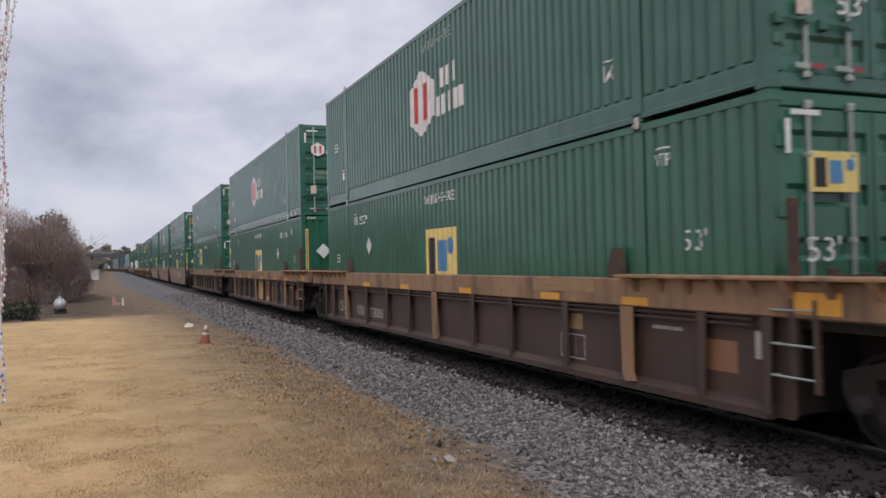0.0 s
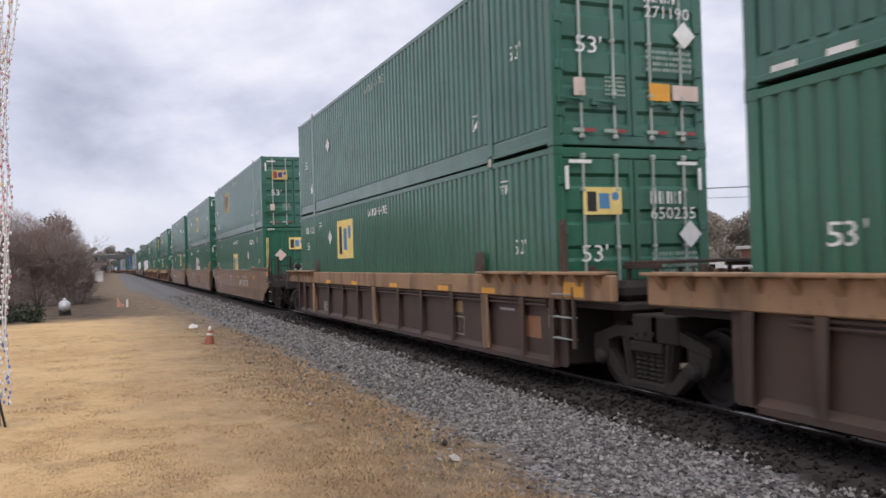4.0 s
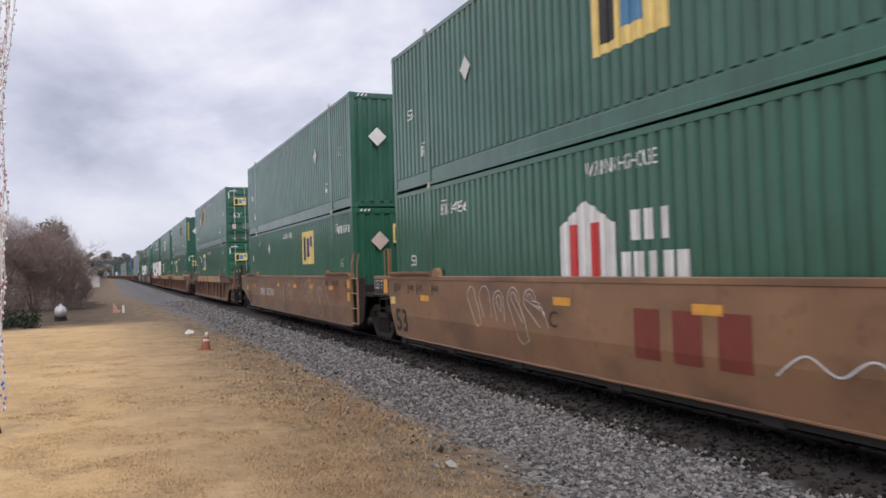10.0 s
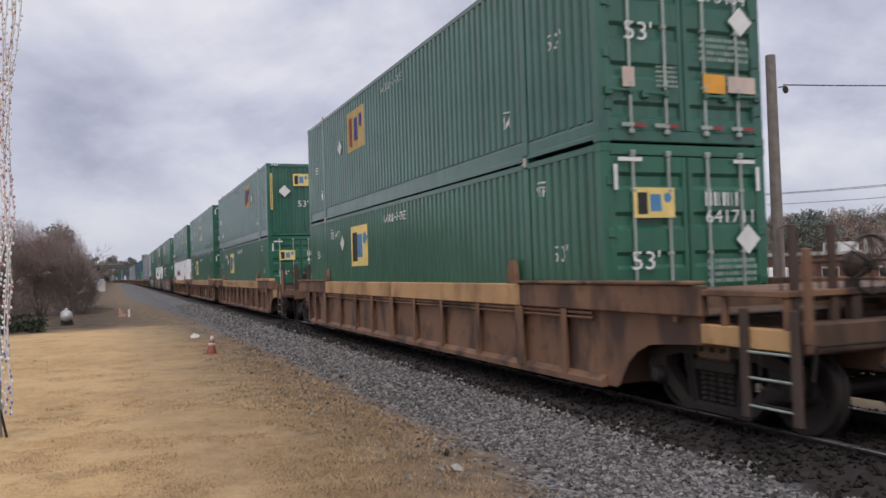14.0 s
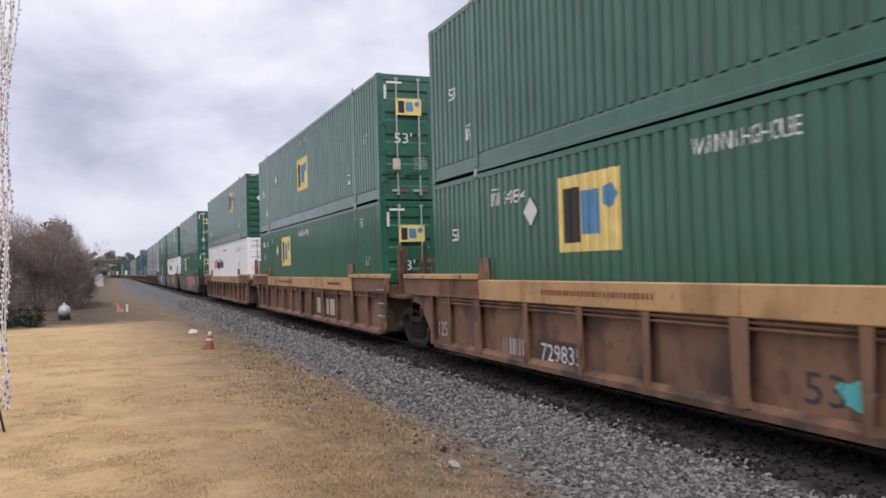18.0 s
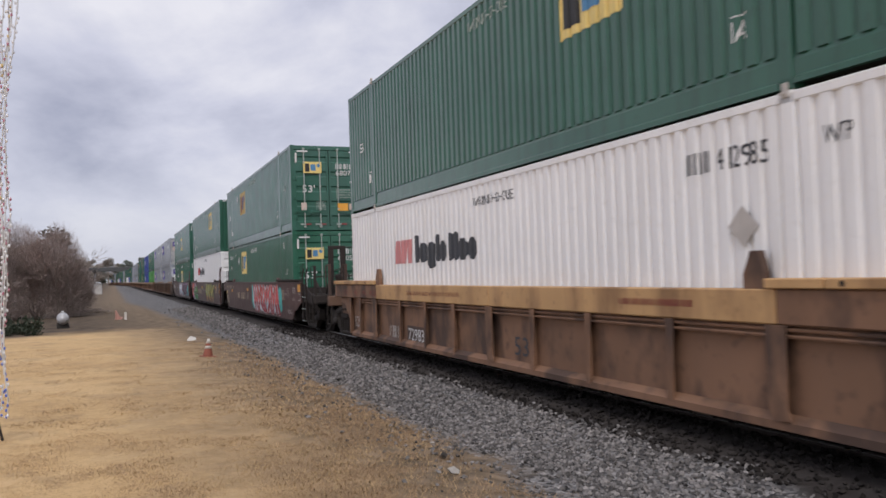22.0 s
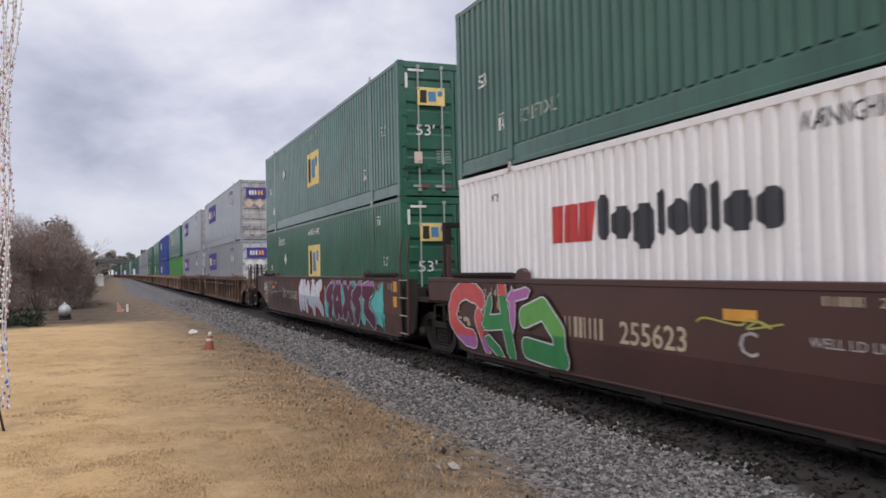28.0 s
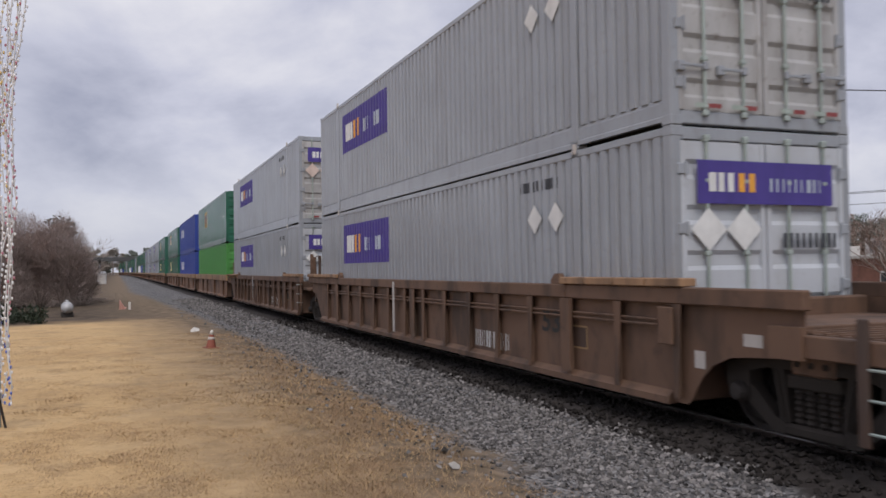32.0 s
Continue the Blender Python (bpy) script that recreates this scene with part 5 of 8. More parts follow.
for x in (-0.755, 0.755):
    s = Shape()
    rail_line(s, x, [(-0.075, -0.17), (0.075, -0.17), (0.075, -0.155), (0.01, -0.14), (0.01, -0.045), (0.035, -0.03), (0.035, -0.01), (-0.035, -0.01), (-0.035, -0.03), (-0.01, -0.045), (-0.01, -0.14), (-0.075, -0.155)])
    r = part("rail", s.mesh("rail", RAIL_RUST), track)
    s = Shape()
    rail_line(s, x, [(-0.034, -0.010), (0.034, -0.010), (0.028, 0.0), (-0.028, 0.0)])
    part("rail_head", s.mesh("rail_head", RAIL), r, "bright worn rail head")
tie = surface("oily_timber_sleeper", (0.056, 0.047, 0.041), 0.95, dirt=(0.018, 0.016, 0.015), dirt_amount=0.6, scale=5.0, spec=0.1)
me = kept("sleeper", "sleeper", tie, lambda s: s.box(-1.37, 1.3, -0.115, 0.115, -0.33, -0.128, 0.012))
rng_t = random.Random(5)
for i in range(130):
    part("sleeper", me, track, at=pose(MID + rng_t.uniform(-0.10, 0.06), -8 + i * 0.53, rng_t.uniform(-0.012, 0.004), 0, 0, rng_t.uniform(-1, 1)))

# ---- the train ----
RIBS_A = [0.0, 0.87, 3.5, 5.05, 6.42, 9.45, 10.85, 12.33, 15.25, 16.1]
RIBS_B = [0.86, 3.62, 5.22, 6.67, 9.53, 10.92, 12.38, 15.25, 16.1]


def rides(ob, y, z):
    MOVERS.append((ob, y, z))
    x, yy, a = along(y)
    ob.matrix_basis = pose(x, yy, z, 0, 0, math.degrees(a))
    return ob


FLOOR, DECK = 0.31, 3.206
STACKS = "containers stacked on the train"
WAGONS = "well wagons of the train"
NEXT = "green steel shipping container with yellow logo panels"


def load(y, lower, upper):
    for ob, z in ((lower, FLOOR), (upper, DECK)):
        rides(ob, y, z)


DARK_WAGON = "dark brown ribbed well wagon with a dusty tan top chord"
TAN_WAGON = "smooth tan-brown well wagon with chalk scrawls"
RUST_WAGON = "orange-brown ribbed well wagon with faded yellow walkways"
MAROON_WAGON = "smooth maroon well wagon covered in spray-painted shapes"

# sprayed shapes of a few sweeps each (from x, y to x, y), in a box from 0 to 1
WILD = (((0.05, 1.0, 0.45, 0.62), (0.45, 0.62, 0.10, 0.30), (0.10, 0.30, 0.55, 0.0), (0.45, 0.62, 0.95, 0.95)),
        ((0.15, 0.0, 0.30, 0.98), (0.30, 0.98, 0.70, 0.52), (0.70, 0.52, 0.52, 0.0), (0.70, 0.52, 1.0, 0.85)),
        ((0.92, 0.08, 0.35, 0.25), (0.35, 0.25, 0.12, 0.95), (0.12, 0.95, 0.66, 0.78), (0.66, 0.78, 0.55, 0.48)),
        ((0.08, 0.95, 0.42, 0.05), (0.42, 0.05, 0.60, 0.98), (0.60, 0.98, 1.0, 0.02)),
        ((0.95, 0.96, 0.40, 0.72), (0.40, 0.72, 0.72, 0.36), (0.72, 0.36, 0.20, 0.0), (0.40, 0.72, 0.05, 0.45)))
BUBBLE = (((0.18, 0.92, 0.30, 0.08), (0.30, 0.52, 0.75, 0.88), (0.75, 0.88, 0.82, 0.38)),
          ((0.22, 0.08, 0.18, 0.68), (0.18, 0.68, 0.58, 0.95), (0.58, 0.95, 0.74, 0.16), (0.46, 0.30, 0.74, 0.16)),
          ((0.12, 0.30, 0.42, 0.95), (0.42, 0.95, 0.82, 0.34), (0.44, 0.55, 0.50, 0.02)),
          ((0.18, 0.80, 0.78, 0.94), (0.50, 0.86, 0.30, 0.34), (0.30, 0.34, 0.80, 0.06)),
          ((0.80, 0.92, 0.25, 0.62), (0.25, 0.62, 0.62, 0.40), (0.62, 0.40, 0.40, 0.04)),
          ((0.20, 0.10, 0.50, 0.50), (0.50, 0.50, 0.24, 0.92), (0.50, 0.50, 0.84, 0.84), (0.60, 0.50, 0.80, 0.06)))
ARC = [(0.58 + 0.40 * math.cos(math.radians(40 + 26 * k)), 0.52 + 0.44 * math.sin(math.radians(40 + 26 * k))) for k in range(10)]
ROUND = tuple((*a, *b) for a, b in zip(ARC, ARC[1:]))


def stroke(x0, y0, x1, y1, half, sharp):
    """One stroke of a spray can: pointed at its ends, or round."""
    d = Vector((x1 - x0, y1 - y0))
    d = d.normalized() if d.length else Vector((1, 0))
    n_ = Vector((-d.y, d.x)) * half
    a, b = Vector((x0, y0)), Vector((x1, y1))
    if sharp:
        return [tuple(q) for q in (a - d * half * 1.5, a - n_ * 0.9, b - n_ * 1.15, b + d * half * 1.9, b + n_ * 0.8, a + n_ * 1.1)]
    out = []
    for k in range(7):
        w_ = -math.pi / 2 + math.pi * k / 6
        out.append(tuple(b + d * half * math.cos(w_) + n_ * math.sin(w_)))
    for k in range(7):
        w_ = math.pi / 2 + math.pi * k / 6
        out.append(tuple(a + d * half * math.cos(w_) + n_ * math.sin(w_)))
    return out


def sprayed(faces, lo=0.305, hi=1.425):
    """Keep sprayed outlines on the wagon's side."""
    out = []
    for f in faces:
        g = clip([(v, u) for u, v in f], lo, hi)
        if len(g) > 2:
            out.append([(u, v) for v, u in g])
    return out


def stamp(w, faces, colour, over):
    """Sprayed outlines as one coat of paint, each a hair above the one before."""
    s_ = Shape()
    for q, f in enumerate(creased(sprayed(faces))):
        s_.add([on_wagon(u, v, over + 0.00006 * (q % 12)) for u, v in f], [tuple(range(len(f)))])
    tagged(part("spray_shape", s_.mesh("spray_shape", colour), w), kind="stuff")


def backing(w, y0, y1, z0, z1, colour, over, seed, rough_=0.10, step=0.17):
    """A broad coat with a ragged edge behind sprayed shapes."""
    rng = random.Random(seed)
    n = max(3, int((y0 - y1) / step))
    tops = [(z1 - rng.uniform(0, rough_) * (1 + 4 * (i in (0, n))), z0 + rng.uniform(0, rough_) * (1 + 4 * (i in (0, n)))) for i in range(n + 1)]
    us = [-y0 + (y0 - y1) * (i + (rng.uniform(-0.3, 0.3) if 0 < i < n else 0)) / n for i in range(n + 1)]
    stamp(w, [[(us[i], tops[i][1]), (us[i + 1], tops[i + 1][1]), (us[i + 1], tops[i + 1][0]), (us[i], tops[i][0])] for i in range(n)], colour, over)


def spray(w, body, y0, y1, z0, z1, layers, half=0.12, sharp=True, seed=1, over=0.010, wide_=1.12):
    """Large sprayed shapes over one another; layers of (extra width, paint, from, to), the widest first."""
    rng = random.Random(seed)
    step = (y0 - y1) / len(body)
    for i, sweeps in enumerate(body):
        u0 = -(y0 - step * i)
        lean, amount = rng.uniform(-0.10, 0.12), 0.07 if sharp else 0.03
        moved = [[c + rng.uniform(-amount, amount) * (1.0 if k % 2 == 0 else 0.5) for k, c in enumerate(q)] for q in sweeps]
        for k, (extra, colour, lo, hi) in enumerate(layers):
            faces = [stroke(u0 + step * (a * wide_ + lean * b - 0.06), z0 + (z1 - z0) * b, u0 + step * (c_ * wide_ + lean * d_ - 0.06), z0 + (z1 - z0) * d_, half * (1.0 + (0.2 if sharp else 0.0) * ((q * 7 + i) % 3 - 1)) + extra, sharp) for q, (a, b, c_, d_) in enumerate(moved)]
            if (lo, hi) != (0, 1):
                faces = sprayed(faces, z0 + (z1 - z0) * lo, z0 + (z1 - z0) * hi)
            stamp(w, faces, colour, over + 0.0032 * i + 0.0009 * k)


def ribbon(w, lines, half, colour, over):
    """Painted lines as flat strips, each piece a hair above the one before."""
    s_, k = Shape(), 0
    for pts in lines:
        q = []
        for i, p in enumerate(pts):
            d = Vector(pts[min(i + 1, len(pts) - 1)]) - Vector(pts[max(i - 1, 0)])
            d = d.normalized() if d.length > 1e-6 else Vector((1, 0))
            q.append((p[0] - d.y * half, p[0] + d.y * half, p[1] + d.x * half, p[1] - d.x * half))
        for i in range(len(q) - 1):
            k += 1
            s_.add([on_wagon(a, min(max(b, 0.305), 1.425), over + 0.00003 * k) for a, b in ((q[i][0], q[i][2]), (q[i][1], q[i][3]), (q[i + 1][1], q[i + 1][3]), (q[i + 1][0], q[i + 1][2]))], [(0, 1, 2, 3)])
    tagged(part("scribble", s_.mesh("scribble", colour), w), kind="stuff")


def scribble(w, y0, y1, z0, z1, loops, half, colour, seed, over=0.008):
    """A quick looping line of spray paint or chalk."""
    rng = random.Random(seed)
    knots, u = [], 0.0
    for i in range(loops * 2 + 2):
        knots.append((u, rng.uniform(0.65, 1.0) if i % 2 else rng.uniform(0.0, 0.35)))
        u += rng.choice((-0.5, 0.5, 0.9, 1.3, 1.6))
    lo, hi = min(k[0] for k in knots), max(k[0] for k in knots)
    knots = [(-y0 + (y0 - y1) * (k[0] - lo) / (hi - lo), z0 + (z1 - z0) * k[1]) for k in knots]
    pts = []
    for i in range(len(knots) - 1):
        p0, p1, p2, p3 = (Vector(knots[min(max(i + k, 0), len(knots) - 1)]) for k in (-1, 0, 1, 2))
        for q in range(10):
            t = q / 10
            pts.append(tuple(0.5 * (2 * p1 + (p2 - p0) * t + (2 * p0 - 5 * p1 + 4 * p2 - p3) * t * t + (3 * p1 - p0 - 3 * p2 + p3) * t ** 3)))
    ribbon(w, [pts], half, colour, over)


def arches(w, y0, y1, z0, z1, count, seed):
    """Round-topped black outlines, each with a thin white glint on its crown."""
    rng = random.Random(seed)
    black, white = [], []
    step = (y0 - y1) / count
    for i in range(count):
        u, wide = -y0 + step * (i + 0.5), step * rng.uniform(0.32, 0.5)
        top, foot = rng.uniform(0.75, 1.0) * (z1 - z0) + z0, rng.uniform(0.0, 0.3) * (z1 - z0) + z0
        pts = [(u - wide, foot)] + [(u - wide * math.cos(math.pi * k / 8), top - wide + wide * math.sin(math.pi * k / 8)) for k in range(9)] + [(u + wide * 1.4, foot + 0.1)]
        black.append(pts)
        white.append(pts[1 + i % 3:9 - i % 2])
    ribbon(w, black, 0.04, P_BLACK, 0.008)
    ribbon(w, white, 0.010, P_WHITE, 0.013)


def chalk_loops(w, y0, y1, z0, z1, count, seed, half=0.006, colour=P_WHITE):
    """Thin chalk outlines of tall leaning shapes, each a narrow loop with a smaller one inside."""
    rng = random.Random(seed)
    lines = []
    step = (y0 - y1) / count
    for i in range(count):
        u, wide, lean = -y0 + step * (i + 0.5), step * rng.uniform(0.26, 0.40), rng.uniform(0.0, 0.55) * step
        top, foot = z1 - rng.uniform(0.0, 0.2) * (z1 - z0), z0 + rng.uniform(0.0, 0.35) * (z1 - z0)
        for k, grow_ in ((0, 1.0), (1, 0.42)):
            if k and rng.random() < 0.65:
                continue
            f, t, q = foot + (top - foot) * 0.42 * k, top - 0.07 * k, wide * grow_
            pts = [(u + lean * 1.6 - q * 0.7, f)]
            for j in range(13):
                a = math.pi * (1.08 - 1.16 * j / 12)
                pts.append((u + q * math.cos(a), t - min(q, 0.3) + min(q, 0.3) * math.sin(a)))
            pts += [(u + lean * 0.8 + q * 0.85, (t + f) / 2), (u + lean * 1.6 + q * rng.uniform(0.3, 1.1), f - 0.04 * k)]
            if k or rng.random() < 0.5:
                pts += [(u + lean * 1.6 - q * 0.1, f - 0.05), pts[0]]
            lines.append(pts)
    ribbon(w, lines, half, colour, 0.008)


def flecks(w, y0, y1, z0, z1, count, colour, seed, over):
    """Loose patches of another spray colour inside the shapes."""
    rng = random.Random(seed)
    spots = []
    for _ in range(count):
        a, h, r = rng.uniform(y1, y0), rng.uniform(z0, z1), rng.uniform(0.03, 0.09)
        spots.append([(-a + r * math.cos(math.tau * k / 8), h + r * math.sin(math.tau * k / 8)) for k in range(8)])
    stamp(w, spots, colour, over)


# dark ribbed wagons
Y = 5.67
for i, y in enumerate((-13.9, 5.67, 25.24, 45.0)):
    w = ribbed_wagon(y, BROWN, CHORD_TAN, "joint", "coupler" if i == 3 else "joint", DARK_WAGON, RIBS_A, CHORD_TAN, True, WAGONS, True)
    rides(w, y, 0)
    for a in (1.7, 3.6, 6.4, 9.4, 12.0):
        sign_w(w, "reflector", [rect(-a - 0.5, -a, 1.15, 1.24)], P_ORANGE)
    sign_w(w, "painted_patch", [rect(-0.95, -0.45, 0.55, 0.86)], P_RUSTY)
    sign_w(w, "label_plate", [rect(-0.22, -0.02, 0.72, 0.98)], P_CHALK)
    sign_w(w, "stencil", bars(12, -1.75, -1.25, 0.90, 0.94, 0.3, 4), P_CHALK)
    sign_w(w, "painted_patch", [rect(-3.55, -3.2, 0.78, 0.98)], P_TANPATCH)
    box_ = sign_w(w, "stencil_frame", [rect(-3.75, -3.15, 0.40, 0.415), rect(-3.75, -3.15, 0.70, 0.715), rect(-3.75, -3.735, 0.415, 0.70), rect(-3.165, -3.15, 0.415, 0.70), rect(-3.55, -3.54, 0.45, 0.66), rect(-3.38, -3.37, 0.45, 0.66)], P_CHALK)
    sign_w(w, "painted_patch", [rect(-4.3, -2.75, 1.27, 1.43)], P_TANPATCH)
    sign_w(w, "stencil", bars(16, -4.0, -3.3, 1.32, 1.35, 0.3, 6), P_MAROON)
    sign_w(w, "orange_patch", [rect(0.35, 0.85, 1.17, 1.36)], P_ORANGE)
    if i == 1:
        sign_w(w, "code_mark", bars(8, -13.36, -12.73, 0.45, 0.67, 0.58, 1), P_CHALK)
        write_w(w, "728086", 12.37, 11.35, 0.44, 0.66, P_CHALK)
        write_w(w, "125-T", 15.03, 14.33, 0.46, 0.72, P_CHALK)
    if i == 2:
        panel = sign_w(w, "yellow_panel", [rect(-7.9, -6.5, 0.25, 1.12), rect(-6.3, -4.9, 0.25, 1.12)], PANEL_YELLOW, "yellow painted side panel")
        part("logo_mark", lay([rect(-6.22, -5.88, 0.50, 0.97), rect(-5.80, -5.46, 0.50, 0.97), rect(-5.38, -5.04, 0.50, 0.97)], lambda u, v: (-SIDE + 0.070, -u, v)).mesh("logo_mark", P_MAROON), panel)
    if i == 3:
        sign_w(w, "code_mark", bars(8, -13.18, -12.49, 0.35, 0.62, 0.58, 3), P_CHALK)

for y, low, high, a, b, kind in ((-13.9, GREEN, GREEN_OLD, "hex", None, "front"), (5.67, GREEN, GREEN_OLD, "block", "hex", "door"), (25.24, GREEN, GREEN_OLD, "block", "hex", "front")):
    c, d = container(low, NEXT, kind, STACKS), container(high, "green steel shipping container with a six-sided badge", "door", STACKS)
    side_marks(c, "250279" if y < 10 else "264128", 8.0, 0.98, placard_at=12.35 if y < 10 else 3.8, number_at=13.1 if y < 10 else 2.9)
    side_marks(d, "", 8.0, 1.1, mark="hex", placard_at=None, lower=False)
    (door_marks(c, "250279", False) if kind == "door" else front_marks(c))
    door_marks(d, "283105", mark="hex" if y > 0 else "block")
    if y > 20:
        sign(d, "reflector", [rect(-15.8 + i * 0.62, -15.5 + i * 0.62, 0.10, 0.16) for i in range(25)], P_WHITE, lambda u, v: (-HALF - 0.006, -u, v))
    load(y, c, d)
c, d = container(GREEN, NEXT, "door", STACKS), container(GREEN_OLD, "weathered green shipping container", "door", STACKS)
side_marks(c, "650235", 10.9, 1.50, placard_at=12.35, placard_z=2.1, number_at=14.86)
side_marks(d, "", 0, mark="", placard_at=12.35, lower=False)
door_marks(c, "650235", False)
door_marks(d, "271190", mark="")
load(45.0, c, d)

# smooth tan wagons
for i, y in enumerate((68.36, 87.87, 107.31)):
    w = smooth_wagon(y, TAN, "coupler" if i == 0 else "joint", "coupler" if i == 2 else "joint", TAN_WAGON, True, WAGONS)
    rides(w, y, 0)
    if i < 2:
        board = sign_w(w, "capacity_board", [rect(-17.43, -16.45, 1.12, 1.48)], P_BLACK, "black capacity board")
        part("writing", lay(fit(letters("125 T"), -17.36, -16.82, 1.23, 1.42), lambda u, v: (-SIDE - 0.010, -u, v)).mesh("writing", P_WHITE), board)
        part("orange_patch", lay([rect(-16.74, -16.47, 1.14, 1.46)], lambda u, v: (-SIDE - 0.010, -u, v)).mesh("orange_patch", P_ORANGE), board)
    write_w(w, "53", 16.0, 15.32, 0.38, 0.85, P_BLACK, 0.02)
    n_at = (4.3, None, 10.95)[i]
    if n_at:
        sign_w(w, "code_mark", bars(8, -n_at - 2.05, -n_at - 1.0, 0.77, 1.04, 0.58, 2), P_WHITE)
        write_w(w, "765718", n_at + 0.73, n_at - 0.73, 0.77, 1.04, P_WHITE)
    if i == 0:
        chalk_loops(w, 15.2, 12.4, 0.52, 1.36, 5, 2), chalk_loops(w, 12.2, 9.9, 0.36, 1.40, 5, 12), chalk_loops(w, 9.6, 7.6, 0.34, 1.40, 4, 22)
        scribble(w, 5.5, 4.2, 1.14, 1.24, 3, 0.012, P_CHALK, 41)
    if i == 1:
        chalk_loops(w, 12.4, 9.9, 0.58, 1.40, 5, 3)
        scribble(w, 5.6, 3.15, 0.62, 0.87, 4, 0.010, P_WHITE, 21)
    if i == 2:
        chalk_loops(w, 8.7, 7.1, 0.52, 1.38, 3, 4)
        chalk_loops(w, 5.75, 3.6, 0.36, 1.42, 4, 5), chalk_loops(w, 3.5, 2.35, 0.34, 1.38, 2, 15)
    if i == 0:
        sign_w(w, "orange_patch", [rect(1.13, 1.58, 1.28, 1.49)], P_ORANGE)
        sign_w(w, "label_plate", [rect(1.15, 1.55, 0.98, 1.22)], P_CHALK)
        part("label_ground", lay([rect(1.17, 1.53, 1.0, 1.2)], lambda u, v: on_wagon(u, v, 0.010)).mesh("label_ground", P_DARK), w)
        part("label_line", lay([rect(1.20, 1.50, 1.10, 1.11), rect(1.33, 1.34, 1.03, 1.17)], lambda u, v: on_wagon(u, v, 0.013)).mesh("label_line", P_CHALK), w)
        write_w(w, "A", 9.35, 9.1, 0.80, 1.03, P_BLACK)
    if i == 1:
        sign_w(w, "logo_mark", [rect(-7.70, -7.25, 0.60, 1.16), rect(-7.02, -6.57, 0.60, 1.16), rect(-6.33, -5.88, 0.60, 1.16)], P_MAROON)
        write_w(w, "C", 9.63, 9.40, 0.83, 1.05, P_BLACK)


c, d = container(GREEN, NEXT, "front", STACKS), container(GREEN_OLD, NEXT, "door", STACKS)
side_marks(c, "260406", 8.07, 0.98, placard_at=3.87, placard_z=1.83, number_at=2.95)
side_marks(d, "", 10.9, 1.33, True, placard_at=12.35, placard_z=2.1, lower=False)
front_marks(c, True, P_PEACH)
door_marks(d, "685942", old=True)
write(d, "TOP LIFT ONLY", 1.55, 0.72, 0.56, 0.72, P_OLD)
load(68.36, c, d)
c, d = container(GREEN, "green steel shipping container with a white six-sided badge", "door", STACKS), container(GREEN_OLD, NEXT, "door", STACKS)
side_marks(c, "647856", 8.0, 1.1, mark="hex", placard_at=None)
side_marks(d, "", 7.8, 1.0, placard_at=12.35, placard_z=1.8, lower=False)
door_marks(c, "647856", False, "hex")
door_marks(d, "260118")
load(87.87, c, d)
c, d = container(GREEN, NEXT, "front", STACKS), container(GREEN_OLD, "weathered green shipping container with a corrugated end", "front", STACKS)
side_marks(c, "647018", 5.0, 1.55, placard_at=11.35, placard_z=2.2, number_at=0.83, dark=P_NAVY)
side_marks(d, "", 0, mark="", placard_at=3.7, lower=False)
front_marks(c, False, P_PEACH, placard_z=2.06)
front_marks(d, False, P_WHITE, False)
sign(d, "label", [rect(-0.1, 0.35, 0.45, 0.66)], P_PEACH, on_end)
load(107.31, c, d)

# one ribbed wagon on its own
w = ribbed_wagon(130.94, RUST, CHORD_YELLOW, "coupler", "coupler", RUST_WAGON, RIBS_B, RUST, True, WAGONS)
rides(w, 130.94, 0)
part("crossover_platform", Shape().box(-SIDE, SIDE, -3.0, -1.32, 1.345, 1.41, 0.01).mesh("crossover_platform", RUST), w)
for y in (-2.95, -2.15, -1.4):
    part("platform_post", kept("platform_post", "platform_post", RUST, lambda s: s.box(-SIDE + 0.02, -SIDE + 0.08, -0.03, 0.03, 1.055, 1.345, 0.008)), w, at=pose(0, y, 0))
c, d = container(GREEN, NEXT, "door", STACKS), container(GREEN_OLD, NEXT, "door", STACKS)
side_marks(c, "641711", 10.8, 1.53, placard_at=12.35, placard_z=2.15)
side_marks(d, "", 10.9, 1.53, True, placard_at=12.35, placard_z=1.78, lower=False)
door_marks(c, "641711", False)
door_marks(d, "276404")
load(130.94, c, d)

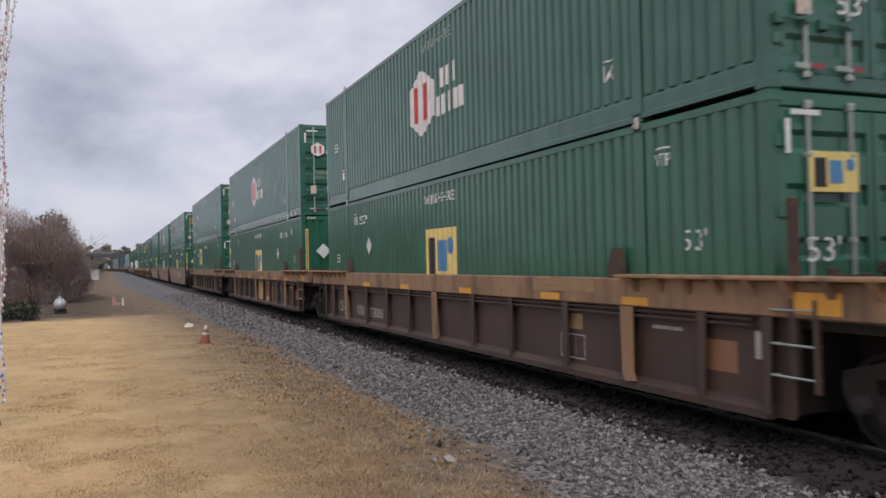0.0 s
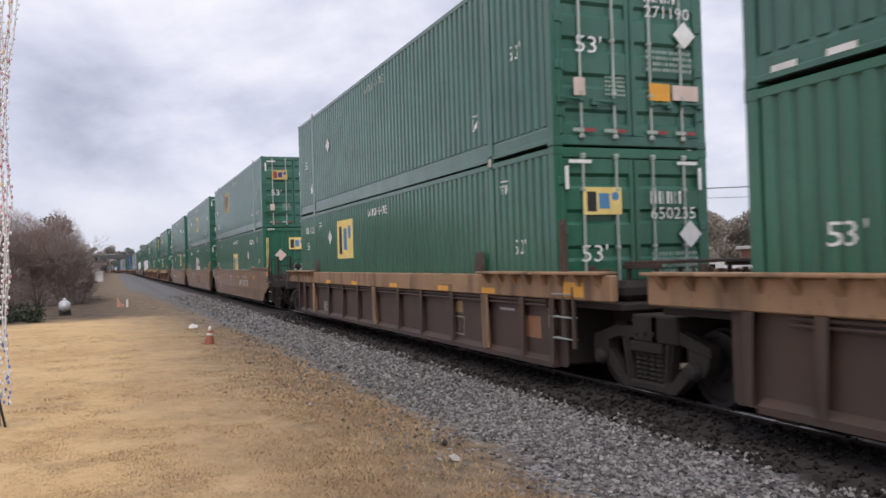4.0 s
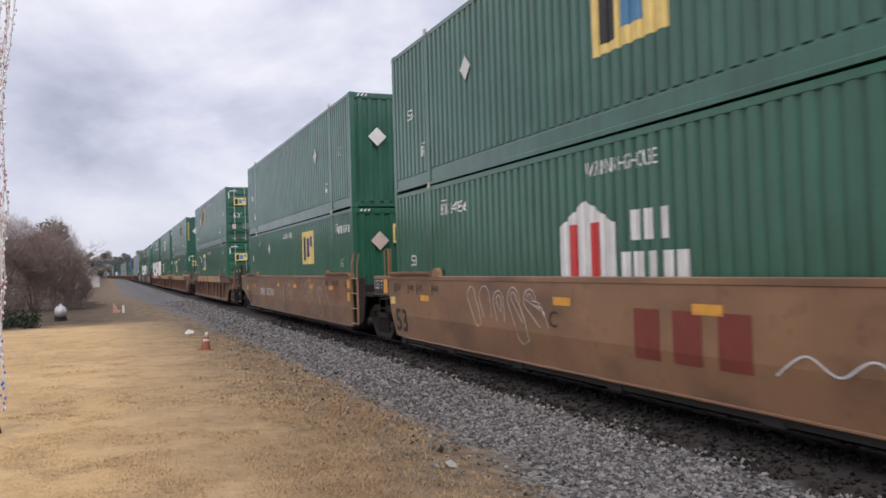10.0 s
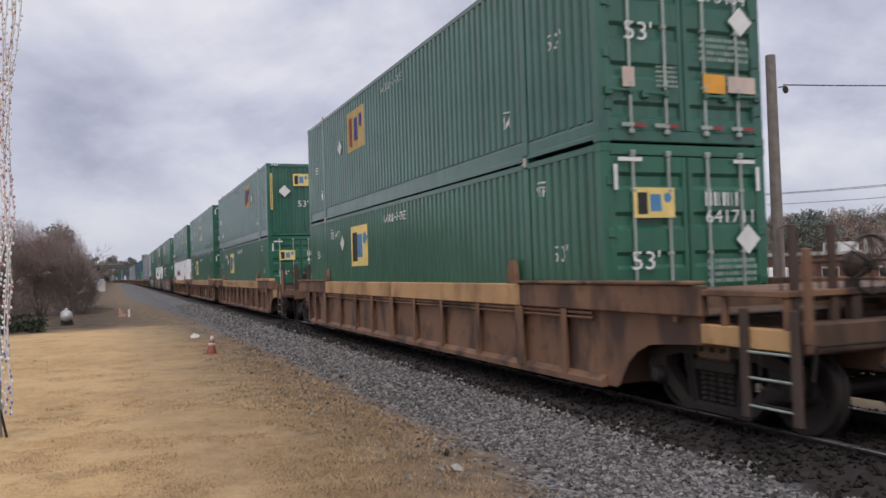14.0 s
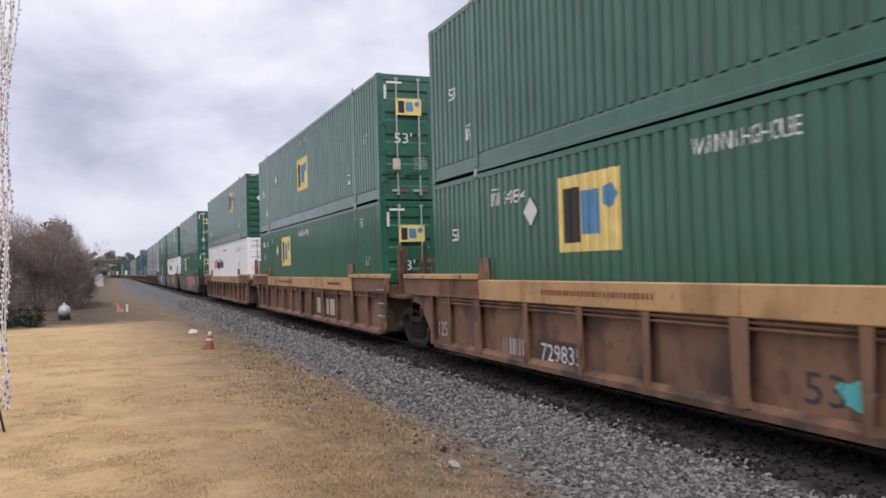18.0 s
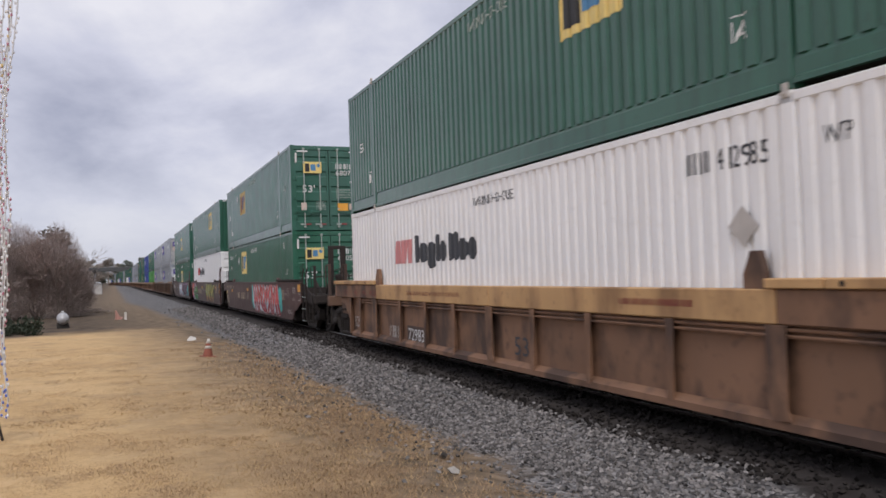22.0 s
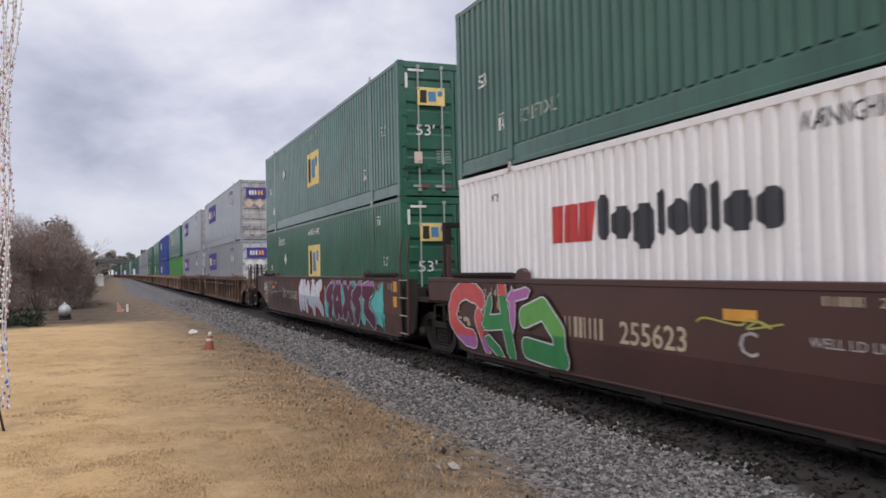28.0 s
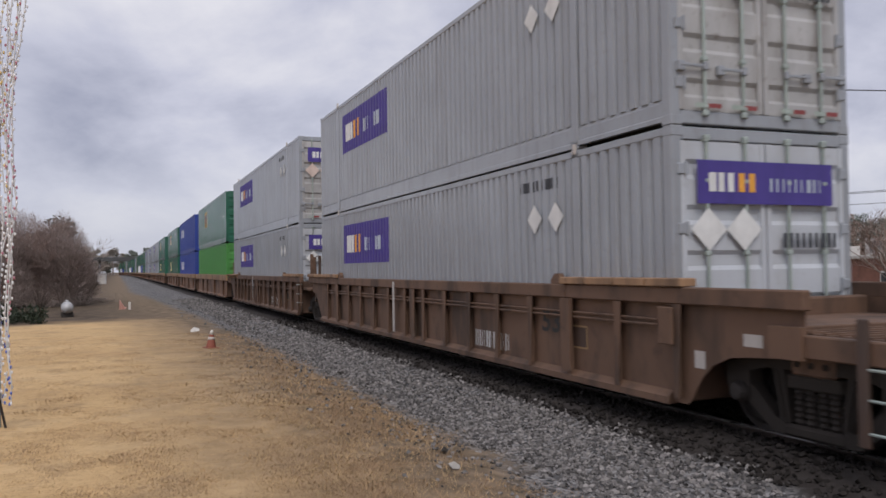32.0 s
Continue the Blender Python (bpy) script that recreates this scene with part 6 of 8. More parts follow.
# orange-brown ribbed wagons
for i, y in enumerate((154.6, 174.02, 193.77)):
    w = ribbed_wagon(y, RUST, CHORD_YELLOW, "coupler" if i == 0 else "joint", "coupler" if i == 2 else "joint", RUST_WAGON, RIBS_B, CHORD_YELLOW, True, WAGONS)
    rides(w, y, 0)
    for a, b in ((11.86, 9.3), (4.5, 3.2)):
        sign_w(w, "small_print", bars(30, -a, -b, 1.26, 1.33, 0.4, i), P_MAROON) if i != 2 or a < 5 else None
    write_w(w, "125T", 15.94, 15.31, 0.42, 0.68, P_CHALK)
    for k, a in (("53", 16.6), ("48", 15.7), ("45", 15.0), ("40/20", 14.4)):
        sign_w(w, "writing", [[(p, q) for p, q in f] for f in fit(letters(k), -a, -a + (0.3 if len(k) < 3 else 0.5), 1.2, 1.32)], P_MAROON)
    if i != 1:
        sign_w(w, "code_mark", bars(8, -13.27, -12.43, 0.34, 0.58, 0.58, 2), P_CHALK)
        sign_w(w, "number_ground", [rect(-12.15, -10.95, 0.29, 0.63)], BROWN)
        part("writing", lay(fit(letters("729835"), -12.07, -11.0, 0.34, 0.58), lambda u, v: (-SIDE + 0.070, -u, v)).mesh("writing", P_WHITE), w)
    write_w(w, "53", *((13.45, 13.02, 0.43, 0.74) if i == 1 else (7.38, 6.94, 0.42, 0.70)), P_DARK)
    part("writing", lay(fit(letters("BCA"[i]), -14.09, -13.95, 0.78, 0.98), lambda u, v: (-SIDE - 0.040, -u, v)).mesh("writing", P_DARK), w)
    if i == 0:
        sign_w(w, "spray_patch", [[(-6.85 + (0.17 + 0.05 * math.sin(3 * q)) * math.cos(q), 0.55 + (0.12 + 0.03 * math.cos(5 * q)) * math.sin(q)) for q in [math.tau * j / 16 for j in range(16)]]], P_TEAL)
    if i == 1:
        ground_board = sign_w(w, "dark_panel", [rect(-6.3, -4.0, 0.26, 0.98)], BROWN, "dark painted side panel")
        part("logo_mark", lay([rect(-6.20, -5.80, 0.42, 0.86), rect(-5.08, -4.80, 0.42, 0.86), rect(-4.66, -4.16, 0.42, 0.86)], lambda u, v: (-SIDE + 0.070, -u, v)).mesh("logo_mark", P_CREAM), ground_board)
    if i == 2:
        write_w(w, "52,600 LBS MAX GROSS WT FOR 20 FT CONTAINER", 11.86, 9.2, 1.24, 1.33, P_MAROON)

c, d = container(GREEN, NEXT, "door", STACKS), container(GREEN_OLD, "green shipping container with a corrugated end and yellow strips", "front", STACKS)
side_marks(c, "640894", 10.8, 1.52, placard_at=12.3, placard_z=2.13)
side_marks(d, "", 5.1, 1.55, True, placard_at=3.77, placard_z=1.8, lower=False)
door_marks(c, "640894", False)
front_marks(d)
load(154.6, c, d)
c, d = container(GREEN, NEXT, "door", STACKS), container(GREEN_OLD, NEXT, "door", STACKS)
side_marks(c, "652687", 10.9, 1.53, placard_at=12.35, placard_z=2.1, number_at=14.86)
side_marks(d, "", 8.0, 1.02, placard_at=12.35, placard_z=1.78, lower=False)
door_marks(c, "652687", False)
door_marks(d, "263160")
load(174.02, c, d)
c, d = container(WHITE, "white shipping container with red and charcoal logo bars", "door", STACKS), container(GREEN_DEEP, "deep green shipping container with a level-ribbed end", "level", STACKS)
long_sign(c, 12.85, 8.65, 1.58, 0.48, P_PINK)
code(c, "412985", 3.40, 2.25, 2.30, 2.52, P_DARK)
placard(c, 2.57, 1.73, 0.2, P_CHALK)
write(c, "WARNING HIGH CUBE", 8.78, 7.35, 2.45, 2.6, P_DARK)
write(c, "WTP", 1.6, 1.3, 2.36, 2.52, P_DARK)
sign(c, "logo_mark", bars(3, -0.5, 0.4, 1.9, 2.2, 0.3, 2), P_PINK, on_end)
sign(c, "small_print", bars(10, -0.9, 0.9, 1.2, 1.3, 0.4, 2), P_DARK, on_end)
side_marks(d, "", 5.1, 1.5, placard_at=3.77, placard_z=2.2, lower=False)
front_marks(d, False)
load(193.77, c, d)

# maroon wagons with spray paint


for i, y in enumerate((217.18, 236.66, 255.96)):
    w = smooth_wagon(y, MAROON, "coupler" if i == 0 else "joint", "coupler" if i == 2 else "joint", MAROON_WAGON, True, WAGONS)
    rides(w, y, 0)
    n_at = 10.65
    sign_w(w, "code_mark", bars(8, -n_at - 1.85, -n_at - 0.9, 0.77, 1.03, 0.58, 2), P_CREAM)
    write_w(w, "255623", n_at + 0.6, n_at - 0.6, 0.76, 1.03, P_CREAM, 0.012)
    write_w(w, "BCA"[i], 9.29, 9.05, 0.80, 1.04, P_CHALK)
    sign_w(w, "code_mark", bars(8, -8.3, -7.85, 1.31, 1.39, 0.58, 12), P_CREAM)
    write_w(w, "255623", 7.75, 7.2, 1.31, 1.39, P_CREAM)
    write_w(w, "BCA"[i], 7.08, 6.98, 1.31, 1.39, P_CREAM)
    write_w(w, "53", 16.2, 15.55, 0.48, 0.86, P_CREAM, 0.02)
    if i == 0:
        backing(w, 8.05, 1.55, 0.33, 1.45, P_TEAL, 0.007, 2, 0.22)
        backing(w, 7.72, 2.05, 0.33, 1.40, P_ICE, 0.0085, 3, 0.12)
        spray(w, (WILD[3], WILD[1], WILD[2], WILD[0], WILD[4], WILD[1], WILD[3]), 7.62, 2.1, 0.36, 1.36, ((0.066, P_BLACK, 0, 1), (0.055, P_WHITE, 0, 1), (0.022, P_BLACK, 0, 1), (0.0, P_CORAL, 0, 1), (-0.002, P_RUBY, -0.4, 0.34)), 0.10, True, 3, wide_=1.2)
        flecks(w, 7.4, 2.3, 0.5, 1.3, 22, P_PINK, 4, 0.036)
        flecks(w, 7.4, 2.3, 0.9, 1.3, 10, P_RUSTY, 6, 0.037)
        sign_w(w, "orange_patch", [rect(1.1, 1.5, 1.2, 1.47)], P_ORANGE)
        sign_w(w, "label_plate", [rect(1.12, 1.48, 0.92, 1.14)], P_CHALK)
        part("label_ground", lay([rect(1.14, 1.46, 0.94, 1.12)], lambda u, v: on_wagon(u, v, 0.010)).mesh("label_ground", MAROON), w)
        write_w(w, "L 201-1", -0.28, -0.63, 0.90, 1.0, P_CHALK)
        scribble(w, 1.24, 0.64, 1.06, 1.17, 5, 0.007, P_CHALK, 3)
        scribble(w, 0.64, 0.27, 0.98, 1.35, 3, 0.008, P_CHALK, 6)
        for q in range(3):
            sign_w(w, "small_print", bars(16, -0.66, 0.03, 0.44 + q * 0.05, 0.47 + q * 0.05, 0.4, q), P_CHALK)
            sign_w(w, "small_print", bars(9, 0.29, 0.75, 1.28 - q * 0.07, 1.32 - q * 0.07, 0.35, q + 4), P_CHALK)
        write_w(w, "20", 2.24, 2.10, 1.14, 1.25, P_CHALK)
    if i == 1:
        spray(w, (ROUND + ((0.84, 0.50, 0.96, 0.02),),), 16.45, 14.95, 0.42, 1.34, ((0.05, P_BLACK, 0, 1), (0.022, P_WHITE, 0, 1), (0.0, P_CORAL, 0, 1), (-0.002, P_VIOLET, -0.4, 0.14)), 0.15, False, 3)
        spray(w, (((0.20, 0.75, 0.06, 0.42), (0.06, 0.42, 0.60, 0.44), (0.55, 0.98, 0.90, 0.0), (0.20, 0.10, 0.45, 0.0)),), 15.0, 13.95, 0.42, 1.38, ((0.045, P_BLACK, 0, 1), (0.02, P_WHITE, 0, 1), (0.0, P_GRASS, 0, 1), (-0.002, P_CORAL, 0.86, 1.3)), 0.115, True, 5, 0.018)
        spray(w, (((0.62, 0.98, 0.20, 0.90), (0.20, 0.90, 0.22, 0.52),),), 14.2, 13.3, 0.42, 1.34, ((0.04, P_BLACK, 0, 1), (0.02, P_WHITE, 0, 1), (0.0, P_VIOLET, 0, 1)), 0.09, True, 6, 0.022)
        spray(w, (((0.20, 0.58, 0.58, 0.74), (0.58, 0.74, 0.84, 0.40), (0.84, 0.40, 0.84, 0.02), (0.84, 0.04, 0.20, 0.10)),), 13.75, 12.45, 0.42, 1.34, ((0.05, P_BLACK, 0, 1), (0.022, P_WHITE, 0, 1), (0.0, P_LEAF, 0, 1), (-0.002, P_GRASS, -0.4, 0.36)), 0.15, False, 7, 0.026)
        backing(w, 7.15, 2.5, 0.36, 1.42, P_BLACK, 0.007, 8, 0.20)
        flecks(w, 7.3, 2.4, 0.5, 1.36, 26, P_CLARET, 9, 0.0085), flecks(w, 7.2, 2.6, 0.9, 1.36, 9, P_TEAL, 10, 0.009)
        spray(w, (WILD[3], WILD[1], WILD[2], WILD[0], WILD[3], WILD[4]), 7.05, 2.65, 0.40, 1.34, ((0.045, P_BLACK, 0, 1), (0.016, P_WHITE, 0, 1), (0.0, P_LIME, 0, 1), (-0.002, P_AMBER, -0.4, 0.24)), 0.088, True, 8)
        flecks(w, 6.8, 2.8, 0.5, 1.2, 14, P_AMBER, 11, 0.034)
        scribble(w, 9.9, 8.7, 1.05, 1.17, 3, 0.010, P_LIME, 22)
        write_w(w, "WELL LD LMT 118,7", 8.45, 7.2, 0.94, 1.04, P_CHALK)
    if i == 2:
        backing(w, 9.95, 6.35, 0.36, 1.42, P_CLARET, 0.007, 5, 0.10)
        spray(w, (BUBBLE[1], BUBBLE[0], BUBBLE[2], BUBBLE[3]), 9.75, 6.5, 0.48, 1.32, ((0.034, P_CLARET, 0, 1), (0.018, P_WHITE, 0, 1), (0.0, P_SILVER, 0, 1), (-0.002, P_ICE, 0.52, 1.3)), 0.16, False, 5)
        backing(w, 6.45, 0.95, 0.34, 1.44, P_TEAL, 0.008, 15, 0.30)
        flecks(w, 1.6, 0.7, 0.4, 1.2, 9, P_TEAL, 16, 0.009)
        spray(w, (BUBBLE[4], BUBBLE[1], BUBBLE[5], BUBBLE[4], BUBBLE[3]), 6.2, 1.6, 0.46, 1.32, ((0.075, P_BLACK, 0, 1), (0.045, P_WHITE, 0, 1), (0.018, P_BLACK, 0, 1), (0.0, P_PLUM, 0, 1), (-0.002, P_VIOLET, 0.97, 1.3)), 0.165, False, 6)
        part("writing", lay(fit(letters("REEFER CLEARANCE"), -15.7, -14.25, 1.575, 1.597), lambda u, v: (-SIDE - 0.064, -u, v)).mesh("writing", P_RUSTY), w)
        arches(w, 14.6, 10.9, 0.42, 1.12, 11, 9), chalk_loops(w, 16.3, 15.45, 0.86, 1.30, 4, 11, 0.012, P_WHITE), scribble(w, 16.3, 15.5, 0.90, 1.28, 4, 0.02, P_SILVER, 12, 0.007), chalk_loops(w, 15.45, 14.65, 0.72, 1.24, 3, 13, 0.009, P_CHALK)
    for yy in (-0.95,) if i in (0, 2) else ():
        part("guide_frame", kept("guide_frame", "guide_frame", GRIME, end_frame), w, at=pose(0, yy - (1.55 if i == 0 else 0.0), 0))
    if i == 2:
        part("guide_frame", kept("guide_frame", "guide_frame", GRIME, end_frame), w, at=pose(0, 17.1, 0))

c, d = container(GREEN, NEXT, "door", STACKS), container(GREEN_OLD, NEXT, "door", STACKS)
side_marks(c, "640518", 10.85, 1.58, placard_at=12.35, placard_z=2.18, number_at=14.86)
side_marks(d, "", 10.9, 1.4, True, placard_at=12.4, placard_z=2.2, lower=False)
door_marks(c, "640518", False)
door_marks(d, "680763")
load(217.18, c, d)
c, d = container(WHITE, "white shipping container with red and charcoal logo bars", "door", STACKS), container(GREEN_DEEP, "deep green shipping container with a corrugated end", "front", STACKS)
long_sign(c, 13.0, 8.75, 1.68, 0.50, P_RED)
write(c, "WARNING HIGH CUBE", 8.6, 7.2, 2.5, 2.68, P_DARK)
write(c, "WTP", 14.9, 14.6, 2.4, 2.52, P_DARK)
sign(c, "logo_mark", bars(3, -0.5, 0.4, 1.9, 2.2, 0.3, 2), P_RED, on_end)
side_marks(d, "", 4.8, 1.5, placard_at=None, lower=False)
write(d, "TOP LIFT ONLY", 13.85, 12.7, 0.6, 0.8, P_OLD)
front_marks(d, False, P_PEACH, False)
load(236.66, c, d)
c, d = container(GREEN, NEXT, "door", STACKS), container(GREEN_OLD, NEXT, "door", STACKS)
side_marks(c, "250327", 8.05, 1.14, placard_at=12.35, placard_z=1.78)
side_marks(d, "", 8.0, 1.05, placard_at=12.4, placard_z=1.85, lower=False)
door_marks(c, "250327", False)
door_marks(d, "260044")
load(255.96, c, d)

# grey pairs and what follows
SILVER_BOX = "grey shipping container with purple logo boards"
for i, y in enumerate((279.41, 298.71)):
    w = ribbed_wagon(y, UMBER, UMBER, "coupler" if i == 0 else "joint", "joint", "weathered brown ribbed well wagon with tan end planks", [-0.15 + 1.09 * k for k in range(15)], CHORD_TAN, True, WAGONS)
    rides(w, y, 0)
    write_w(w, "53", 2.90, 2.40, 0.78, 1.09, P_BLACK, 0.02)
    sign_w(w, "label_frame", [rect(-2.12, -1.72, 0.62, 0.92)], P_TANPATCH)
    part("label_plate", lay([rect(-2.095, -1.745, 0.645, 0.895)], lambda u, v: (-SIDE + 0.070, -u, v)).mesh("label_plate", BROWN), w)
    if i == 0:
        sign_w(w, "label_plate", [rect(0.34, 0.50, 0.62, 0.80)], P_CHALK)
        sign_w(w, "label_plate", [rect(1.05, 1.30, 0.90, 1.02)], P_CHALK)
    sign_w(w, "chalk_scrawl", bars(15, -5.2, -3.9, 0.40, 0.66, 0.7, 3), P_WHITE)
    sign_w(w, "chalk_scrawl", [rect(-9.3, -9.16, 0.35, 1.4)], P_CHALK)
    c, d = container(GREY, SILVER_BOX, "door", STACKS, door_colour=GREY_PALE), container(GREY, SILVER_BOX, "door", STACKS, door_colour=GREY_DOOR)
    for ob in (c, d):
        strip_sign(ob, 13.7, 9.95, 1.52, 2.52)
        strip_sign(ob, -1.0, 0.96, 2.04, 2.52, on_end)
        placard(ob, 3.1, 2.05), placard(ob, 2.5, 2.05)
        placard(ob, -0.85, 1.76, 0.24, P_WHITE if ob is c else P_PEACH, on_end), placard(ob, -0.36, 1.76, 0.24, P_WHITE if ob is c else P_PEACH, on_end)
        sign(ob, "code_mark", bars(9, 0.2, 1.05, 1.55, 1.72, 0.4, 5), P_DARK, on_end)
        sign(ob, "code_mark", bars(9, -3.6, -2.4, 2.45, 2.6, 0.4, 5), P_DARK)
        for x in (-1.0, -0.5, 0.22, 0.72):
            sign(ob, "reflector", [rect(x, x + 0.18, 0.20, 0.25)], P_OLD, on_end)
            sign(ob, "reflector", [rect(x + 0.18, x + 0.36, 0.20, 0.25)], P_DULL_RED, on_end)
    load(y, c, d)

# the rest of the train, which stays far off
TAIL = [(GREEN_LIGHT, GREEN, 0), (BLUE, BLUE, 0), (GREEN, GREEN_OLD, 1), (GREEN, GREEN_OLD, 0), (GREY, GREY, 1), (GREY, GREY, 0)]
RESTED = ("light green shipping container", "blue shipping container", "grey shipping container", "green shipping container")
y = 298.71 + 19.4
prototypes = {}
for i in range(21):
    low, high, joint = TAIL[i] if i < 6 else ((GREEN, GREEN_OLD, 0), (GREY, GREY, 0), (GREEN, GREEN, 0), (BLUE, GREEN_OLD, 0), (WHITE, GREEN_DEEP, 0))[i % 5]
    last = i % 3 == 2
    key = ("wagon", last)
    if key not in prototypes:
        prototypes[key] = ribbed_wagon(y, RUST, CHORD_TAN, "joint", "coupler" if last else "joint", RUST_WAGON, RIBS_B[::2], RUST, False, WAGONS)
        w = prototypes[key]
    else:
        w = copy_thing(prototypes[key], Matrix())
    rides(w, y, 0)
    for colour, z, tier in ((low, FLOOR, 0), (high, DECK, 1)):
        key = (colour.name, tier)
        if key not in prototypes:
            kind_of = RESTED[1] if colour is BLUE else RESTED[2] if colour is GREY else RESTED[0] if colour is GREEN_LIGHT else "white shipping container" if colour is WHITE else RESTED[3]
            ob = prototypes[key] = container(colour, kind_of + " far along the train", "door", STACKS, False)
            if colour in (GREEN, GREEN_OLD):
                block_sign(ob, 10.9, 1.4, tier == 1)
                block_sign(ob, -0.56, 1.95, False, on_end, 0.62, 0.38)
                write(ob, "53'", 1.25, 0.87, 1.43, 1.66)
            if colour is GREY:
                strip_sign(ob, 13.7, 9.95, 1.52, 2.52)
            if colour is BLUE:
                sign(ob, "logo_mark", bars(4, -14.0, -11.0, 1.5, 2.2, 0.4, 1), P_WHITE)
                sign(ob, "label", [rect(-0.9, 0.9, 1.9, 2.4)], P_YELLOW, on_end)
        else:
            ob = copy_thing(prototypes[key], Matrix())
        rides(ob, y, z)
    y += 19.4 if not last else 23.4

# ---- stones and grass beside the track ----


def scatter(spots, sizes, sides, lumpy, seed, tall=0.7):
    """Many small angular stones as one mesh."""
    r = np.random.RandomState(seed)
    base = np.array([(1, 0, 0), (0, 1, 0), (-1, 0, 0), (0, -1, 0), (0, 0, 1), (0, 0, -1), (0.7, 0.7, 0.55), (-0.7, -0.7, 0.5)])
    tri = np.array([(0, 6, 4), (6, 1, 4), (1, 2, 4), (2, 7, 4), (7, 3, 4), (3, 0, 4), (1, 0, 5), (2, 1, 5), (3, 2, 5), (0, 3, 5), (0, 1, 6), (2, 3, 7)])
    s_ = Shape()
    for i, (p, q) in enumerate(zip(spots, sizes)):
        a = r.rand() * math.tau
        v = base * (1 + lumpy * (r.rand(8, 3) - 0.5)) * np.array([q, q * r.uniform(0.55, 1.0), q * tall])
        c, d = math.cos(a), math.sin(a)
        v = np.stack([v[:, 0] * c - v[:, 1] * d, v[:, 0] * d + v[:, 1] * c, v[:, 2] + v[:, 0] * r.uniform(-0.4, 0.4)], 1) + p
        k = len(s_.v)
        s_.v += [tuple(w) for w in v]
        s_.f += [tuple(int(j) + k for j in t) for t in tri]
    return s_


def quick(s_, name, material):
    me = bpy.data.meshes.new(name)
    me.from_pydata(s_.v, [], s_.f)
    me.materials.append(material)
    return me


rs = np.random.RandomState(11)
spots, sizes = [], []
for count, y0, y1 in ((21000, 2.2, 11.0), (14000, 11.0, 24.0), (7000, 24.0, 60.0)):
    for _ in range(count):
        y = rs.uniform(y0, y1)
        x = rs.uniform(2.2, 5.75)
        if x > 4.93 + 0.22 * noise.noise(Vector((y * 1.1, 7.0, 0.0))) + 0.4 * rs.rand():
            continue
        edge = 3.75 + 0.45 * noise.noise(Vector((y * 0.35, 1.0, 0.0))) + 0.2 * noise.noise(Vector((y * 1.3, 4.0, 0.0)))
        if x < edge and rs.rand() > (0.42 if y < 11 else 0.22) * math.exp(-(edge - x) * 2.6):
            continue
        q = rs.uniform(0.014, 0.032) * (1.0 if y < 11 else 1.3 if y < 24 else 1.9)
        spots.append((x, y, ground_z(x, y) + q * 0.25))
        sizes.append(q)
STONE = surface("crushed_grey_stone", (0.275, 0.257, 0.246), 0.8, var=0.45, scale=12.0, bump=0.2, island=0.8, spec=0.3)
ob = new("ballast", quick(scatter(spots, sizes, 8, 0.6, 3, 0.85), "ballast", STONE))
tagged(ob, "grey crushed-stone ballast on the track shoulder", "ballast", kind="stuff")

# oily stones over the bed, their near-black colour includes shade under the train
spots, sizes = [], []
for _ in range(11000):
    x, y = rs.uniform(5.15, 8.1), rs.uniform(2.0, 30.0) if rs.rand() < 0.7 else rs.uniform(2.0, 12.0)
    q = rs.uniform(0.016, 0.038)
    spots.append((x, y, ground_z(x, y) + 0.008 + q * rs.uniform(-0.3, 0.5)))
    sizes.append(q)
OILY_SHADED = surface("oily_black_stone", (0.037, 0.032, 0.029), 0.9, var=0.4, scale=12.0, bump=0.2, island=0.6, spec=0.15)
tagged(new("oily_ballast", quick(scatter(spots, sizes, 8, 0.6, 5, 0.8), "oily_ballast", OILY_SHADED)), "oily crushed stone between the sleepers, coloured darker for the train's shade", "ballast", kind="stuff")

BLADE = surface("dry_straw_grass", (0.60, 0.42, 0.22), 0.9, var=0.15, scale=2.0, bump=0.0, island=0.28, spec=0.15)
DULL = surface("dull_dead_grass", (0.42, 0.285, 0.17), 0.95, var=0.2, scale=2.0, bump=0.0, island=0.4, spec=0.1)
rb = np.random.RandomState(21)
rg = random.Random(21)


def lattice(x, y, size, seed):
    """Smooth random values from 0 to 1 over the ground, at one size of patch."""
    table = np.random.RandomState(seed).rand(64, 64)
    a, b = x / size + 400.0, y / size + 400.0
    i, j = np.floor(a).astype(int), np.floor(b).astype(int)
    p, q = a - i, b - j
    p, q = p * p * (3 - 2 * p), q * q * (3 - 2 * q)
    i, j, k, l = i % 64, j % 64, (i + 1) % 64, (j + 1) % 64
    return (table[i, j] * (1 - p) + table[k, j] * p) * (1 - q) + (table[i, l] * (1 - p) + table[k, l] * p) * q


